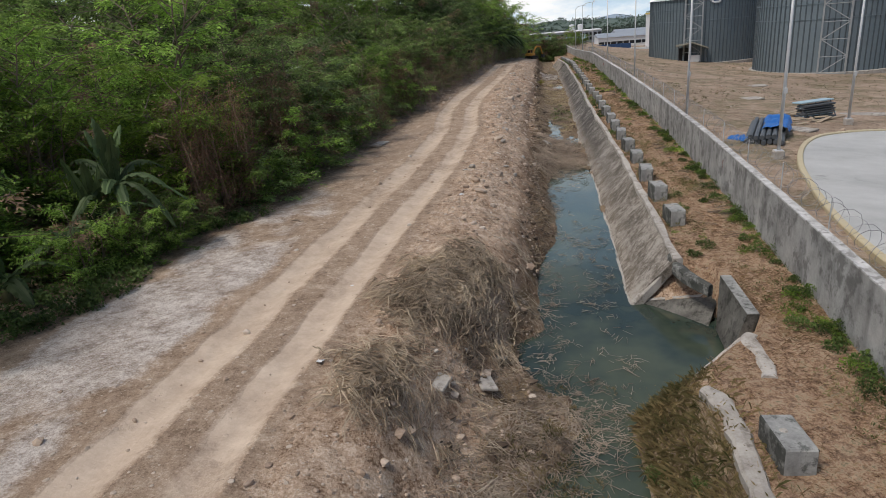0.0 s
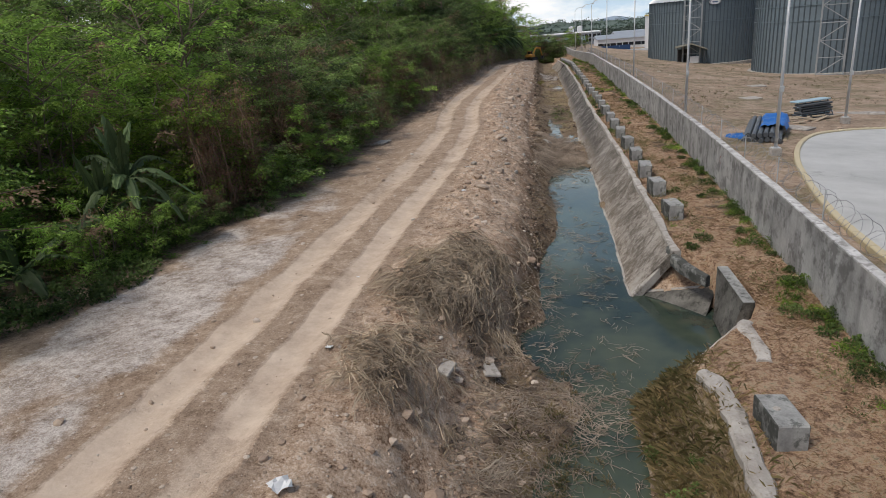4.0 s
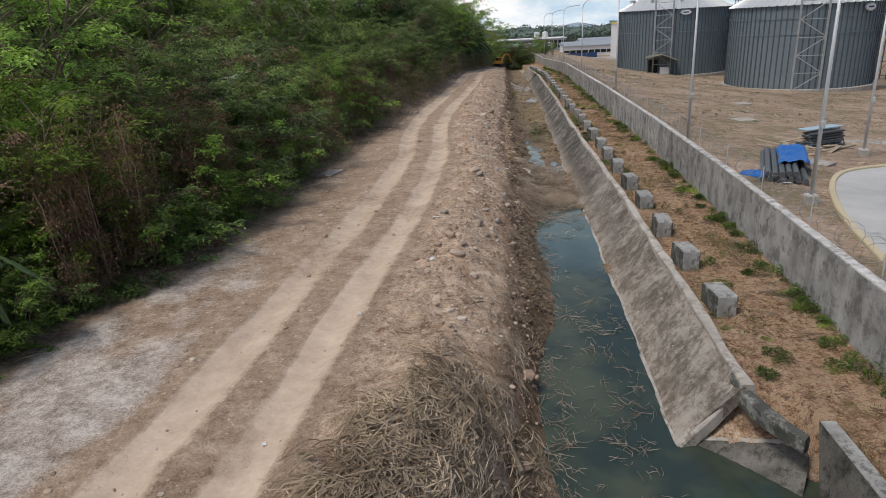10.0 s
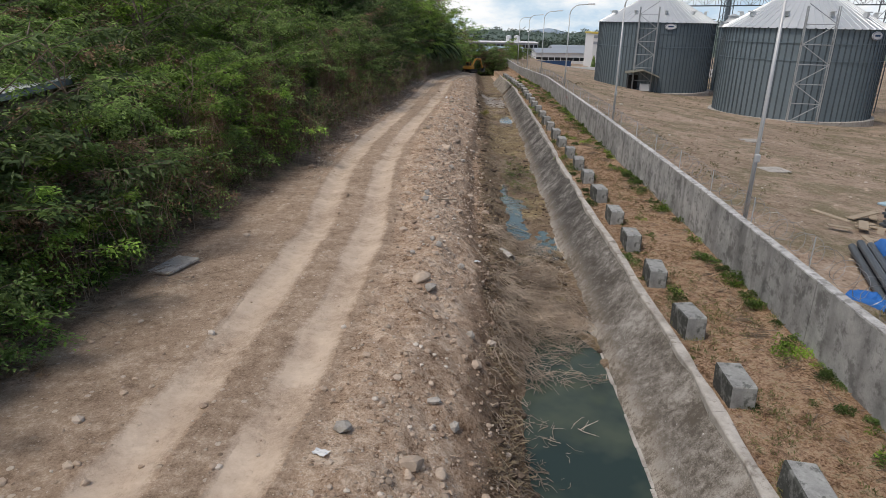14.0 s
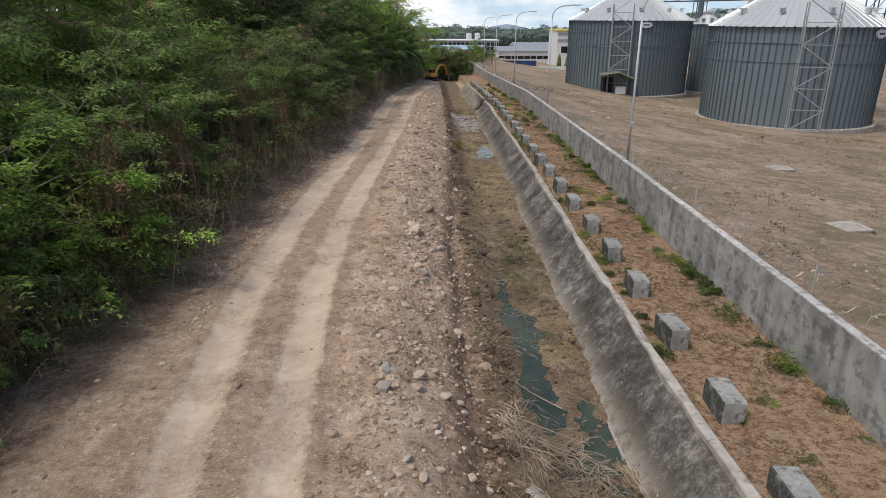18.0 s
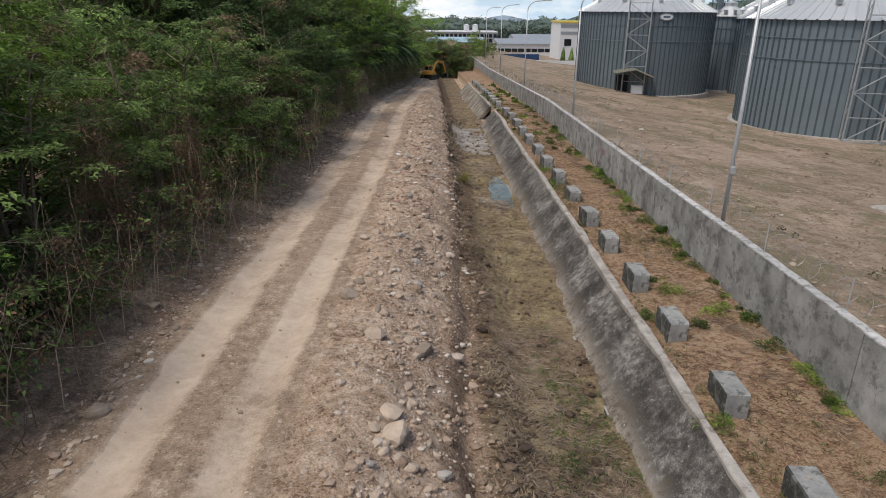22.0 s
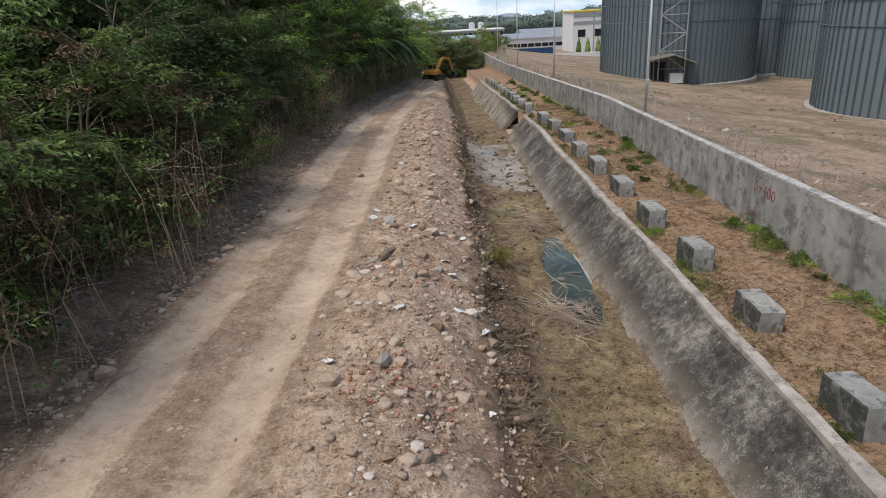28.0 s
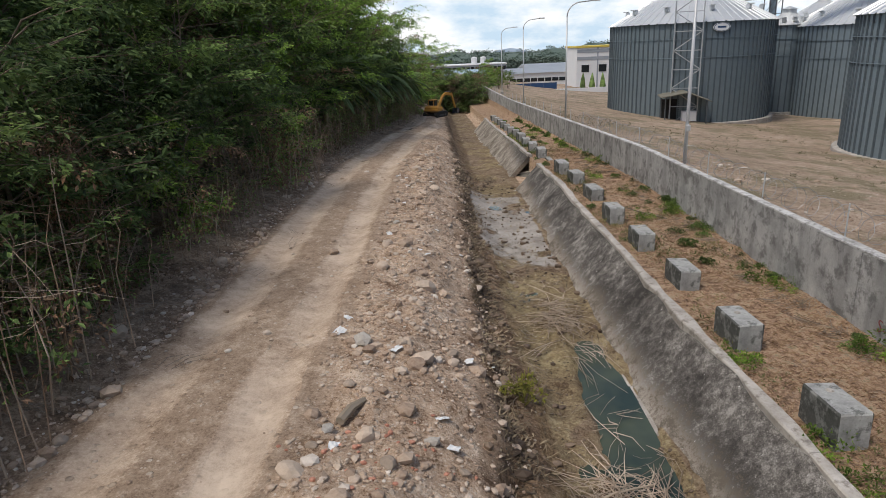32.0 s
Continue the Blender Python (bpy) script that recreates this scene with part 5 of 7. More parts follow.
def build_banana(seed, at, h=2.0, n=11, group="banana plants"):
    """A banana plant: stout stem and long torn, arching blades."""
    rnd = random.Random(seed)
    t = thing("banana_plant", "green banana plant with long torn arching leaves", "banana plant", at, group)
    Geo().tube([(0, 0, -0.2), (0.03, 0, h * 0.5), (0, 0.02, h)], [0.15, 0.11, 0.07], 9).ob("stem", M_BANANA_STEM, t, smooth=True)
    for i in range(n):
        a = i * 2.4 + rnd.uniform(-0.3, 0.3)
        L = rnd.uniform(1.8, 2.5)
        kind_ = i % 3
        lift = (rnd.uniform(0.2, 0.6), rnd.uniform(1.2, 1.5), rnd.uniform(0.75, 1.1))[kind_]
        sag = (rnd.uniform(0.7, 1.0), rnd.uniform(0.12, 0.35), rnd.uniform(0.5, 0.8))[kind_]
        g = Geo()
        m = 18
        mid = []
        for k in range(m + 1):
            f = k / m
            r = L * (f * math.cos(lift) + 0.4 * f * f * (1 - math.cos(lift)) * sag)
            z = h - 0.15 + L * (f * math.sin(lift) - sag * f * f)
            mid.append(Vector((math.cos(a) * r, math.sin(a) * r, z)))
        side = Vector((-math.sin(a), math.cos(a), 0))
        tilt = rnd.uniform(-0.35, 0.35)
        side = (side + Vector((0, 0, tilt))).normalized()
        for s_ in (-1, 1):
            row = []
            for k in range(2, m + 1):
                f = k / m
                w = 0.19 * math.sin(math.pi * min(1, 0.06 + 0.93 * f)) ** 0.55
                d = 0.22 * w + 0.03 * math.sin(k * 1.9 + i)
                edge = mid[k] + side * s_ * w * rnd.uniform(0.93, 1.03) - Vector((0, 0, d))
                row.append((mid[k], mid[k] + side * s_ * w * 0.5 + Vector((0, 0, 0.02)), edge))
            vs = [q for r_ in row for q in r_]
            fs = []
            for k in range(len(row) - 1):
                fs.append((3 * k, 3 * k + 3, 3 * k + 4, 3 * k + 1))
                if rnd.random() > 0.34:
                    fs.append((3 * k + 1, 3 * k + 4, 3 * k + 5, 3 * k + 2))
                else:
                    vs.append(row[k + 1][2].lerp(row[k][2], 0.8) - Vector((0, 0, 0.05)))
                    fs.append((3 * k + 1, 3 * k + 4, len(vs) - 1, 3 * k + 2))
            g.add(vs, [q if s_ > 0 else q[::-1] for q in fs])
        g.tube(mid, [0.024 * (1 - 0.8 * k / m) for k in range(m + 1)], 4, False)
        g.ob("leaf", M_BANANA, t)
    return t


M_BANANA = leaf_material("banana_leaves", (0.04, 0.07, 0.028), (0.16, 0.23, 0.095), 0.25)
M_BANANA_STEM = simple("banana_stem", (0.12, 0.12, 0.05), (0.24, 0.22, 0.11), 0.7, 0, 3, 20, 0.1)


def build_woods():
    rnd = random.Random(11)
    lab = ("leafy green tree with many thin stems in a roadside wood", "dark green bushy tree in a roadside wood", "bright green feathery tree in a roadside wood", "half-dry tree with brown creepers in a roadside wood", "low green bush at the edge of a roadside wood", "tall green tree in a roadside wood, leaves coloured darker for shade")
    protos = [
        build_tree("tree", 1, 6.2, 2.3, 44, 0.080, M_LEAF, lab[0], "tree", 0.03, 4, at=pose(-11.2, 20.5, 0.3)),
        build_tree("tree", 2, 6.8, 2.5, 46, 0.084, M_LEAFD, lab[1], "tree", 0.03, 3, at=pose(-11.6, 38.2, 0.3)),
        build_tree("tree", 3, 5.2, 2.3, 44, 0.080, M_LEAFB, lab[2], "tree", 0.03, 4, low=0.15, at=pose(-10.6, 30.2, 0.3)),
        build_tree("tree", 4, 5.8, 2.1, 38, 0.078, M_LEAFD, lab[3], "tree", 0.22, 5, at=pose(-9.8, 33.8, 0.3)),
        build_tree("tree", 5, 8.2, 2.9, 50, 0.084, M_LEAF, lab[0], "tree", 0.04, 3, at=pose(-14.0, 27.0, 0.2)),
        build_tree("bush", 6, 3.2, 1.6, 30, 0.070, M_LEAF, lab[4], "bush", 0.1, 6, low=0.05, at=pose(-9.4, 43.0, 0.4)),
        build_tree("bush", 7, 2.8, 1.5, 30, 0.072, M_LEAFD, lab[4], "bush", 0.15, 6, low=0.05, at=pose(-8.6, 47.0, 0.4)),
        build_tree("tree", 8, 6.6, 2.5, 46, 0.084, M_LEAFSHADE, lab[5], "tree", 0.03, 3, at=pose(-9.5, 78.5, 0.3)),
    ]
    y = 9.0
    while y < 121:
        e = float(edge_of_woods(y))
        for row, (off, dy) in enumerate(((1.15, 0.9), (2.0, 0.0), (4.4, 1.1), (7.6, 0.5))):
            w = (0, 0, 0, 0, 0, 3, 3) if row == 0 else (3, 2, 3, 2, 2 if row > 1 else 0.5, 0, 0) if y < 34 else (1.8, 3, 0.6, 4, 0.8 if row > 1 else 0.2, 0, 0) if y < 72 else (0.2, 1, 0, 1, 0.2, 0, 0, 6)
            k = rnd.choices(range(len(w)), w)[0]
            x = e - off + rnd.uniform(-0.5, 0.3)
            yy = y + dy + rnd.uniform(-0.5, 0.5)
            if yy < 29.2 and row < 2:
                continue
            if row > 1 and 39.5 < yy < 43.5:
                continue
            if row == 0 and rnd.random() < (0.25 if y < 46 else 0.72):
                continue
            sc = rnd.uniform(0.8, 1.12) * (0.95, 0.9, 1.05, 1.2)[row]
            if row > 1 and y > 72:
                sc *= 1.45
            if row > 1 and y < 30:
                sc *= 0.85
            copy_thing(protos[k], pose(x, yy, land_z(x, yy), rnd.uniform(-4, 4), rnd.uniform(-4, 4), rnd.uniform(0, 360)) @ Matrix.Diagonal((sc, sc, sc * rnd.uniform(0.9, 1.1), 1)))
        y += 2.5
    # taller trees that stand over the far end, and lone trees past it
    for x, y, sc, k in ((-4.9, 110, 1.2, 4), (-4.5, 118, 1.2, 1), (-3.6, 129, 1.2, 4), (-2.4, 139, 1.15, 0), (-1.0, 150, 1.15, 4), (-6.0, 99, 1.15, 4), (-6.4, 106, 1.1, 4), (-6.8, 93, 1.1, 4), (-8.5, 98, 1.35, 4), (-7.5, 104, 1.2, 4), (-10, 90, 1.3, 4), (2.6, 150, 1.0, 1), (0.6, 153, 0.8, 1), (9.5, 165, 0.7, 2), (-5, 140, 1.0, 0), (-9, 130, 1.1, 1), (-12, 138, 1.3, 0), (-3.5, 160, 0.9, 2), (12, 175, 0.6, 0), (6, 172, 0.5, 2)):
        copy_thing(protos[k], pose(x, y, land_z(x, y), 0, 0, rnd.uniform(0, 360)) @ Matrix.Diagonal((sc, sc, sc, 1)))
    # a second belt far behind
    for _ in range(90):
        x, y = rnd.uniform(-70, -19), rnd.uniform(20, 190)
        sc = rnd.uniform(1.3, 2.1)
        copy_thing(protos[rnd.choice((0, 1, 4, 3))], pose(x, y, land_z(x, y), 0, 0, rnd.uniform(0, 360)) @ Matrix.Diagonal((sc, sc, sc, 1)))
    for _ in range(46):
        x, y = rnd.uniform(-34, -17), rnd.uniform(22, 80)
        sc = rnd.uniform(1.1, 1.7)
        copy_thing(protos[rnd.choice((0, 1, 4, 1))], pose(x, y, land_z(x, y) - 0.3, 0, 0, rnd.uniform(0, 360)) @ Matrix.Diagonal((sc, sc, sc, 1)))
    th = [build_thicket(s_, pose(float(edge_of_woods(q)) - 0.6, q, 0.45)) for s_, q in ((1, 40.5), (2, 49.0), (3, 58.0))]
    y = 36.0
    while y < 118:
        e = float(edge_of_woods(y))
        x = e - 0.35 + rnd.uniform(-0.3, 0.3)
        sc = rnd.uniform(0.6, 1.1)
        copy_thing(th[rnd.randrange(3)], pose(x, y, land_z(x, y), 0, 0, rnd.uniform(-25, 25) + rnd.choice((0, 180))) @ Matrix.Diagonal((sc, sc, sc, 1)))
        y += 2.2
    build_tree("tree", 9, 5.6, 3.0, 40, 0.115, M_BROAD, "broad-leaved dark green tree overhanging the dirt track", "tree", 0.02, 4, low=0.22, at=pose(-9.7, 38.6, 0.3), fan=12, per=9)
    # undergrowth round the banana plants
    for k in range(26):
        y = 11.5 + 0.72 * k
        x = float(edge_of_woods(y)) - rnd.uniform(2.6, 5.2) - (0.9 if 23 < y < 28 else 0)
        sc = rnd.uniform(0.5, 0.95)
        copy_thing(protos[5 + k % 2], pose(x, y, land_z(x, y) - 0.1, 0, 0, rnd.uniform(0, 360)) @ Matrix.Diagonal((sc * 1.15, sc * 1.15, sc, 1)))
    for x, y, sc in ((-9.3, 24.9, 0.62), (-8.9, 26.0, 0.6), (-9.9, 24.2, 0.7), (-10.7, 24.2, 0.6), (-9.7, 26.7, 0.6), (-9.0, 27.3, 0.55), (-10.6, 26.6, 0.75), (-8.3, 30.8, 0.85), (-8.1, 33.2, 0.8), (-7.9, 35.4, 0.85), (-8.4, 31.8, 1.0), (-8.2, 36.6, 0.9), (-8.0, 38.6, 0.8)):
        copy_thing(protos[5 + int(sc * 20) % 2], pose(x, y, land_z(x, y) - 0.1, 0, 0, rnd.uniform(0, 360)) @ Matrix.Diagonal((sc, sc, sc, 1)))
    cr = build_creeper(5, pose(-8.7, 28.5, 0.4, 0, 0, 20))
    for x, y, r_, sc in ((-8.2, 29.8, 0, 1.0), (-8.0, 32.4, -10, 1.0), (-7.9, 34.0, 0, 0.85), (-7.7, 37.6, 0, 0.6), (-7.6, 45.5, 0, 0.8), (-7.3, 50.0, 0, 0.9), (-7.3, 54.0, 8, 0.85), (-7.2, 60.0, 0, 0.9), (-6.7, 63.5, 0, 0.75), (-6.6, 69.0, 10, 0.8), (-6.0, 74.5, 0, 0.8)):
        copy_thing(cr, pose(x, y, land_z(x, y), 0, 0, r_) @ Matrix.Diagonal((sc, sc, sc, 1)))
    build_banana(1, pose(-10.0, 25.8, 0.3, 0, 0, 35) @ Matrix.Diagonal((0.85, 0.85, 1.0, 1)), 2.2, 20)
    build_banana(4, pose(-10.3, 25.1, 0.3, 0, 0, 120), 1.3, 8)
    build_banana(2, pose(-11.2, 22.8, 0.3, 0, 0, 70), 0.7, 8)
    far = build_banana(3, pose(-5.6, 104.5, land_z(-5.6, 104.5)), 2.3, 12)
    for k in range(26):
        y = 97 + k * 0.95 + rnd.uniform(-0.5, 0.5)
        x = float(edge_of_woods(y)) - rnd.uniform(0.5, 2.6)
        sc = rnd.uniform(1.05, 1.6)
        copy_thing(far, pose(x, y, land_z(x, y), 0, 0, rnd.uniform(0, 360)) @ Matrix.Diagonal((sc, sc, sc, 1)))

    # dense shrubs round the far end of the canal
    for x, y, sc, k in ((2.4, 150, 2.1, 6), (3.8, 152, 2.3, 6), (1.4, 154, 1.9, 6), (3.2, 156, 2.6, 6), (4.8, 157, 1.8, 5), (-1.4, 148, 1.8, 6), (-3.0, 140, 1.9, 6), (-4.2, 134, 2.0, 5), (-3.4, 128, 1.9, 6), (-2.6, 124, 1.5, 5), (-4.6, 122, 2.0, 6),
                        (5.0, 164, 1.2, 5), (6.2, 168, 1.3, 5), (7.6, 172, 1.5, 5), (9.2, 178, 1.6, 5), (4.2, 170, 1.2, 5), (10.6, 184, 1.5, 6), (-6.2, 126, 2.2, 6), (-5.4, 144, 2.3, 6), (-2.2, 162, 2.4, 6), (3.0, 178, 2.0, 6), (-7.0, 112, 2.0, 6), (-5.2, 116, 1.8, 5), (-6.6, 104, 1.9, 6)):
        copy_thing(protos[k], pose(x, y, land_z(x, y) - 0.2, 0, 0, rnd.uniform(0, 360)) @ Matrix.Diagonal((sc, sc, sc, 1)))


build_woods()


# ---- distance: hills, sky ----
def build_hills():
    rnd = random.Random(8)
    for name, y0, amp, base, sd in (("hill_near", 560, 46, -22, 1), ("hill_far", 800, 30, -30, 3)):
        k_ = y0 / 620
        xs = np.linspace(-1100 * k_, 1100 * k_, 220)
        rows = 14
        f = np.linspace(0, 1, rows)[:, None]
        prof = 0.62 + 0.38 * fbm(xs, xs * 0, 190 * k_, sd)[None, :] + 0.07 * fbm(np.broadcast_to(xs, (rows, len(xs))), np.broadcast_to(f * 300, (rows, len(xs))), 18, sd + 5, 3)
        Z = base + amp * np.sin(f * 1.57) * np.maximum(0.2, prof)
        Y = y0 + f * 150 - 0.00012 * xs[None, :] ** 2
        n = len(xs)
        vs = np.stack([np.broadcast_to(xs, Z.shape), Y, Z], -1).reshape(-1, 3).tolist()
        g = Geo()
        g.add(vs, [(j * n + i, j * n + i + 1, (j + 1) * n + i + 1, (j + 1) * n + i) for j in range(rows - 1) for i in range(n - 1)])
        tagged(g.ob(name, M_HILL, smooth=True), "low wooded hill in the distance", "hill", kind="structure")
        t = Geo()
        cl = []
        for _ in range(4200):
            i, j = rnd.randrange(n), rnd.randrange(rows)
            if abs(xs[i]) < 330:
                cl.append((Vector(vs[j * n + i]) + Vector((rnd.uniform(-4, 4), 0, -0.8)), rnd.uniform(2.5, 4.6)))
        leaf_cloud(t, rnd, cl, 34000, 1.25, 0, 0.1, 1.2)
        tagged(t.ob("hill_trees", M_HILL), "trees covering a distant hill", "woods", kind="stuff")
    g = Geo()
    xs = np.linspace(-300, 900, 60)
    top = 8 + 36 * np.exp(-((xs - 190) / 75) ** 2) + 22 * np.exp(-((xs - 330) / 120) ** 2) + 3 * fbm(xs, xs * 0, 60, 4)
    vs = []
    for x, z in zip(xs, top):
        vs += [(x, 1850, -120), (x, 1900, -60 + z)]
    g.add(vs, [(2 * i, 2 * i + 2, 2 * i + 3, 2 * i + 1) for i in range(len(xs) - 1)])
    tagged(g.ob("mountain", M_MOUNT, smooth=True), "hazy blue mountain on the horizon", "mountain", kind="structure")


build_hills()


def build_cloud_backdrop():
    m = bpy.data.materials.new("clouded_sky")
    m.use_nodes = True
    nt = m.node_tree
    nt.nodes.remove(nt.nodes["Principled BSDF"])
    em = nt.nodes.new("ShaderNodeEmission")
    tc = nt.nodes.new("ShaderNodeTexCoord")
    mp = nt.nodes.new("ShaderNodeMapping")
    mp.inputs["Scale"].default_value = (1.0, 1.0, 2.4)
    n = nt.nodes.new("ShaderNodeTexNoise")
    n.inputs["Scale"].default_value, n.inputs["Detail"].default_value, n.inputs["Roughness"].default_value = 0.0042, 7, 0.55
    nt.links.new(tc.outputs["Object"], mp.inputs[0])
    nt.links.new(mp.outputs[0], n.inputs["Vector"])
    c = n_ramp(nt, n.outputs["Fac"], [(0.4, (0.55, 0.70, 0.84)), (0.52, (0.80, 0.87, 0.93)), (0.62, (1.0, 1.0, 1.0))])
    sp = nt.nodes.new("ShaderNodeSeparateXYZ")
    nt.links.new(tc.outputs["Object"], sp.inputs[0])
    c = n_mix(nt, n_ramp(nt, n_math(nt, "MULTIPLY", sp.outputs["Z"], 0.0011), [(0.42, (0, 0, 0)), (0.85, (0.75, 0.75, 0.75))]), c, (0.26, 0.47, 0.70))
    nt.links.new(c, em.inputs["Color"])
    em.inputs["Strength"].default_value = 1.05
    nt.links.new(em.outputs[0], nt.nodes["Material Output"].inputs["Surface"])
    g = Geo()
    n = 40
    vs = []
    for i in range(n + 1):
        a = radians(-75 + 150 * i / n)
        vs += [(2300 * math.sin(a), 2300 * math.cos(a), -150), (2300 * math.sin(a), 2300 * math.cos(a), 900)]
    g.add(vs, [(2 * i, 2 * i + 2, 2 * i + 3, 2 * i + 1) for i in range(n)])
    tagged(g.ob("backdrop_sky", m), "pale sky with white clouds", "sky", kind="structure")


build_cloud_backdrop()


# ---- ground cover, stones, brush ----
def build_cover():
    rnd = random.Random(21)
    g = Geo()
    cl = []
    for _ in range(900):
        y = rnd.uniform(8, 29)
        x = float(edge_of_woods(y)) + 0.55 - abs(rnd.gauss(0, 1.3)) + 0.5 * math.sin(y * 0.9)
        cl.append((Vector((x, y, land_z(x, y) + 0.10)), rnd.uniform(0.1, 0.26)))
    leaf_cloud(g, rnd, cl, 26000, 0.062, 0, 0.1, 1.4)
    tagged(g.ob("ground_creeper", M_WEED), "low green creeper covering the ground beside the wood", "ground cover", kind="stuff")
    b = Geo()
    vs, fs = [], []
    for _ in range(100000):
        y = 12 + 84 * rnd.random() ** 1.1
        x = rnd.uniform(4.1, 6.62)
        if y < 25:
            x = rnd.uniform(2.4, 5.9) if y < 21.6 else rnd.uniform(4.9, 6.0)
        z = land_z(x, y)
        if noise.noise((x * 0.8, y * 0.8, 4.1)) < rnd.uniform(-0.6, 0.25):
            continue
        a, L, t = rnd.uniform(0, 6.28), rnd.uniform(0.05, 0.17), rnd.uniform(0.05, 0.8)
        w = rnd.uniform(0.002, 0.0045)
        d = Vector((math.cos(a) * math.cos(t), math.sin(a) * math.cos(t), math.sin(t))) * L
        s_ = Vector((-math.sin(a), math.cos(a), 0)) * w
        k = len(vs)
        p = Vector((x, y, z - 0.01))
        vs += [p - s_, p + s_, p + d * 0.6 + s_ * 0.7, p + d - Vector((0, 0, 0.15 * L))]
        fs += [(k, k + 1, k + 2), (k, k + 2, k + 3)]
    b.add(vs, fs)
    tagged(b.ob("dry_grass", M_STRAW), "thin dry straw-coloured grass on orange soil", "grass", kind="stuff")


def build_bank_grass():
    rnd = random.Random(23)
    b = Geo()
    vs, fs = [], []
    for _ in range(16000):
        y, x = rnd.uniform(11, 22), 2.35 + abs(rnd.gauss(0, 0.55))
        if x > 3.9 or (y > 21 and x > 3.2):
            continue
        a, L, t = rnd.uniform(0, 6.28), rnd.uniform(0.1, 0.34), rnd.uniform(0.3, 1.3)
        d = Vector((math.cos(a) * math.cos(t), math.sin(a) * math.cos(t), math.sin(t))) * L
        s_ = Vector((-math.sin(a), math.cos(a), 0)) * 0.004
        k, p = len(vs), Vector((x, y, land_z(x, y) - 0.02))
        vs += [p - s_, p + s_, p + d * 0.6 + s_ * 0.7, p + d - Vector((0, 0, 0.25 * L))]
        fs += [(k, k + 1, k + 2), (k, k + 2, k + 3)]
    b.add(vs, fs)
    tagged(b.ob("bank_grass", M_BANKGRASS), "rank half-dry grass on the canal bank", "grass", kind="stuff")


def build_tufts():
    rnd = random.Random(29)
    g = Geo()
    cl = []
    while len(cl) < 900:
        x, y = 7.6 + 34 * rnd.random() ** 1.4, rnd.uniform(40, 140)
        if noise.noise((x * 0.13, y * 0.11, 2.7)) > rnd.uniform(-0.15, 0.5):
            cl.append((Vector((x, y, float(yard_z(x, y)) + 0.05)), rnd.uniform(0.08, 0.3)))
    leaf_cloud(g, rnd, cl, 15000, 0.04, 0, -0.2, 2.4)
    tagged(g.ob("yard_grass", M_YARDGRASS), "thin olive grass tufts on bare yard soil", "grass", kind="stuff")


def build_strip_grass():
    rnd = random.Random(33)
    g = Geo()
    cl = []
    while len(cl) < 1500:
        y = rnd.uniform(14, 104)
        x = rnd.uniform(4.1, wall_x(y) - 0.12)
        if y < 25.5 and x < 4.95:
            continue
        if noise.noise((x * 0.9, y * 0.45, 6.6)) + 0.35 * (abs(x - 4.5) < 0.45) > rnd.uniform(-0.05, 0.6):
            cl.append((Vector((x, y, land_z(x, y) + 0.03)), rnd.uniform(0.05, 0.2)))
    leaf_cloud(g, rnd, cl, 24000, 0.019, 0, -0.3, 3.2)
    tagged(g.ob("strip_grass", M_STRIPGRASS), "low half-dry olive grass between canal and wall", "grass", kind="stuff")


M_STRIPGRASS = leaf_material("strip_grass", (0.07, 0.085, 0.025), (0.33, 0.31, 0.13), 0.25)
build_strip_grass()
M_YARDGRASS = leaf_material("yard_grass", (0.07, 0.075, 0.03), (0.30, 0.27, 0.13), 0.2)
build_tufts()
M_BANKGRASS = leaf_material("bank_grass", (0.06, 0.07, 0.02), (0.42, 0.31, 0.16), 0.2)
build_bank_grass()
build_cover()


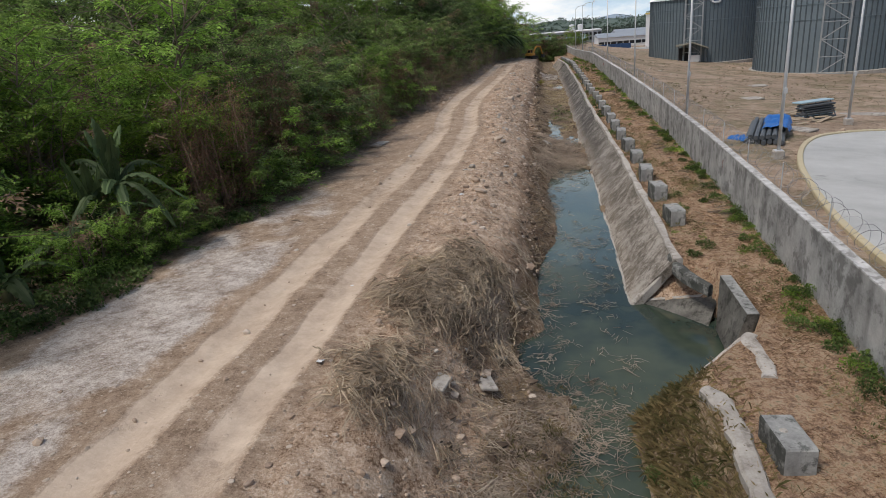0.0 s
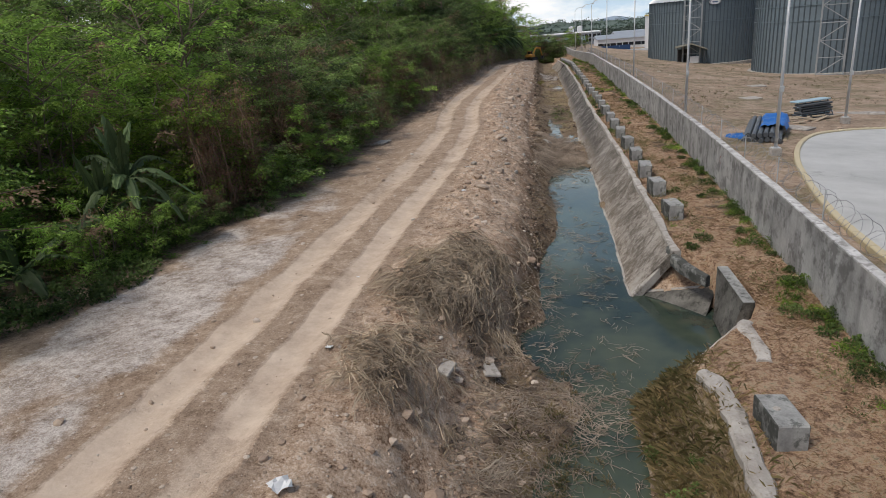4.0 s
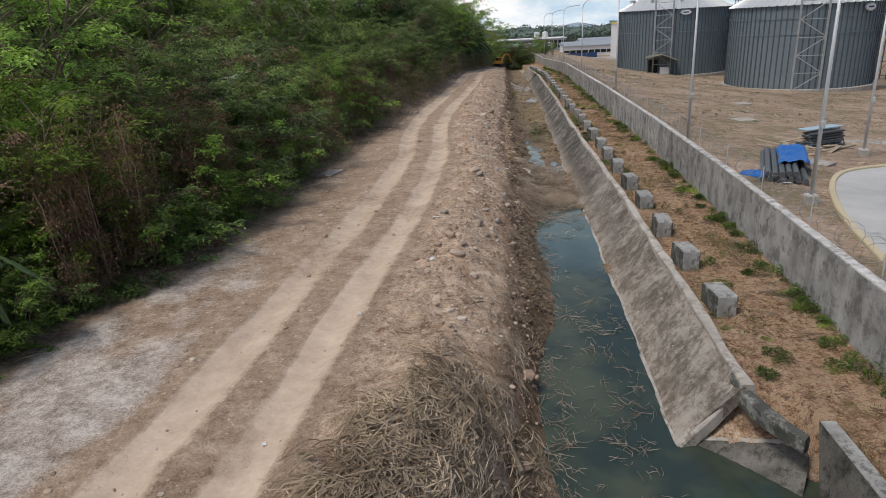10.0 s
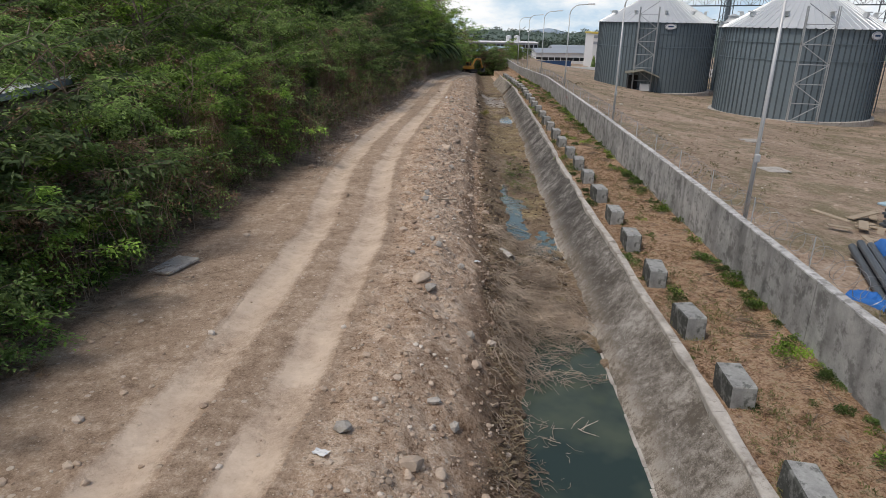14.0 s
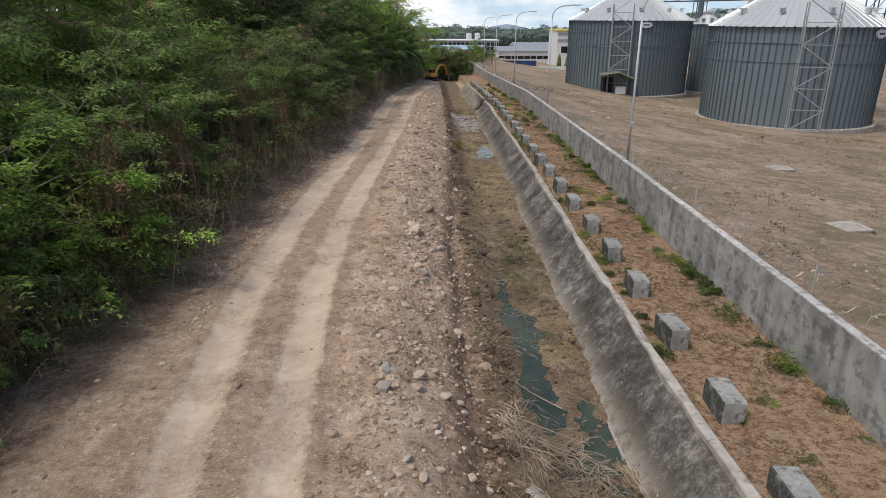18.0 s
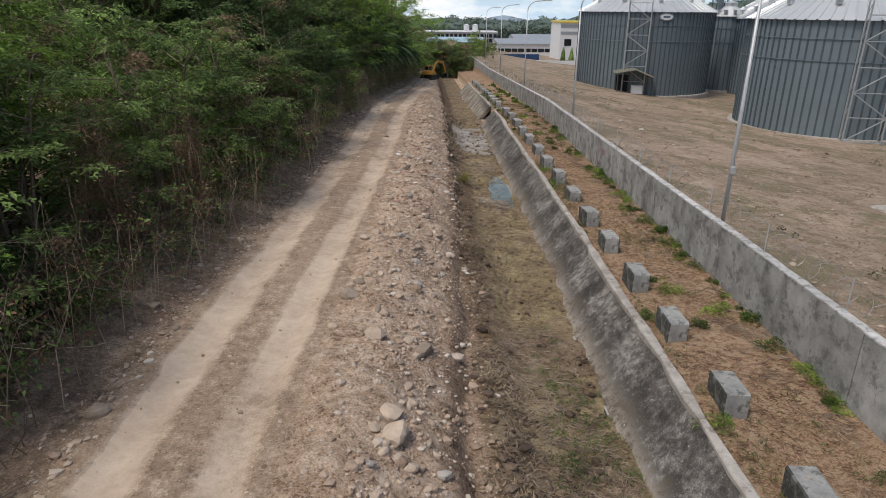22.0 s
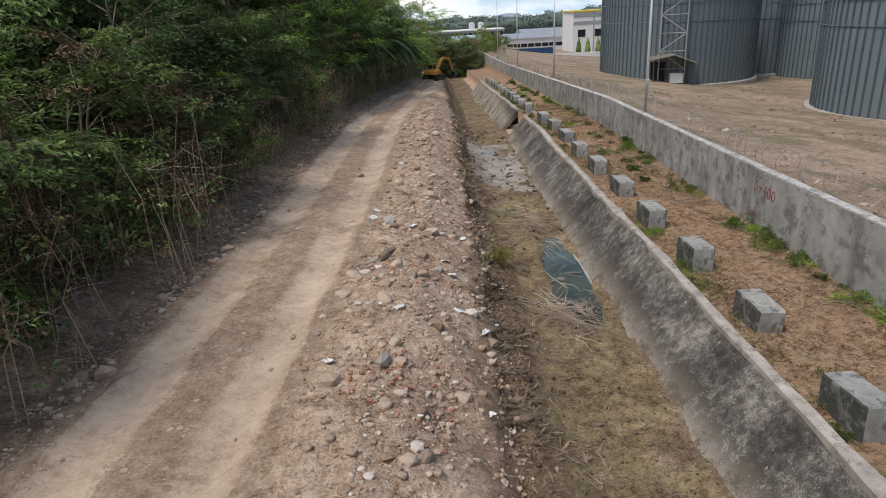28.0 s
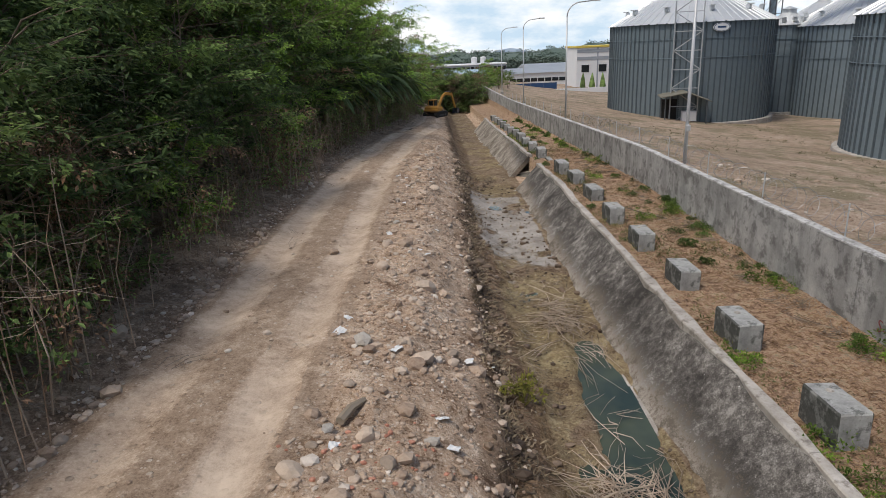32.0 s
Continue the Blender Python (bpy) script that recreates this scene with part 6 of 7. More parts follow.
def build_weeds():
    rnd = random.Random(31)
    protos = []
    for s_, (mat, r) in enumerate(((M_WEED, 0.22), (M_LEAFB, 0.26), (M_WEED, 0.16))):
        g = Geo()
        cl = [(Vector((rnd.uniform(-r, r), rnd.uniform(-r, r), rnd.uniform(0.03, r * 0.8))), r * 0.45) for _ in range(9)]
        leaf_cloud(g, rnd, cl, 420, 0.024, 0, 0.0, 1.9)
        o = g.ob("weed_clump", mat)
        o.matrix_basis = pose(6.3, (30.3, 41.1, 52.0)[s_], 0.05)
        tagged(o, "small green weed clump in dry grass", "weed", "weed clumps", "stuff")
        protos.append(o)
    for _ in range(430):
        y = rnd.uniform(14, 118)
        u = rnd.random()
        x = wall_x(y) - 0.16 - abs(rnd.gauss(0, 0.2)) if u < 0.62 else 4.52 + rnd.choice((-0.3, 0.32)) + rnd.gauss(0, 0.06) if u < 0.8 else rnd.uniform(4.2, 6.2)
        if noise.noise((y * 0.13, 3.3, 1.0)) < rnd.uniform(-0.8, 0.0):
            continue
        if y < 25 and x < 5.2:
            continue
        sc = rnd.uniform(0.35, 1.15)
        copy_thing(protos[rnd.randrange(3)], pose(x, y, land_z(x, y) - 0.02, 0, 0, rnd.uniform(0, 360)) @ Matrix.Diagonal((sc, sc, sc, 1)))
    g = Geo()
    cl = []
    for _ in range(150):
        y, x = rnd.gauss(56, 1.9), min(2.85, rnd.gauss(2.2, 0.4))
        cl.append((Vector((x, y, max(land_z(x, y), WATER_Z) + 0.03)), rnd.uniform(0.05, 0.16)))
    leaf_cloud(g, rnd, cl, 4200, 0.022, 0, 0.0, 1.5)
    tagged(g.ob("bed_weeds", M_WEED), "low green weeds among dead reeds in the canal bed", "weeds", kind="stuff")
    g = Geo()
    cl = []
    for _ in range(130):
        y, x = 15.5 + abs(rnd.gauss(0, 2.6)), rnd.gauss(0.95, 0.35)
        cl.append((Vector((x, y, max(land_z(x, y), WATER_Z) + 0.04)), rnd.uniform(0.05, 0.18)))
    leaf_cloud(g, rnd, cl, 3600, 0.022, 0, -0.3, 3.0)
    tagged(g.ob("shore_weeds", M_BANKGRASS), "thin green and brown weeds growing in the shallow canal edge", "weeds", kind="stuff")
    for _ in range(9):
        y, x = rnd.uniform(14, 21.5), rnd.uniform(2.4, 3.2)
        sc = rnd.uniform(0.6, 1.5)
        copy_thing(protos[rnd.choice((0, 2))], pose(x, y, land_z(x, y) - 0.02, 0, 0, rnd.uniform(0, 360)) @ Matrix.Diagonal((sc, sc, sc, 1)))
    g = Geo()
    cl = [(Vector((rnd.uniform(-0.25, 0.25), rnd.uniform(-0.25, 0.25), rnd.uniform(0.1, 0.45))), 0.12) for _ in range(8)]
    leaf_cloud(g, rnd, cl, 260, 0.035)
    for _ in range(14):
        g.tube([(0, 0, -0.05), (rnd.uniform(-0.3, 0.3), rnd.uniform(-0.3, 0.3), rnd.uniform(0.3, 0.6))], 0.005, 3, False)
    o = g.ob("yellow_shrub", M_YLEAF)
    o.matrix_basis = pose(0.95, 72.9, land_z(0.95, 72.9))
    tagged(o, "small yellow-green shrub in the muddy canal bed", "shrub")


M_YLEAF = leaf_material("yellow_leaves", (0.16, 0.16, 0.03), (0.34, 0.32, 0.06))
build_weeds()


def stone_geo(rnd, r, g=None, at=(0, 0, 0), sub=1):
    """An uneven stone: a shifted, flattened ball of few faces."""
    bm = bmesh.new()
    bmesh.ops.create_icosphere(bm, subdivisions=sub, radius=1.0)
    sx, sy, sz = rnd.uniform(0.8, 1.3), rnd.uniform(0.65, 1.05), rnd.uniform(0.5, 0.85)
    cuts = [(Vector((rnd.gauss(0, 1), rnd.gauss(0, 1), rnd.gauss(0, 1))).normalized(), rnd.uniform(0.56, 0.88)) for _ in range(6)]
    vs = []
    for v in bm.verts:
        p = v.co * rnd.uniform(0.93, 1.07)
        for n, d in cuts:
            e = p.dot(n)
            if e > d:
                p = p - n * (e - d)
        vs.append((p.x * sx * r + at[0], p.y * sy * r + at[1], p.z * sz * r + at[2]))
    fs = [tuple(v.index for v in f.verts) for f in bm.faces]
    bm.free()
    g = g or Geo()
    return g.add(vs, fs)


def build_stones():
    rnd = random.Random(51)
    big = [stone_geo(rnd, 1.0, sub=2).mesh("stone", M_STONE) for _ in range(8)]

    def place():
        while True:
            y = rnd.uniform(12, 97)
            u = rnd.random()
            if u < 0.72:
                x = rnd.gauss(-0.9, 0.75)
                if not float(road_x(y)) + 1.25 < x < 0.75:
                    continue
                if y < 45 and rnd.random() < (0.55 if y > 27 else 0.75):
                    continue
            elif u < 0.78:
                x = rnd.gauss(0.45, 0.2)
            else:
                x = float(road_x(y)) - 1.35 - abs(rnd.gauss(0, 0.4))
                if y < 48 and rnd.random() < 0.94 or y > 60 and rnd.random() < 0.1:
                    continue
                if x < float(edge_of_woods(y)):
                    continue
            return x, y

    nests = [(rnd.gauss(-0.95, 0.35), q) for q in (33, 38, 41, 46.5, 48.5, 53, 55, 57.5, 60, 63, 66, 69.5, 73, 77)]
    for k in range(298):
        x, y = place()
        if k % 2:
            cx, cy = nests[(k // 2) % 14]
            x, y = rnd.gauss(cx, 0.3), rnd.gauss(cy, 0.5)
        r = min(0.24, 0.045 + rnd.expovariate(1 / 0.042))
        o = new("stone", big[k % 8])
        o.matrix_basis = pose(x, y, land_z(x, y) + r * 0.12, rnd.uniform(-20, 20), rnd.uniform(-20, 20), rnd.uniform(0, 360)) @ Matrix.Diagonal((r, r, r, 1))
        tagged(o, "rounded grey-tan stone lying on the spoil bank", "stone", "stones on the bank")
    small = [stone_geo(rnd, 1.0) for _ in range(10)]
    vs, fs = [], []
    for k in range(25000):
        x, y = place()
        if rnd.random() < 0.07:
            x, y = rnd.uniform(float(edge_of_woods(y)) + 0.3, 0.6), rnd.uniform(13, 95)
        r = 0.009 + rnd.expovariate(1 / 0.012) if k % 6 else 0.022 + rnd.expovariate(1 / 0.026)
        s_ = small[k % 10]
        n = len(vs)
        z = land_z(x, y) + r * 0.18
        c_, d_ = math.cos(k), math.sin(k)
        vs += [(x + r * (p[0] * c_ - p[1] * d_), y + r * (p[0] * d_ + p[1] * c_), z + r * p[2]) for p in s_.v]
        fs += [tuple(n + i for i in f) for f in s_.f]
    g = Geo()
    g.add(vs, fs)
    tagged(g.ob("gravel", M_GRAVEL), "loose gravel and small rubble on the spoil bank", "gravel", kind="stuff")
    # clods and rubble in the yard
    vs, fs = [], []
    for k in range(6000):
        y = rnd.uniform(26, 100)
        x = 7.1 + 22 * rnd.random() ** 1.7
        r = 0.015 + rnd.expovariate(1 / 0.022)
        s_ = small[k % 10]
        n = len(vs)
        z = float(yard_z(x, y)) + r * 0.2
        vs += [(x + r * p[0], y + r * p[1], z + r * p[2]) for p in s_.v]
        fs += [tuple(n + i for i in f) for f in s_.f]
    g = Geo()
    g.add(vs, fs)
    tagged(g.ob("yard_rubble", M_GRAVEL), "scattered small clods and stones on bare yard soil", "gravel", kind="stuff")


def gravel_material():
    m, nt, p = nodes_of("rubble", 0.95, 0, 0.2)
    g = nt.nodes.new("ShaderNodeNewGeometry")
    c = n_ramp(nt, g.outputs["Random Per Island"], [(0.0, (0.270, 0.180, 0.122)), (0.35, (0.430, 0.314, 0.227)), (0.7, (0.550, 0.427, 0.326)), (0.92, (0.600, 0.504, 0.417)), (1.0, (0.800, 0.731, 0.652))])
    f = n_noise(nt, 25, 3)
    c = n_mix(nt, 0.3, c, n_ramp(nt, f, [(0.3, (0.2, 0.15, 0.11)), (0.7, (0.5, 0.44, 0.37))]))
    nt.links.new(c, p.inputs["Base Color"])
    return m


M_GRAVEL = gravel_material()
build_stones()


def stalk_heap(name, label, n, spots, mat, seed, length=(0.4, 1.3), r=0.006, lift=0.12, cat="brush heap", cap=None, bundle=1, bend=0.05, jitter=0.3):
    """Many dry stalks lying about in loose bundles; spots: x, y, spread x, spread y, share."""
    rnd = random.Random(seed)
    g = Geo()
    tot = sum(q[4] for q in spots)
    for x0, y0, sx, sy, share in spots:
        for _ in range(int(n * share / tot / bundle)):
            bx, by, ba, bl = rnd.gauss(x0, sx), rnd.gauss(y0, sy), rnd.uniform(0, 6.28), rnd.uniform(*length)
            bu = rnd.uniform(0.0, lift)
            for _ in range(rnd.randint(1, 2 * bundle - 1)):
                x, y = bx + rnd.gauss(0, 0.07 if bundle > 1 else 0), by + rnd.gauss(0, 0.07 if bundle > 1 else 0)
                if cap and not cap[0] < x < cap[1]:
                    continue
                a, L = ba + rnd.gauss(0, jitter), bl * rnd.uniform(0.6, 1.2)
                z = land_z(x, y)
                x2, y2 = x + L * math.cos(a), y + L * math.sin(a)
                z2 = land_z(x2, y2)
                if cap:
                    z, z2 = max(z, WATER_Z), max(z2, WATER_Z)
                    if not cap[0] - 0.1 < x2 < cap[1] + 0.1:
                        continue
                if abs(z - z2) > (0.24 if lift > 0.28 else 0.45):
                    continue
                u, w = bu + rnd.uniform(0.0, 0.05), rnd.uniform(0.0, lift) * 0.6
                rr = r * rnd.uniform(0.6, 1.5)
                g.tube([(x, y, z + u), ((x + x2) / 2 + rnd.uniform(-bend, bend) * L, (y + y2) / 2 + rnd.uniform(-bend, bend) * L, (z + z2) / 2 + (u + w) * 0.5 + rnd.uniform(0.0, 0.1) * L * (lift > 0.08)), (x2, y2, z2 + w)], [rr, rr * 0.85, rr * 0.5], 3, False)
    return tagged(g.ob(name, mat), label, cat, kind="stuff")


stalk_heap("brush_heap", "large heap of dry grey-brown cut brush and reeds on the bank", 9000, [(-1.35, 22.2, 0.4, 0.4, 1.0), (-0.7, 22.5, 0.35, 0.4, 0.8), (-1.0, 23.5, 0.45, 0.45, 0.8), (-0.65, 24.6, 0.35, 0.5, 0.6), (-1.65, 23.2, 0.3, 0.5, 0.3), (-1.95, 19.9, 0.3, 0.4, 0.32), (-1.6, 19.2, 0.3, 0.3, 0.26), (-1.3, 20.6, 0.35, 0.4, 0.12), (-0.4, 23.6, 0.22, 0.6, 0.3)], M_REED, 61, (0.18, 0.65), 0.0078, 0.3, bundle=8, bend=0.25, jitter=0.9)
stalk_heap("bank_litter", "dead stalks and cut reeds strewn down the canal bank", 500, [(-0.1, 24.0, 0.3, 1.3, 0.6), (0.1, 19.5, 0.35, 1.4, 0.25), (0.0, 16.5, 0.3, 1.3, 0.15), (0.2, 27.5, 0.2, 1.4, 0.4), (-1.1, 20.4, 0.4, 0.7, 0.15)], M_TWIG, 65, (0.1, 0.6), 0.006, 0.1, "plant litter", None, 4, 0.15, 0.6)
stalk_heap("reed_litter", "broken dry reeds and sticks scattered in the canal bed", 10500,
           [(0.35, 20.3, 0.5, 1.2, 2.8), (1.1, 20.4, 0.4, 0.8, 1.8), (0.1, 16.8, 0.5, 1.4, 2.2), (1.1, 17.5, 0.5, 1.6, 0.5), (0.0, 18.5, 0.25, 0.6, 1.2), (0.9, 25.5, 0.25, 2.0, 0.6), (2.0, 29.5, 0.5, 1.2, 0.3), (1.9, 41.0, 0.6, 1.2, 2.4), (0.9, 34.0, 0.35, 1.8, 1.3), (1.4, 45.0, 0.5, 1.3, 0.6), (1.5, 51.0, 0.5, 1.0, 0.4),
            (2.0, 55.3, 0.5, 1.6, 2.6), (1.5, 58.5, 0.5, 1.2, 0.9), (1.6, 63.0, 0.6, 2.0, 0.5), (1.7, 67.5, 0.5, 1.6, 0.3), (1.3, 80.0, 0.5, 2.5, 0.35), (1.8, 21.5, 0.5, 1.0, 0.3), (2.2, 26.5, 0.4, 1.2, 0.3), (2.3, 18.5, 0.4, 1.5, 0.4), (1.2, 95.0, 0.6, 2.0, 0.3)], M_STALK, 62, (0.06, 0.36), 0.0055, 0.05, "plant litter", (-0.75, 2.85), 3, 0.2, 1.3)
stalk_heap("reed_tangle", "dark tangle of dead reeds and sticks choking the canal bed", 3600, [(1.6, 41.6, 0.45, 1.5, 1.0), (2.4, 40.9, 0.3, 0.7, 0.6), (1.0, 39.2, 0.25, 1.0, 0.4), (2.0, 44.6, 0.5, 0.9, 0.35)], M_STALK, 68, (0.15, 0.6), 0.0062, 0.26, "plant litter", (0.5, 3.0), 6, 0.2, 0.9)
stalk_heap("stick_pile", "pile of long bare sticks lying across a canal pool", 700,
           [(2.2, 70.9, 0.4, 0.5, 1.0), (2.3, 76.6, 0.25, 0.9, 0.8), (1.1, 46.4, 0.2, 0.5, 0.5), (2.45, 73.3, 0.2, 1.2, 0.12)], M_STALK, 66, (0.3, 1.2), 0.006, 0.12, "stick pile", (0.6, 2.85), 4, 0.14, 0.6)


def build_bed_debris():
    """Crumbs, clods and rotted leaves over the drained canal bed and the foot of the bank."""
    rnd = random.Random(67)
    vs, fs, cv, cf = [], [], [], []
    base = [stone_geo(rnd, 1.0) for _ in range(6)]
    for k in range(60000):
        y = 27 + 67 * rnd.random()
        x = rnd.uniform(0.3, 2.95) if rnd.random() < 0.6 else 0.75 + rnd.gauss(0, 0.22)
        if k % 9 == 0:
            x, y = rnd.uniform(-0.8, 1.4), rnd.uniform(14, 25)
        z = land_z(x, y)
        if z < WATER_Z - 0.01 - 0.045 * max(0, y - 86) or noise.noise((x * 1.3, y * 0.9, 8.1)) < rnd.uniform(-0.7, 0.3) or (60 < y < 90.5 and x > 0.9 and rnd.random() < 0.6):
            continue
        if k % 5:
            a, L, t, w = rnd.uniform(0, 6.28), rnd.uniform(0.05, 0.22), rnd.uniform(0.0, 0.5), rnd.uniform(0.004, 0.018)
            d = Vector((math.cos(a) * math.cos(t), math.sin(a) * math.cos(t), math.sin(t))) * L
            s_ = Vector((-math.sin(a), math.cos(a), rnd.uniform(-0.4, 0.4))) * w
            n, p = len(vs), Vector((x, y, z + 0.004))
            vs += [p, p + d * 0.5 + s_, p + d, p + d * 0.5 - s_]
            fs += [(n, n + 1, n + 2), (n, n + 2, n + 3)]
        else:
            r = 0.014 + rnd.expovariate(1 / 0.022)
            q, n = base[k % 6], len(cv)
            cv += [(x + r * p[0], y + r * p[1], z + r * 0.2 + r * p[2]) for p in q.v]
            cf += [tuple(n + i for i in f) for f in q.f]
    tagged(Geo().add(vs, fs).ob("bed_litter", M_BEDLITTER), "rotted leaves and reed scraps on the canal bed", "plant litter", kind="stuff")
    tagged(Geo().add(cv, cf).ob("bed_clods", M_CLOD), "damp dark clods at the foot of the bank", "clods", kind="stuff")


M_BEDLITTER = leaf_material("bed_litter", (0.028, 0.018, 0.011), (0.42, 0.33, 0.21), 0.0)
M_CLOD = leaf_material("damp_clods", (0.04, 0.026, 0.017), (0.26, 0.19, 0.135), 0.0)
build_bed_debris()
stalk_heap("roadside_twigs", "dry twigs and dead stalks along the wood's edge", 1800,
           [(float(edge_of_woods(q)) + 0.4, q, 0.45, 1.6, 0.5 + (0.9 if 36 < q < 42 else 0)) for q in range(28, 112, 3)], M_STALK, 63, (0.15, 0.8), 0.0045, 0.14, "plant litter", None, 4, 0.1)
stalk_heap("strip_straw", "dead straw and twigs along the foot of the wall", 2600, [(wall_x(q) - 0.55, q, 0.3, 1.5, 1.0) for q in range(28, 96, 3)], M_STALK, 64, (0.12, 0.5), 0.005, 0.05, "plant litter", None, 6, 0.1)


# ---- excavator ----
def build_excavator(m):
    e = thing("excavator", "yellow tracked excavator with its arm reaching into the canal", "excavator", m)
    for sx in (-1, 1):
        t = Geo()
        prof = []
        for k in range(22):
            a = 2 * math.pi * k / 22
            prof.append(((1.35 if math.cos(a) > 0 else -1.35) + 0.42 * math.cos(a), 0.44 + 0.42 * math.sin(a)))
        n = len(prof)
        vs = [(sx * 1.05 + s_ * 0.26, p[0], p[1]) for s_ in (-1, 1) for p in prof]
        t.add(vs, [(i, (i + 1) % n, n + (i + 1) % n, n + i) for i in range(n)] + [tuple(range(n))[::-1], tuple(range(n, 2 * n))])
        tr = t.ob("track", M_BLACK, e, "muddy steel track")
        for k in range(4):
            Geo().tube([(sx * 1.33, -0.9 + 0.6 * k, 0.36), (sx * 1.36, -0.9 + 0.6 * k, 0.36)], 0.16, 10).ob("roller", M_RIB, tr)
    Geo().box((0, 0, 0.78), (1.5, 1.8, 0.3), 0.05).ob("undercarriage", M_BLACK, e)
    Geo().box((0.1, -0.75, 1.3), (2.5, 1.7, 0.75), 0.12).box((0.1, -0.75, 1.72), (2.3, 1.3, 0.16), 0.06).ob("engine_cover", M_YELLOW, e)
    Geo().box((0.1, -1.55, 1.15), (2.52, 0.28, 0.5), 0.12).ob("counterweight", M_YELLOW, e)
    Geo().box((0.1, -0.8, 0.99), (2.54, 1.9, 0.12), 0.03).ob("deck", M_BLACK, e, "dark deck stripe")
    c = Geo().box((-0.72, 0.55, 2.62), (0.98, 1.35, 0.1), 0.04).box((-0.72, 0.55, 1.2), (0.98, 1.35, 0.4), 0.04)
    for x in (-1.16, -0.28):
        for y in (-0.07, 1.17):
            c.box((x, y, 1.95), (0.08, 0.08, 1.35), 0.01)
    cab = c.ob("cab", M_YELLOW, e)
    Geo().box((-0.72, 0.55, 1.95), (0.86, 1.2, 1.25), 0.02).ob("cab_glass", M_GLASS, cab, "dark cab windows")
    boom = [(0.25, 0.6, 1.5), (0.35, 1.9, 3.1), (0.5, 2.6, 3.45), (0.75, 4.2, 3.2)]
    g = Geo()
    for a, b in zip(boom, boom[1:]):
        d = Vector(b) - Vector(a)
        g.box(tuple((Vector(a) + Vector(b)) / 2), (0.32, d.length + 0.2, 0.42), 0.05, d.to_track_quat("Y", "Z").to_matrix())
    g.ob("boom", M_YELLOW, e)
    a, b = Vector((0.75, 4.0, 3.45)), Vector((1.0, 4.9, 1.0))
    d = b - a
    Geo().box(tuple((a + b) / 2), (0.26, d.length, 0.34), 0.04, d.to_track_quat("Y", "Z").to_matrix()).ob("stick", M_YELLOW, e)
    for p, q in (((0.3, 1.0, 1.6), (0.4, 2.2, 2.9)), ((0.5, 2.4, 3.75), (0.72, 3.9, 3.7))):
        Geo().tube([p, q], 0.06, 8).ob("ram", M_RIB, e)
    k = Geo()
    prof = [(-0.1, 0.35), (0.45, 0.3), (0.6, -0.15), (0.35, -0.55), (-0.25, -0.5)]
    vs = [(0.55 + 0.9 * s_, 4.9 + y, 0.6 + z) for s_ in (0, 1) for y, z in prof]
    k.add(vs, [(i, i + 1, 5 + i + 1, 5 + i) for i in range(4)] + [(0, 1, 2, 3, 4), (9, 8, 7, 6, 5)])
    k.ob("bucket", M_RIB, e, "dull steel bucket")


build_excavator(pose(-0.4, 121.5, land_z(-0.4, 121.5) + 0.02, 0, 0, -30) @ Matrix.Diagonal((0.55, 0.55, 0.55, 1)))


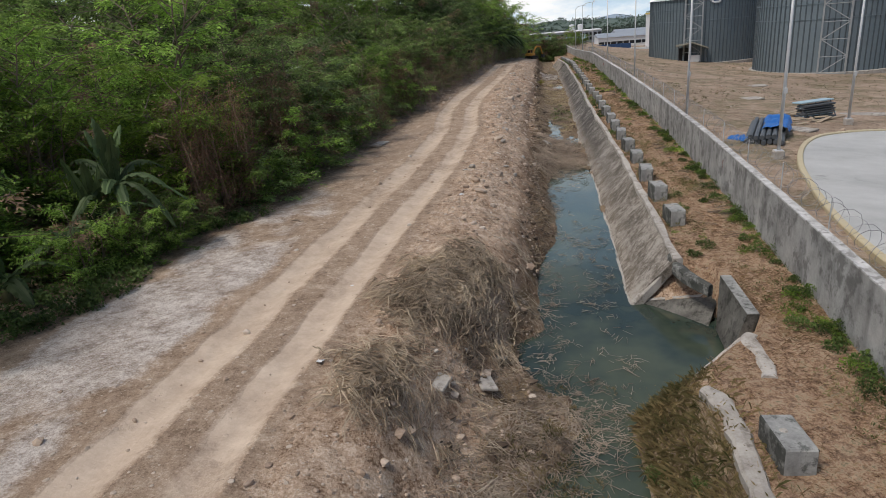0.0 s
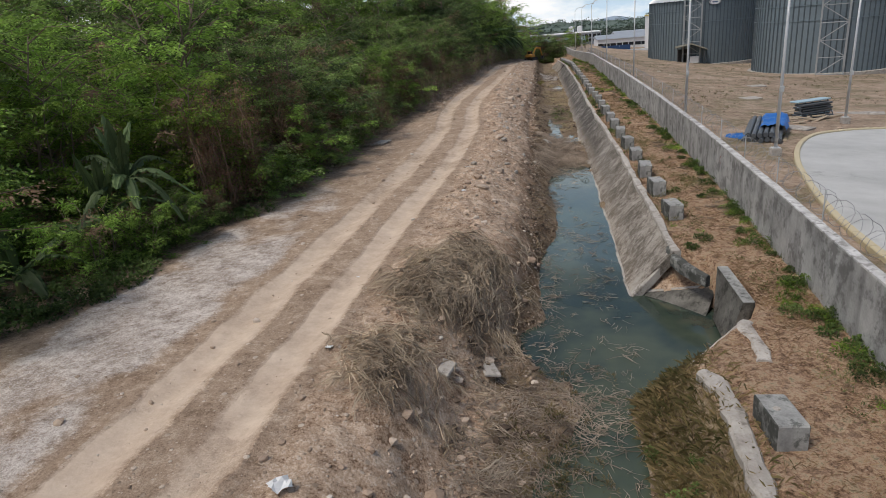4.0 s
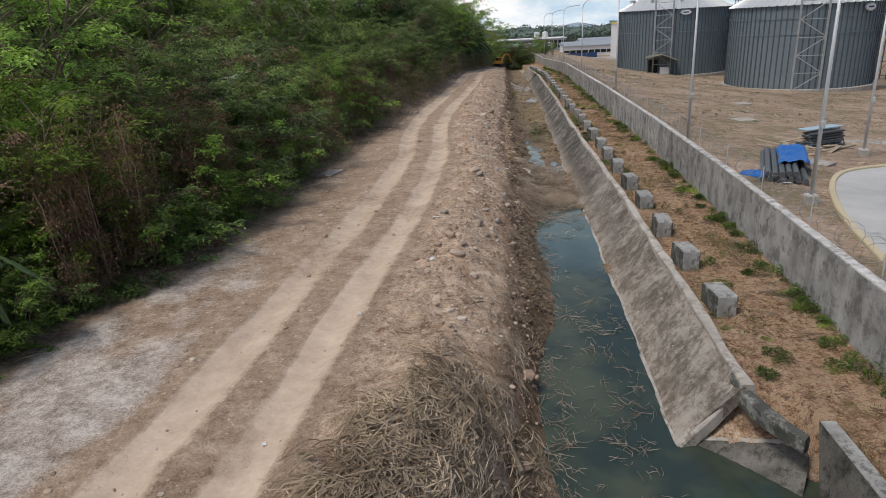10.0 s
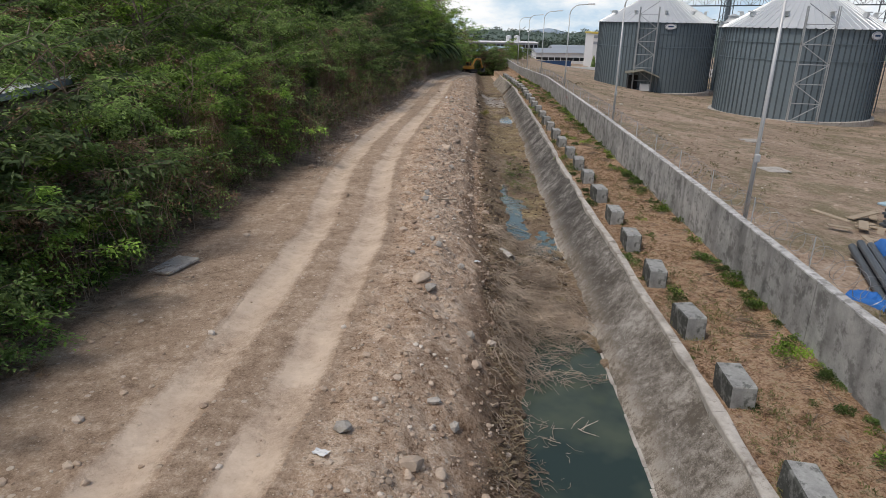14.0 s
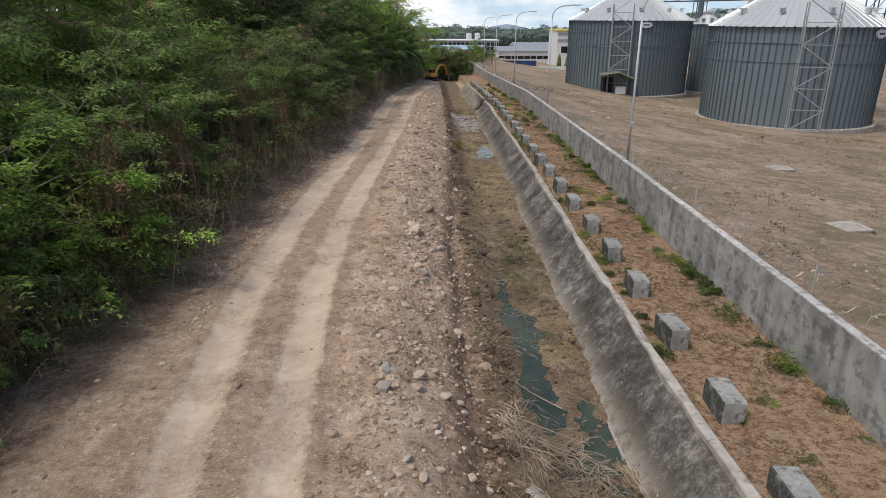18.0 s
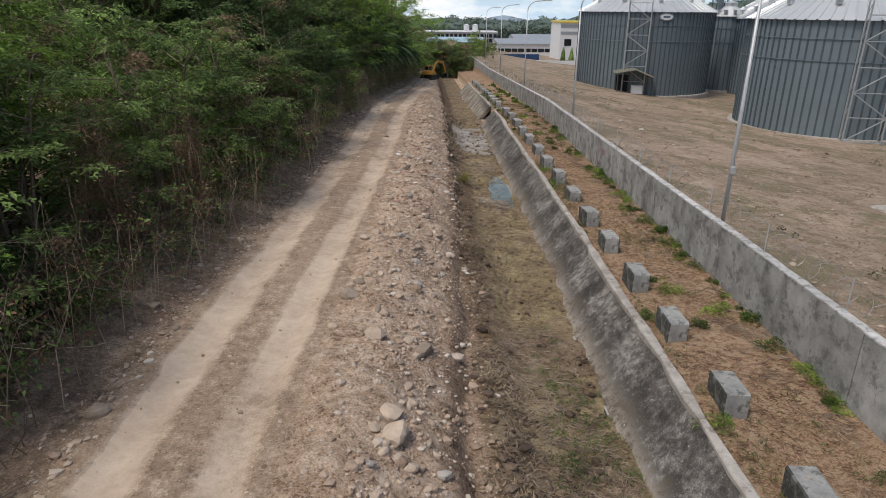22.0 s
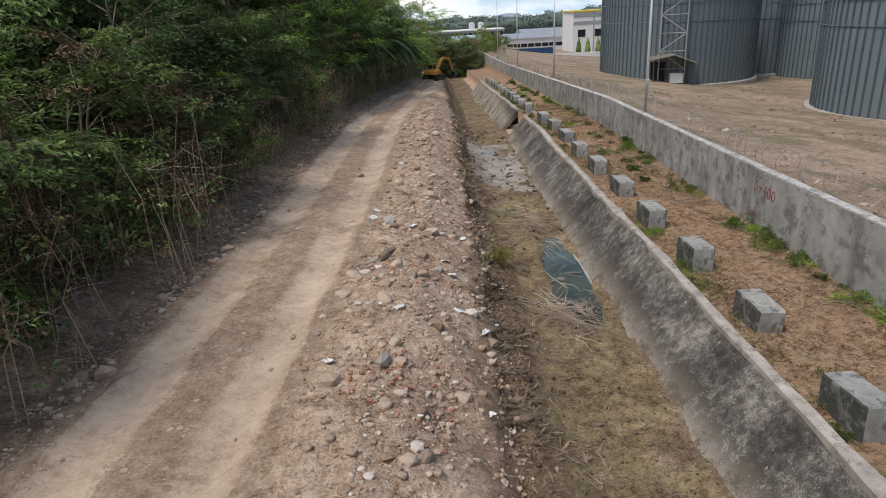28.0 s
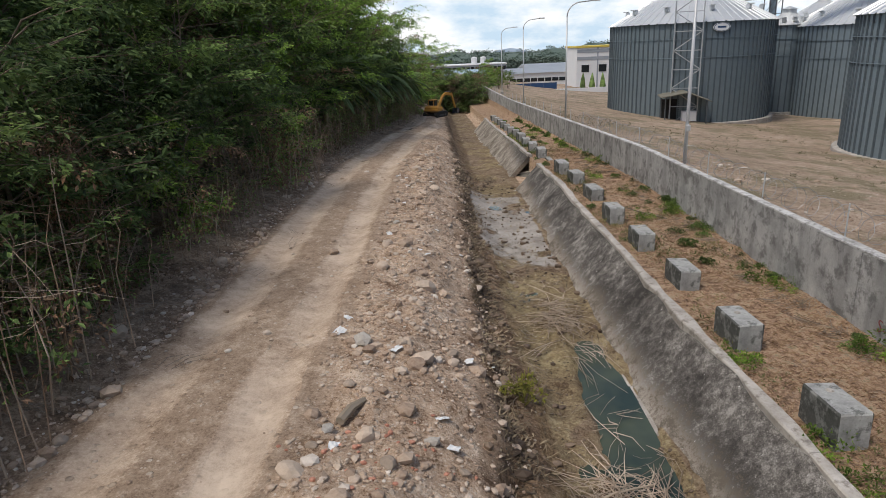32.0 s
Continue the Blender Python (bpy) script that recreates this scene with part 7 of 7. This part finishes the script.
# ---- yard: apron, kerb, pipes, rack, plates, shelter ----
def build_yard():
    pts = [(8.1, 22.0), (8.2, 25.5), (8.55, 28.6), (9.3, 32.2), (10.2, 35.6), (11.6, 39.2), (13.2, 41.9), (15.0, 43.4), (17.0, 44.3), (21, 44.9), (30, 45.4), (48, 45.6)]
    fine = []
    for i in range(len(pts) - 1):
        for k in range(6):
            t = k / 6
            p = [Vector((*pts[max(0, min(len(pts) - 1, i + j))], 0)) for j in (-1, 0, 1, 2)]
            q = 0.5 * ((2 * p[1]) + (p[2] - p[0]) * t + (2 * p[0] - 5 * p[1] + 4 * p[2] - p[3]) * t * t + (-p[0] + 3 * p[1] - 3 * p[2] + p[3]) * t ** 3)
            fine.append((q.x, q.y))
    fine.append(pts[-1])
    kerb = thing("kerb", "low kerb with faded yellow paint round a concrete apron", "kerb", kind="structure")
    for i in range(0, len(fine) - 1):
        a, b = Vector((*fine[i], 0)), Vector((*fine[i + 1], 0))
        d = b - a
        c = (a + b) / 2
        z = float(yard_z(c.x, c.y))
        Geo().box((c.x, c.y, z + 0.03), (0.2, d.length * 1.0, 0.3), 0.03, d.to_track_quat("Y", "Z").to_matrix()).ob("kerb_stone", M_KERB, kerb)
    g = Geo()
    cols = 14
    vs, fs = [], []
    for x, y in fine:
        for k in range(cols):
            t = k / (cols - 1)
            px, py = x + (60 - x) * t, y + (min(y, 20) - 16 - y) * t * 0.6
            vs.append((px, py, float(yard_z(px, py)) + 0.11))
    for i in range(len(fine) - 1):
        for k in range(cols - 1):
            fs.append((i * cols + k, i * cols + k + 1, (i + 1) * cols + k + 1, (i + 1) * cols + k))
    g.add(vs, fs)
    tagged(g.ob("apron", M_SLABS), "pale grey concrete apron", "apron", kind="structure")
    path = Geo()
    vs = []
    for k in range(13):
        x, y = 28 + k * 3.0, 58 + k * 5.2
        vs += [(x + 7, y, float(yard_z(x + 7, y)) + 0.07), (x + 10, y - 1, float(yard_z(x + 10, y - 1)) + 0.07)]
    path.add(vs, [(2 * k, 2 * k + 1, 2 * k + 3, 2 * k + 2) for k in range(12)])
    tagged(path.ob("yard_path", M_SLABS), "pale concrete path across the yard", "path", kind="structure")

    def yz(x, y):
        return float(yard_z(x, y))

    s = thing("pipe_stack", "stack of long dark ribbed pipes lying on timber", "pipes", pose(11.2, 42.3, yz(11.2, 42.3), 0, 0, -20))
    r = random.Random(5)
    for k in range(7):
        Geo().tube([(-0.75 + 0.23 * k, -2.6 + r.uniform(-0.15, 0.15), 0.25), (-0.75 + 0.23 * k, 2.5 + r.uniform(-0.2, 0.2), 0.25)], 0.105, 10).ob("pipe", M_PVC, s)
    for k in range(5):
        Geo().tube([(-0.6 + 0.23 * k, -2.4 + r.uniform(-0.2, 0.2), 0.44), (-0.6 + 0.23 * k, 2.4 + r.uniform(-0.2, 0.2), 0.44)], 0.105, 10).ob("pipe", M_PVC, s)
    for y in (-1.8, 1.7):
        Geo().box((0, y, 0.07), (1.9, 0.14, 0.14), 0.02).ob("bearer", M_TIMBER, s)

    def tarp(x, y, z, sx, sy, turn, seed, label):
        g = Geo()
        n = 22
        vs = []
        for i in range(n + 1):
            for j in range(n + 1):
                u, v = i / n * 2 - 1, j / n * 2 - 1
                w = 0.09 * float(fbm(np.array([u * 2 + seed]), np.array([v * 2]), 0.7, seed)[0])
                fall = max(0, abs(u) - 0.72) ** 1.3 * 1.6
                e = 1 + 0.12 * float(fbm(np.array([v * 3.0]), np.array([u]), 1, seed + 2)[0])
                vs.append((u * sx * e, v * sy * e, w - fall))
        g.add(vs, [(i * (n + 1) + j, (i + 1) * (n + 1) + j, (i + 1) * (n + 1) + j + 1, i * (n + 1) + j + 1) for i in range(n) for j in range(n)])
        o = g.ob("tarpaulin", M_BLUE, smooth=True)
        o.matrix_basis = pose(x, y, z, 0, 0, turn)
        tagged(o, label, "tarpaulin", "blue tarpaulins")

    tarp(11.75, 42.9, yz(11.4, 42.2) + 0.63, 0.62, 1.7, -20, 3, "crumpled blue tarpaulin thrown over dark pipes")
    tarp(9.7, 41.0, yz(9.7, 41.0) + 0.2, 0.4, 0.5, 30, 5, "crumpled blue tarpaulin on bare ground")
    q = thing("steel_rack", "rusty dark steel rack with pale blue rails leaning by scrap", "rack", pose(16.1, 49.3, yz(16.1, 49.3), 0, 0, 25) @ Matrix.Diagonal((0.8, 0.8, 0.62, 1)))
    for x in (-1.3, -0.65, 0, 0.65, 1.3):
        Geo().tube([(x, -0.25, 0), (x, 0.45, 1.55)], 0.04, 5).ob("upright", M_RIB, q)
    for k in range(5):
        Geo().tube([(-1.4, -0.2 + 0.16 * k, 0.1 + 0.34 * k), (1.4, -0.2 + 0.16 * k, 0.1 + 0.34 * k)], 0.035, 5).ob("rail", M_PALEBLUE if k % 2 else M_RIB, q)
    for k in range(6):
        Geo().box((r.uniform(-0.1, 0.1), 0.28 + r.uniform(-0.08, 0.08), 0.14 + 0.22 * k), (2.6, 0.75, 0.15), 0.02).ob("stacked_beam", M_PVC if k % 2 else M_RIB, q)
    Geo().box((0, 0.62, 1.52), (2.9, 0.75, 0.12), 0.03).ob("top_sheet", M_PALEBLUE, q, "pale blue sheet on top")
    Geo().tube([(-1.9, -0.9, 0.12), (1.6, -0.6, 0.12)], 0.11, 10).ob("loose_pipe", M_TIMBER, q)
    for k in range(16):
        x, y = 14.2 + r.gauss(0, 0.9), 48.2 + r.gauss(0, 0.9)
        b = Geo().box((0, 0, 0.03), (r.uniform(0.6, 2.0), r.uniform(0.1, 0.3), 0.05), 0.008).ob("plank", M_TIMBER)
        b.matrix_basis = pose(x, y, yz(x, y) + r.uniform(0.0, 0.18), r.uniform(-5, 5), r.uniform(-6, 6), r.uniform(0, 180))
        tagged(b, "weathered plank in a pile of scrap", "plank", "scrap planks")
    for x, y, sx, sy, t in ((15.8, 60.0, 1.3, 1.2, 8), (13.2, 44.6, 1.9, 0.9, -50), (19.4, 51.5, 2.4, 0.8, -20), (20.5, 74.0, 1.4, 1.2, 5)):
        p = Geo().box((0, 0, 0.04), (sx, sy, 0.1), 0.02).ob("concrete_cover", M_RIM)
        p.matrix_basis = pose(x, y, yz(x, y) + 0.02, 0, 0, t)
        tagged(p, "flat pale concrete cover slab on bare ground", "slab", "cover slabs")
    h = thing("shelter", "small dark open shelter with a tin roof and white cabinet", "shelter", pose(29.3, 141.2, -5.1, 0, 0, -10))
    Geo().add([(-2.9, -1.6, 3.0), (0, -1.6, 3.5), (2.8, -1.6, 2.4), (-2.9, 1.8, 3.1), (0, 1.8, 3.6), (2.8, 1.8, 2.5), (-2.9, -1.6, 2.92), (0, -1.6, 3.42), (2.8, -1.6, 2.32), (-2.9, 1.8, 3.02), (0, 1.8, 3.52), (2.8, 1.8, 2.42)],
              [(0, 1, 4, 3), (1, 2, 5, 4), (6, 9, 10, 7), (7, 10, 11, 8), (0, 6, 7, 1), (1, 7, 8, 2), (3, 4, 10, 9), (4, 5, 11, 10), (0, 3, 9, 6), (2, 8, 11, 5)]).ob("roof", M_RUSTROOF, h)
    for x, y in ((-2.4, -1.4), (2.3, -1.4), (-2.4, 1.6), (2.3, 1.6)):
        Geo().tube([(x, y, -0.5), (x, y, 2.9 if x < 0 else 2.45)], 0.07, 6).ob("post", M_RIB, h)
    Geo().box((0, 1.7, 1.2), (4.6, 0.1, 2.6)).ob("back_panel", M_BLACK, h)
    Geo().box((0.6, 0.2, 0.6), (1.6, 1.1, 1.2), 0.05).ob("unit", M_WHITE, h, "white cabinet")


M_PALEBLUE = simple("pale_blue_paint", (0.28, 0.42, 0.50), (0.45, 0.58, 0.64), 0.6, 0, 2, 20, 0.05)
M_RUSTROOF = simple("old_sheet", (0.14, 0.13, 0.10), (0.26, 0.25, 0.2), 0.7, 0.1, 1, 10, 0.1)
build_yard()


def build_gantry():
    g = thing("conveyor_gantry", "grey steel conveyor bridge on lattice legs over the silos", "gantry", kind="")

    def truss(a, b, w=1.6, h=1.9, step=2.2, name="bridge"):
        a, b = Vector(a), Vector(b)
        d = (b - a)
        L = d.length
        d.normalize()
        s_ = d.cross(Vector((0, 0, 1))).normalized() * w / 2
        up = Vector((0, 0, h))
        t = Geo()
        for o in (s_, -s_, s_ + up, up - s_):
            t.tube([a + o, b + o], 0.08, 4)
        n = int(L / step)
        for k in range(n + 1):
            p = a + d * L * k / n
            for o in (s_, -s_):
                t.tube([p + o, p + o + up], 0.05, 4)
                if k < n:
                    t.tube([p + o + (up if k % 2 else Vector()), p + d * L / n + o + (Vector() if k % 2 else up)], 0.045, 4)
        t.box(tuple((a + b) / 2 + Vector((0, 0, 0.1))), (w, L, 0.12), 0, d.to_track_quat("Y", "Z").to_matrix())
        t.ob(name, M_RIB, g)

    truss((32, 152, 12.2), (62, 150, 12.2))
    truss((40.5, 112, 11.4), (62, 128, 12.0))
    truss((56, 146, 12.0), (66, 112, 11.4))
    truss((44, 172, 9.5), (90, 172, 10.5))
    for x, y in ((50.2, 164), (61, 150), (62, 131)):
        t = Geo()
        for dx in (-0.9, 0.9):
            for dy in (-0.9, 0.9):
                t.tube([(x + dx, y + dy, -7), (x + dx, y + dy, 16)], 0.09, 5)
        for k in range(10):
            z = -6 + 2.2 * k
            for dy in (-0.9, 0.9):
                t.tube([(x - 0.9, y + dy, z), (x + 0.9, y + dy, z + 2.2)], 0.05, 4)
                t.tube([(x - 0.9, y + dy, z), (x + 0.9, y + dy, z)], 0.05, 4)
        t.ob("leg_tower", M_RIB, g)
    for x, y in ((51.2, 166),):
        Geo().box((x, y, 5), (0.9, 0.7, 24), 0.03).ob("bucket_elevator", M_STEEL, g)


build_gantry()


# ---- far buildings and hedges ----
def build_far():
    def block(name, label, x, y, z, w, d, h, wall, roof, rows, cols, win_w, win_h, z0=1.2, ridge=0.0):
        b = thing(name, label, "building", pose(x, y, z), "buildings in the distance")
        Geo().box((0, 0, h / 2 - 4), (w, d, h + 8)).ob("wall", wall, b)
        if ridge:
            Geo().add([(-w / 2 - 0.4, -d / 2 - 0.5, h), (w / 2 + 0.4, -d / 2 - 0.5, h), (w / 2 + 0.4, 0, h + ridge), (-w / 2 - 0.4, 0, h + ridge), (-w / 2 - 0.4, d / 2 + 0.5, h), (w / 2 + 0.4, d / 2 + 0.5, h)], [(0, 1, 2, 3), (3, 2, 5, 4), (0, 3, 4), (1, 5, 2), (0, 4, 5, 1)]).ob("roof", roof, b)
        else:
            Geo().box((0, 0, h + 0.2), (w + 0.6, d + 0.6, 0.5), 0.05).ob("roof", roof, b)
        pane = Geo().box((0, 0, 0), (win_w, 0.15, win_h)).mesh("window", M_GLASS)
        for r in range(rows):
            for c in range(cols):
                o = new("window", pane)
                o.parent = b
                o.location = (-w / 2 + w * (c + 0.5) / cols, -d / 2 - 0.03, z0 + (h - z0 - 0.6) * (r + 0.5) / rows)
        return b

    wb = block("office_building", "tall white flat-roofed building with a yellow roof edge and dark windows", 55.5, 262, -11.5, 30, 16, 14, M_WHITE, M_YELLOWTRIM, 1, 6, 2.2, 2.0, 3.0)
    for x, w in ((-9, 1.2), (-2, 1.2), (5, 1.2)):
        Geo().box((x, -8.06, 7), (w * 0.3, 0.1, 14)).ob("pilaster", M_GREYROOF, wb)
    for z in (11.0, 13.0):
        Geo().box((0, -8.05, z), (29.8, 0.08, 0.9)).ob("grey_band", M_GREYROOF, wb)
    block("factory_hall", "long low white factory hall with a pale grey roof", 36, 300, -10.5, 22, 20, 5.0, M_WHITE, M_GREYROOF, 1, 9, 2.2, 1.2, 1, 1.4)
    block("factory_hall", "long low blue-roofed industrial hall", 10, 340, -12, 26, 20, 5, M_GREYROOF, M_PALEBLUE, 1, 8, 2, 1.2, 1, 1.8)
    block("factory_hall", "long grey industrial hall with rows of windows", 16, 430, -13, 44, 20, 7, M_GREYROOF, M_WHITE, 2, 18, 1.8, 1.8, 1.5)
    block("factory_hall", "long low white factory hall with a pale grey roof", 62, 370, -15, 44, 24, 8, M_WHITE, M_GREYROOF, 2, 16, 2, 1.5, 1, 2.0)
    for x, y in ((21, 426), (26, 426)):
        t = Geo().lathe([(0, 0), (1.6, 0), (1.6, 3.4), (0, 3.9)], 14).ob("roof_tank", M_WHITE, at=pose(x, y, -5.6))
        tagged(t, "white water tank on a factory roof", "tank", "roof tanks")
    f = thing("perimeter_fence", "low white wall with a long blue hoarding across the yard's end", "fence", kind="structure")
    for k in range(16):
        x = 11.5 + 6 * k
        z = float(yard_z(x, 205)) - 0.5 if x > 0 else -6
        Geo().box((x, 215, -7.4), (5.96, 0.25, 3.0), 0.02).ob("fence_panel", M_WHITE, f)
    for k in range(5):
        Geo().box((14.5 + 3.2 * k, 222, -6.0), (3.16, 0.2, 2.4), 0.02).ob("hoarding_panel", M_BLUEPAINT, f, "dark blue hoarding")
    cy = Geo().lathe([(0, 0), (0.55, 0.2), (0.75, 1.2), (0.5, 3.0), (0.1, 4.4), (0, 4.5)], 9)
    rnd = random.Random(77)
    cy.v = [(x * rnd.uniform(0.8, 1.2), y * rnd.uniform(0.8, 1.2), z) for x, y, z in cy.v]
    me = cy.mesh("cypress", M_LEAFD)
    for k in range(9):
        o = new("cypress", me)
        o.matrix_basis = pose(36 + 2.6 * k + rnd.uniform(-0.5, 0.5), 226, -7.6, 0, 0, 40 * k)
        tagged(o, "small dark conical cypress by a white building", "tree", "cypresses")
    # belt of far woodland in front of the hills
    g = Geo()
    cl = []
    for _ in range(700):
        x = rnd.uniform(-120, 130)
        y = rnd.uniform(440, 560)
        cl.append((Vector((x, y, -16 + rnd.uniform(0, 8))), rnd.uniform(2.5, 5)))
    leaf_cloud(g, rnd, cl, 26000, 1.2, 0, 0.1, 1.3)
    tagged(g.ob("far_woods", M_HILL), "belt of distant green woodland", "woods", kind="stuff")


def build_hut():
    """A low shed with a tin roof, seen between the trees."""
    h = thing("tin_shed", "low weathered shed with a pale tin roof behind trees", "shed", pose(-13.6, 43.8, 0.1, 0, 0, 12))
    Geo().box((0, 0, 1.8), (3.2, 6.0, 3.6), 0.02).ob("wall", M_TIMBER, h)
    rf = Geo()
    n = 40
    vs = [(x, -3.4 + 6.8 * i / n, z + (0.03 if i % 2 else 0.0)) for i in range(n + 1) for x, z in ((-2.0, 3.55), (2.0, 4.0))]
    rf.add(vs, [(2 * i, 2 * i + 1, 2 * i + 3, 2 * i + 2) for i in range(n)])
    rf.ob("roof", M_ROOFSTEEL, h, "pale corrugated tin roof")
    Geo().box((1.95, 0, 3.91), (0.06, 6.8, 0.16)).ob("fascia", M_GREYROOF, h)


build_hut()
M_YELLOWTRIM = simple("yellow_trim", (0.55, 0.42, 0.08), (0.7, 0.55, 0.12), 0.6, 0, 0.5, 10, 0)
build_far()


# ---- writing on the wall ----
def build_text(body, y, z, size, tilt=0.0):
    cu = bpy.data.curves.new("chainage_mark", "FONT")
    cu.body, cu.size, cu.extrude, cu.offset = body, size, 0.001, -0.004
    cu.materials.append(M_RED)
    o = new("chainage_mark", cu)
    dg = bpy.context.evaluated_depsgraph_get()
    me = bpy.data.meshes.new_from_object(o.evaluated_get(dg))
    bpy.data.objects.remove(o)
    t = new("chainage_mark", me)
    t.matrix_basis = pose(wall_x(y) - 0.094, y, z, 90, 0, -90) @ pose(0, 0, 0, 0, 0, tilt)
    tagged(t, "dark red hand-painted chainage mark on the concrete wall", "wall marking", "chainage marks")


build_text("0+360", 31.5, 0.82, 0.36, -4)
build_text("0+400", 73.2, 0.85, 0.36, -4)
build_text("S-9", 73.4, 0.22, 0.3, -8)


# ---- small things in and by the canal ----
def build_small():
    rnd = random.Random(91)
    p = Geo()
    n = 14
    vs = []
    for x in (0, 0.55):
        for r in (0.15, 0.12):
            vs += [(x, r * math.cos(2 * math.pi * k / n), r * math.sin(2 * math.pi * k / n)) for k in range(n)]
    fs = []
    for k in range(n):
        j = (k + 1) % n
        fs += [(k, j, 2 * n + j, 2 * n + k), (n + k, 3 * n + k, 3 * n + j, n + j), (k, n + k, n + j, j), (2 * n + k, 2 * n + j, 3 * n + j, 3 * n + k)]
    p.add(vs, fs)
    o = p.ob("broken_pipe", M_RIM)
    o.matrix_basis = pose(1.0, 44.8, -0.66, 0, 8, -60)
    tagged(o, "short broken concrete pipe lying in the canal bed", "pipe")
    s = Geo().box((0, 0, 0), (0.62, 0.95, 0.06), 0.015).ob("paving_slab", M_RIM)
    s.matrix_basis = pose(-6.55, 39.6, land_z(-6.55, 39.6) + 0.05, 2, -3, -18)
    tagged(s, "flat grey concrete slab lying beside the track", "slab")
    scrap = []
    for k in range(4):
        g = Geo()
        m = 4
        vs = [(rnd.uniform(0.7, 1) * (i / m * 2 - 1), rnd.uniform(0.6, 1) * (j / m * 2 - 1) * 0.7, 0.3 * rnd.random()) for i in range(m + 1) for j in range(m + 1)]
        g.add(vs, [(i * (m + 1) + j, (i + 1) * (m + 1) + j, (i + 1) * (m + 1) + j + 1, i * (m + 1) + j + 1) for i in range(m) for j in range(m)])
        scrap.append(g.mesh("plastic_scrap", M_PLASTIC))
    for k in range(46):
        y = rnd.choice((rnd.uniform(16, 96), rnd.uniform(60, 90)))
        x = rnd.uniform(-2.0, 0.6) if y > 28 else rnd.uniform(-7, 2.2)
        r = rnd.uniform(0.04, 0.13)
        o = new("plastic_scrap", scrap[k % 4])
        o.matrix_basis = pose(x, y, max(land_z(x, y), WATER_Z) + 0.01, rnd.uniform(-15, 15), rnd.uniform(-15, 15), rnd.uniform(0, 360)) @ Matrix.Diagonal((r, r, r, 1))
        tagged(o, "scrap of white plastic lying on the ground", "litter", "plastic litter")
    for x, y, sx, sy, a in ((-0.25, 21.3, 0.32, 0.55, 20), (-0.05, 22.4, 0.2, 0.25, 50), (-0.95, 20.5, 0.3, 0.4, -15)):
        b = Geo().box((0, 0, 0), (sx, sy, 0.07), 0.02).ob("broken_slab", M_RIM)
        b.matrix_basis = pose(x, y, land_z(x, y) + 0.04, rnd.uniform(-8, 8), 14, a)
        tagged(b, "broken piece of tan concrete half sunk in the bank", "slab", "broken slabs")
    o = new("plastic_bag", scrap[0])
    o.matrix_basis = pose(-2.35, 16.6, land_z(-2.35, 16.6) + 0.03, 0, 0, 40) @ Matrix.Diagonal((0.15, 0.2, 0.3, 1))
    tagged(o, "crumpled pale plastic bag on the earth", "plastic bag")
    for k in range(30):
        y, x = rnd.uniform(33, 95), rnd.gauss(-0.8, 0.7)
        if x > 0.5 or x < float(road_x(y)) + 1.3:
            continue
        r = rnd.uniform(0.12, 0.3)
        b = stone_geo(rnd, r * 0.6, sub=1).ob("concrete_lump", M_RIM)
        b.matrix_basis = pose(x, y, land_z(x, y) + 0.05, rnd.uniform(-15, 15), rnd.uniform(-15, 15), rnd.uniform(0, 180))
        tagged(b, "broken pale concrete lump on the spoil bank", "concrete lump", "concrete lumps")
    for x, y, a, L, r in ((-1.0, 46.3, 12, 1.1, 0.02), (-1.4, 71.0, 60, 0.5, 0.06), (1.9, 71.0, 20, 1.2, 0.02), (2.3, 43.0, 115, 1.3, 0.018), (1.6, 48.0, 130, 1.4, 0.014), (5.4, 81.8, 118, 2.2, 0.02), (0.2, 24.4, 100, 1.0, 0.045), (-8.0, 17.5, 130, 1.6, 0.02)):
        z = max(land_z(x, y), WATER_Z)
        b = Geo().tube([(-L / 2, 0, 0), (0, 0.05 * L, 0.03), (L / 2, 0, 0.02)], [r, r * 0.9, r * 0.6], 6).ob("branch", M_TWIG)
        b.matrix_basis = pose(x, y, z + r + 0.02, 0, 0, a)
        tagged(b, "bare dry branch lying on the ground", "branch", "loose branches")

    vs, fs = [], []
    for k in range(170):
        y = rnd.choice((66.3, 67.0, 70.2)) + rnd.gauss(0, 0.45)
        x = rnd.gauss(-1.0, 0.5)
        q, n, r = stone_geo(rnd, rnd.uniform(0.015, 0.045)), len(vs), land_z(x, y) + 0.01
        vs += [(x + p[0], y + p[1], r + p[2]) for p in q.v]
        fs += [tuple(n + i for i in f) for f in q.f]
    tagged(Geo().add(vs, fs).ob("brick_rubble", M_BRICKBIT), "crumbled red brick bits on the spoil bank", "rubble", kind="stuff")


M_BRICKBIT = leaf_material("brick_bits", (0.20, 0.08, 0.05), (0.46, 0.22, 0.15), 0.0)
build_small()
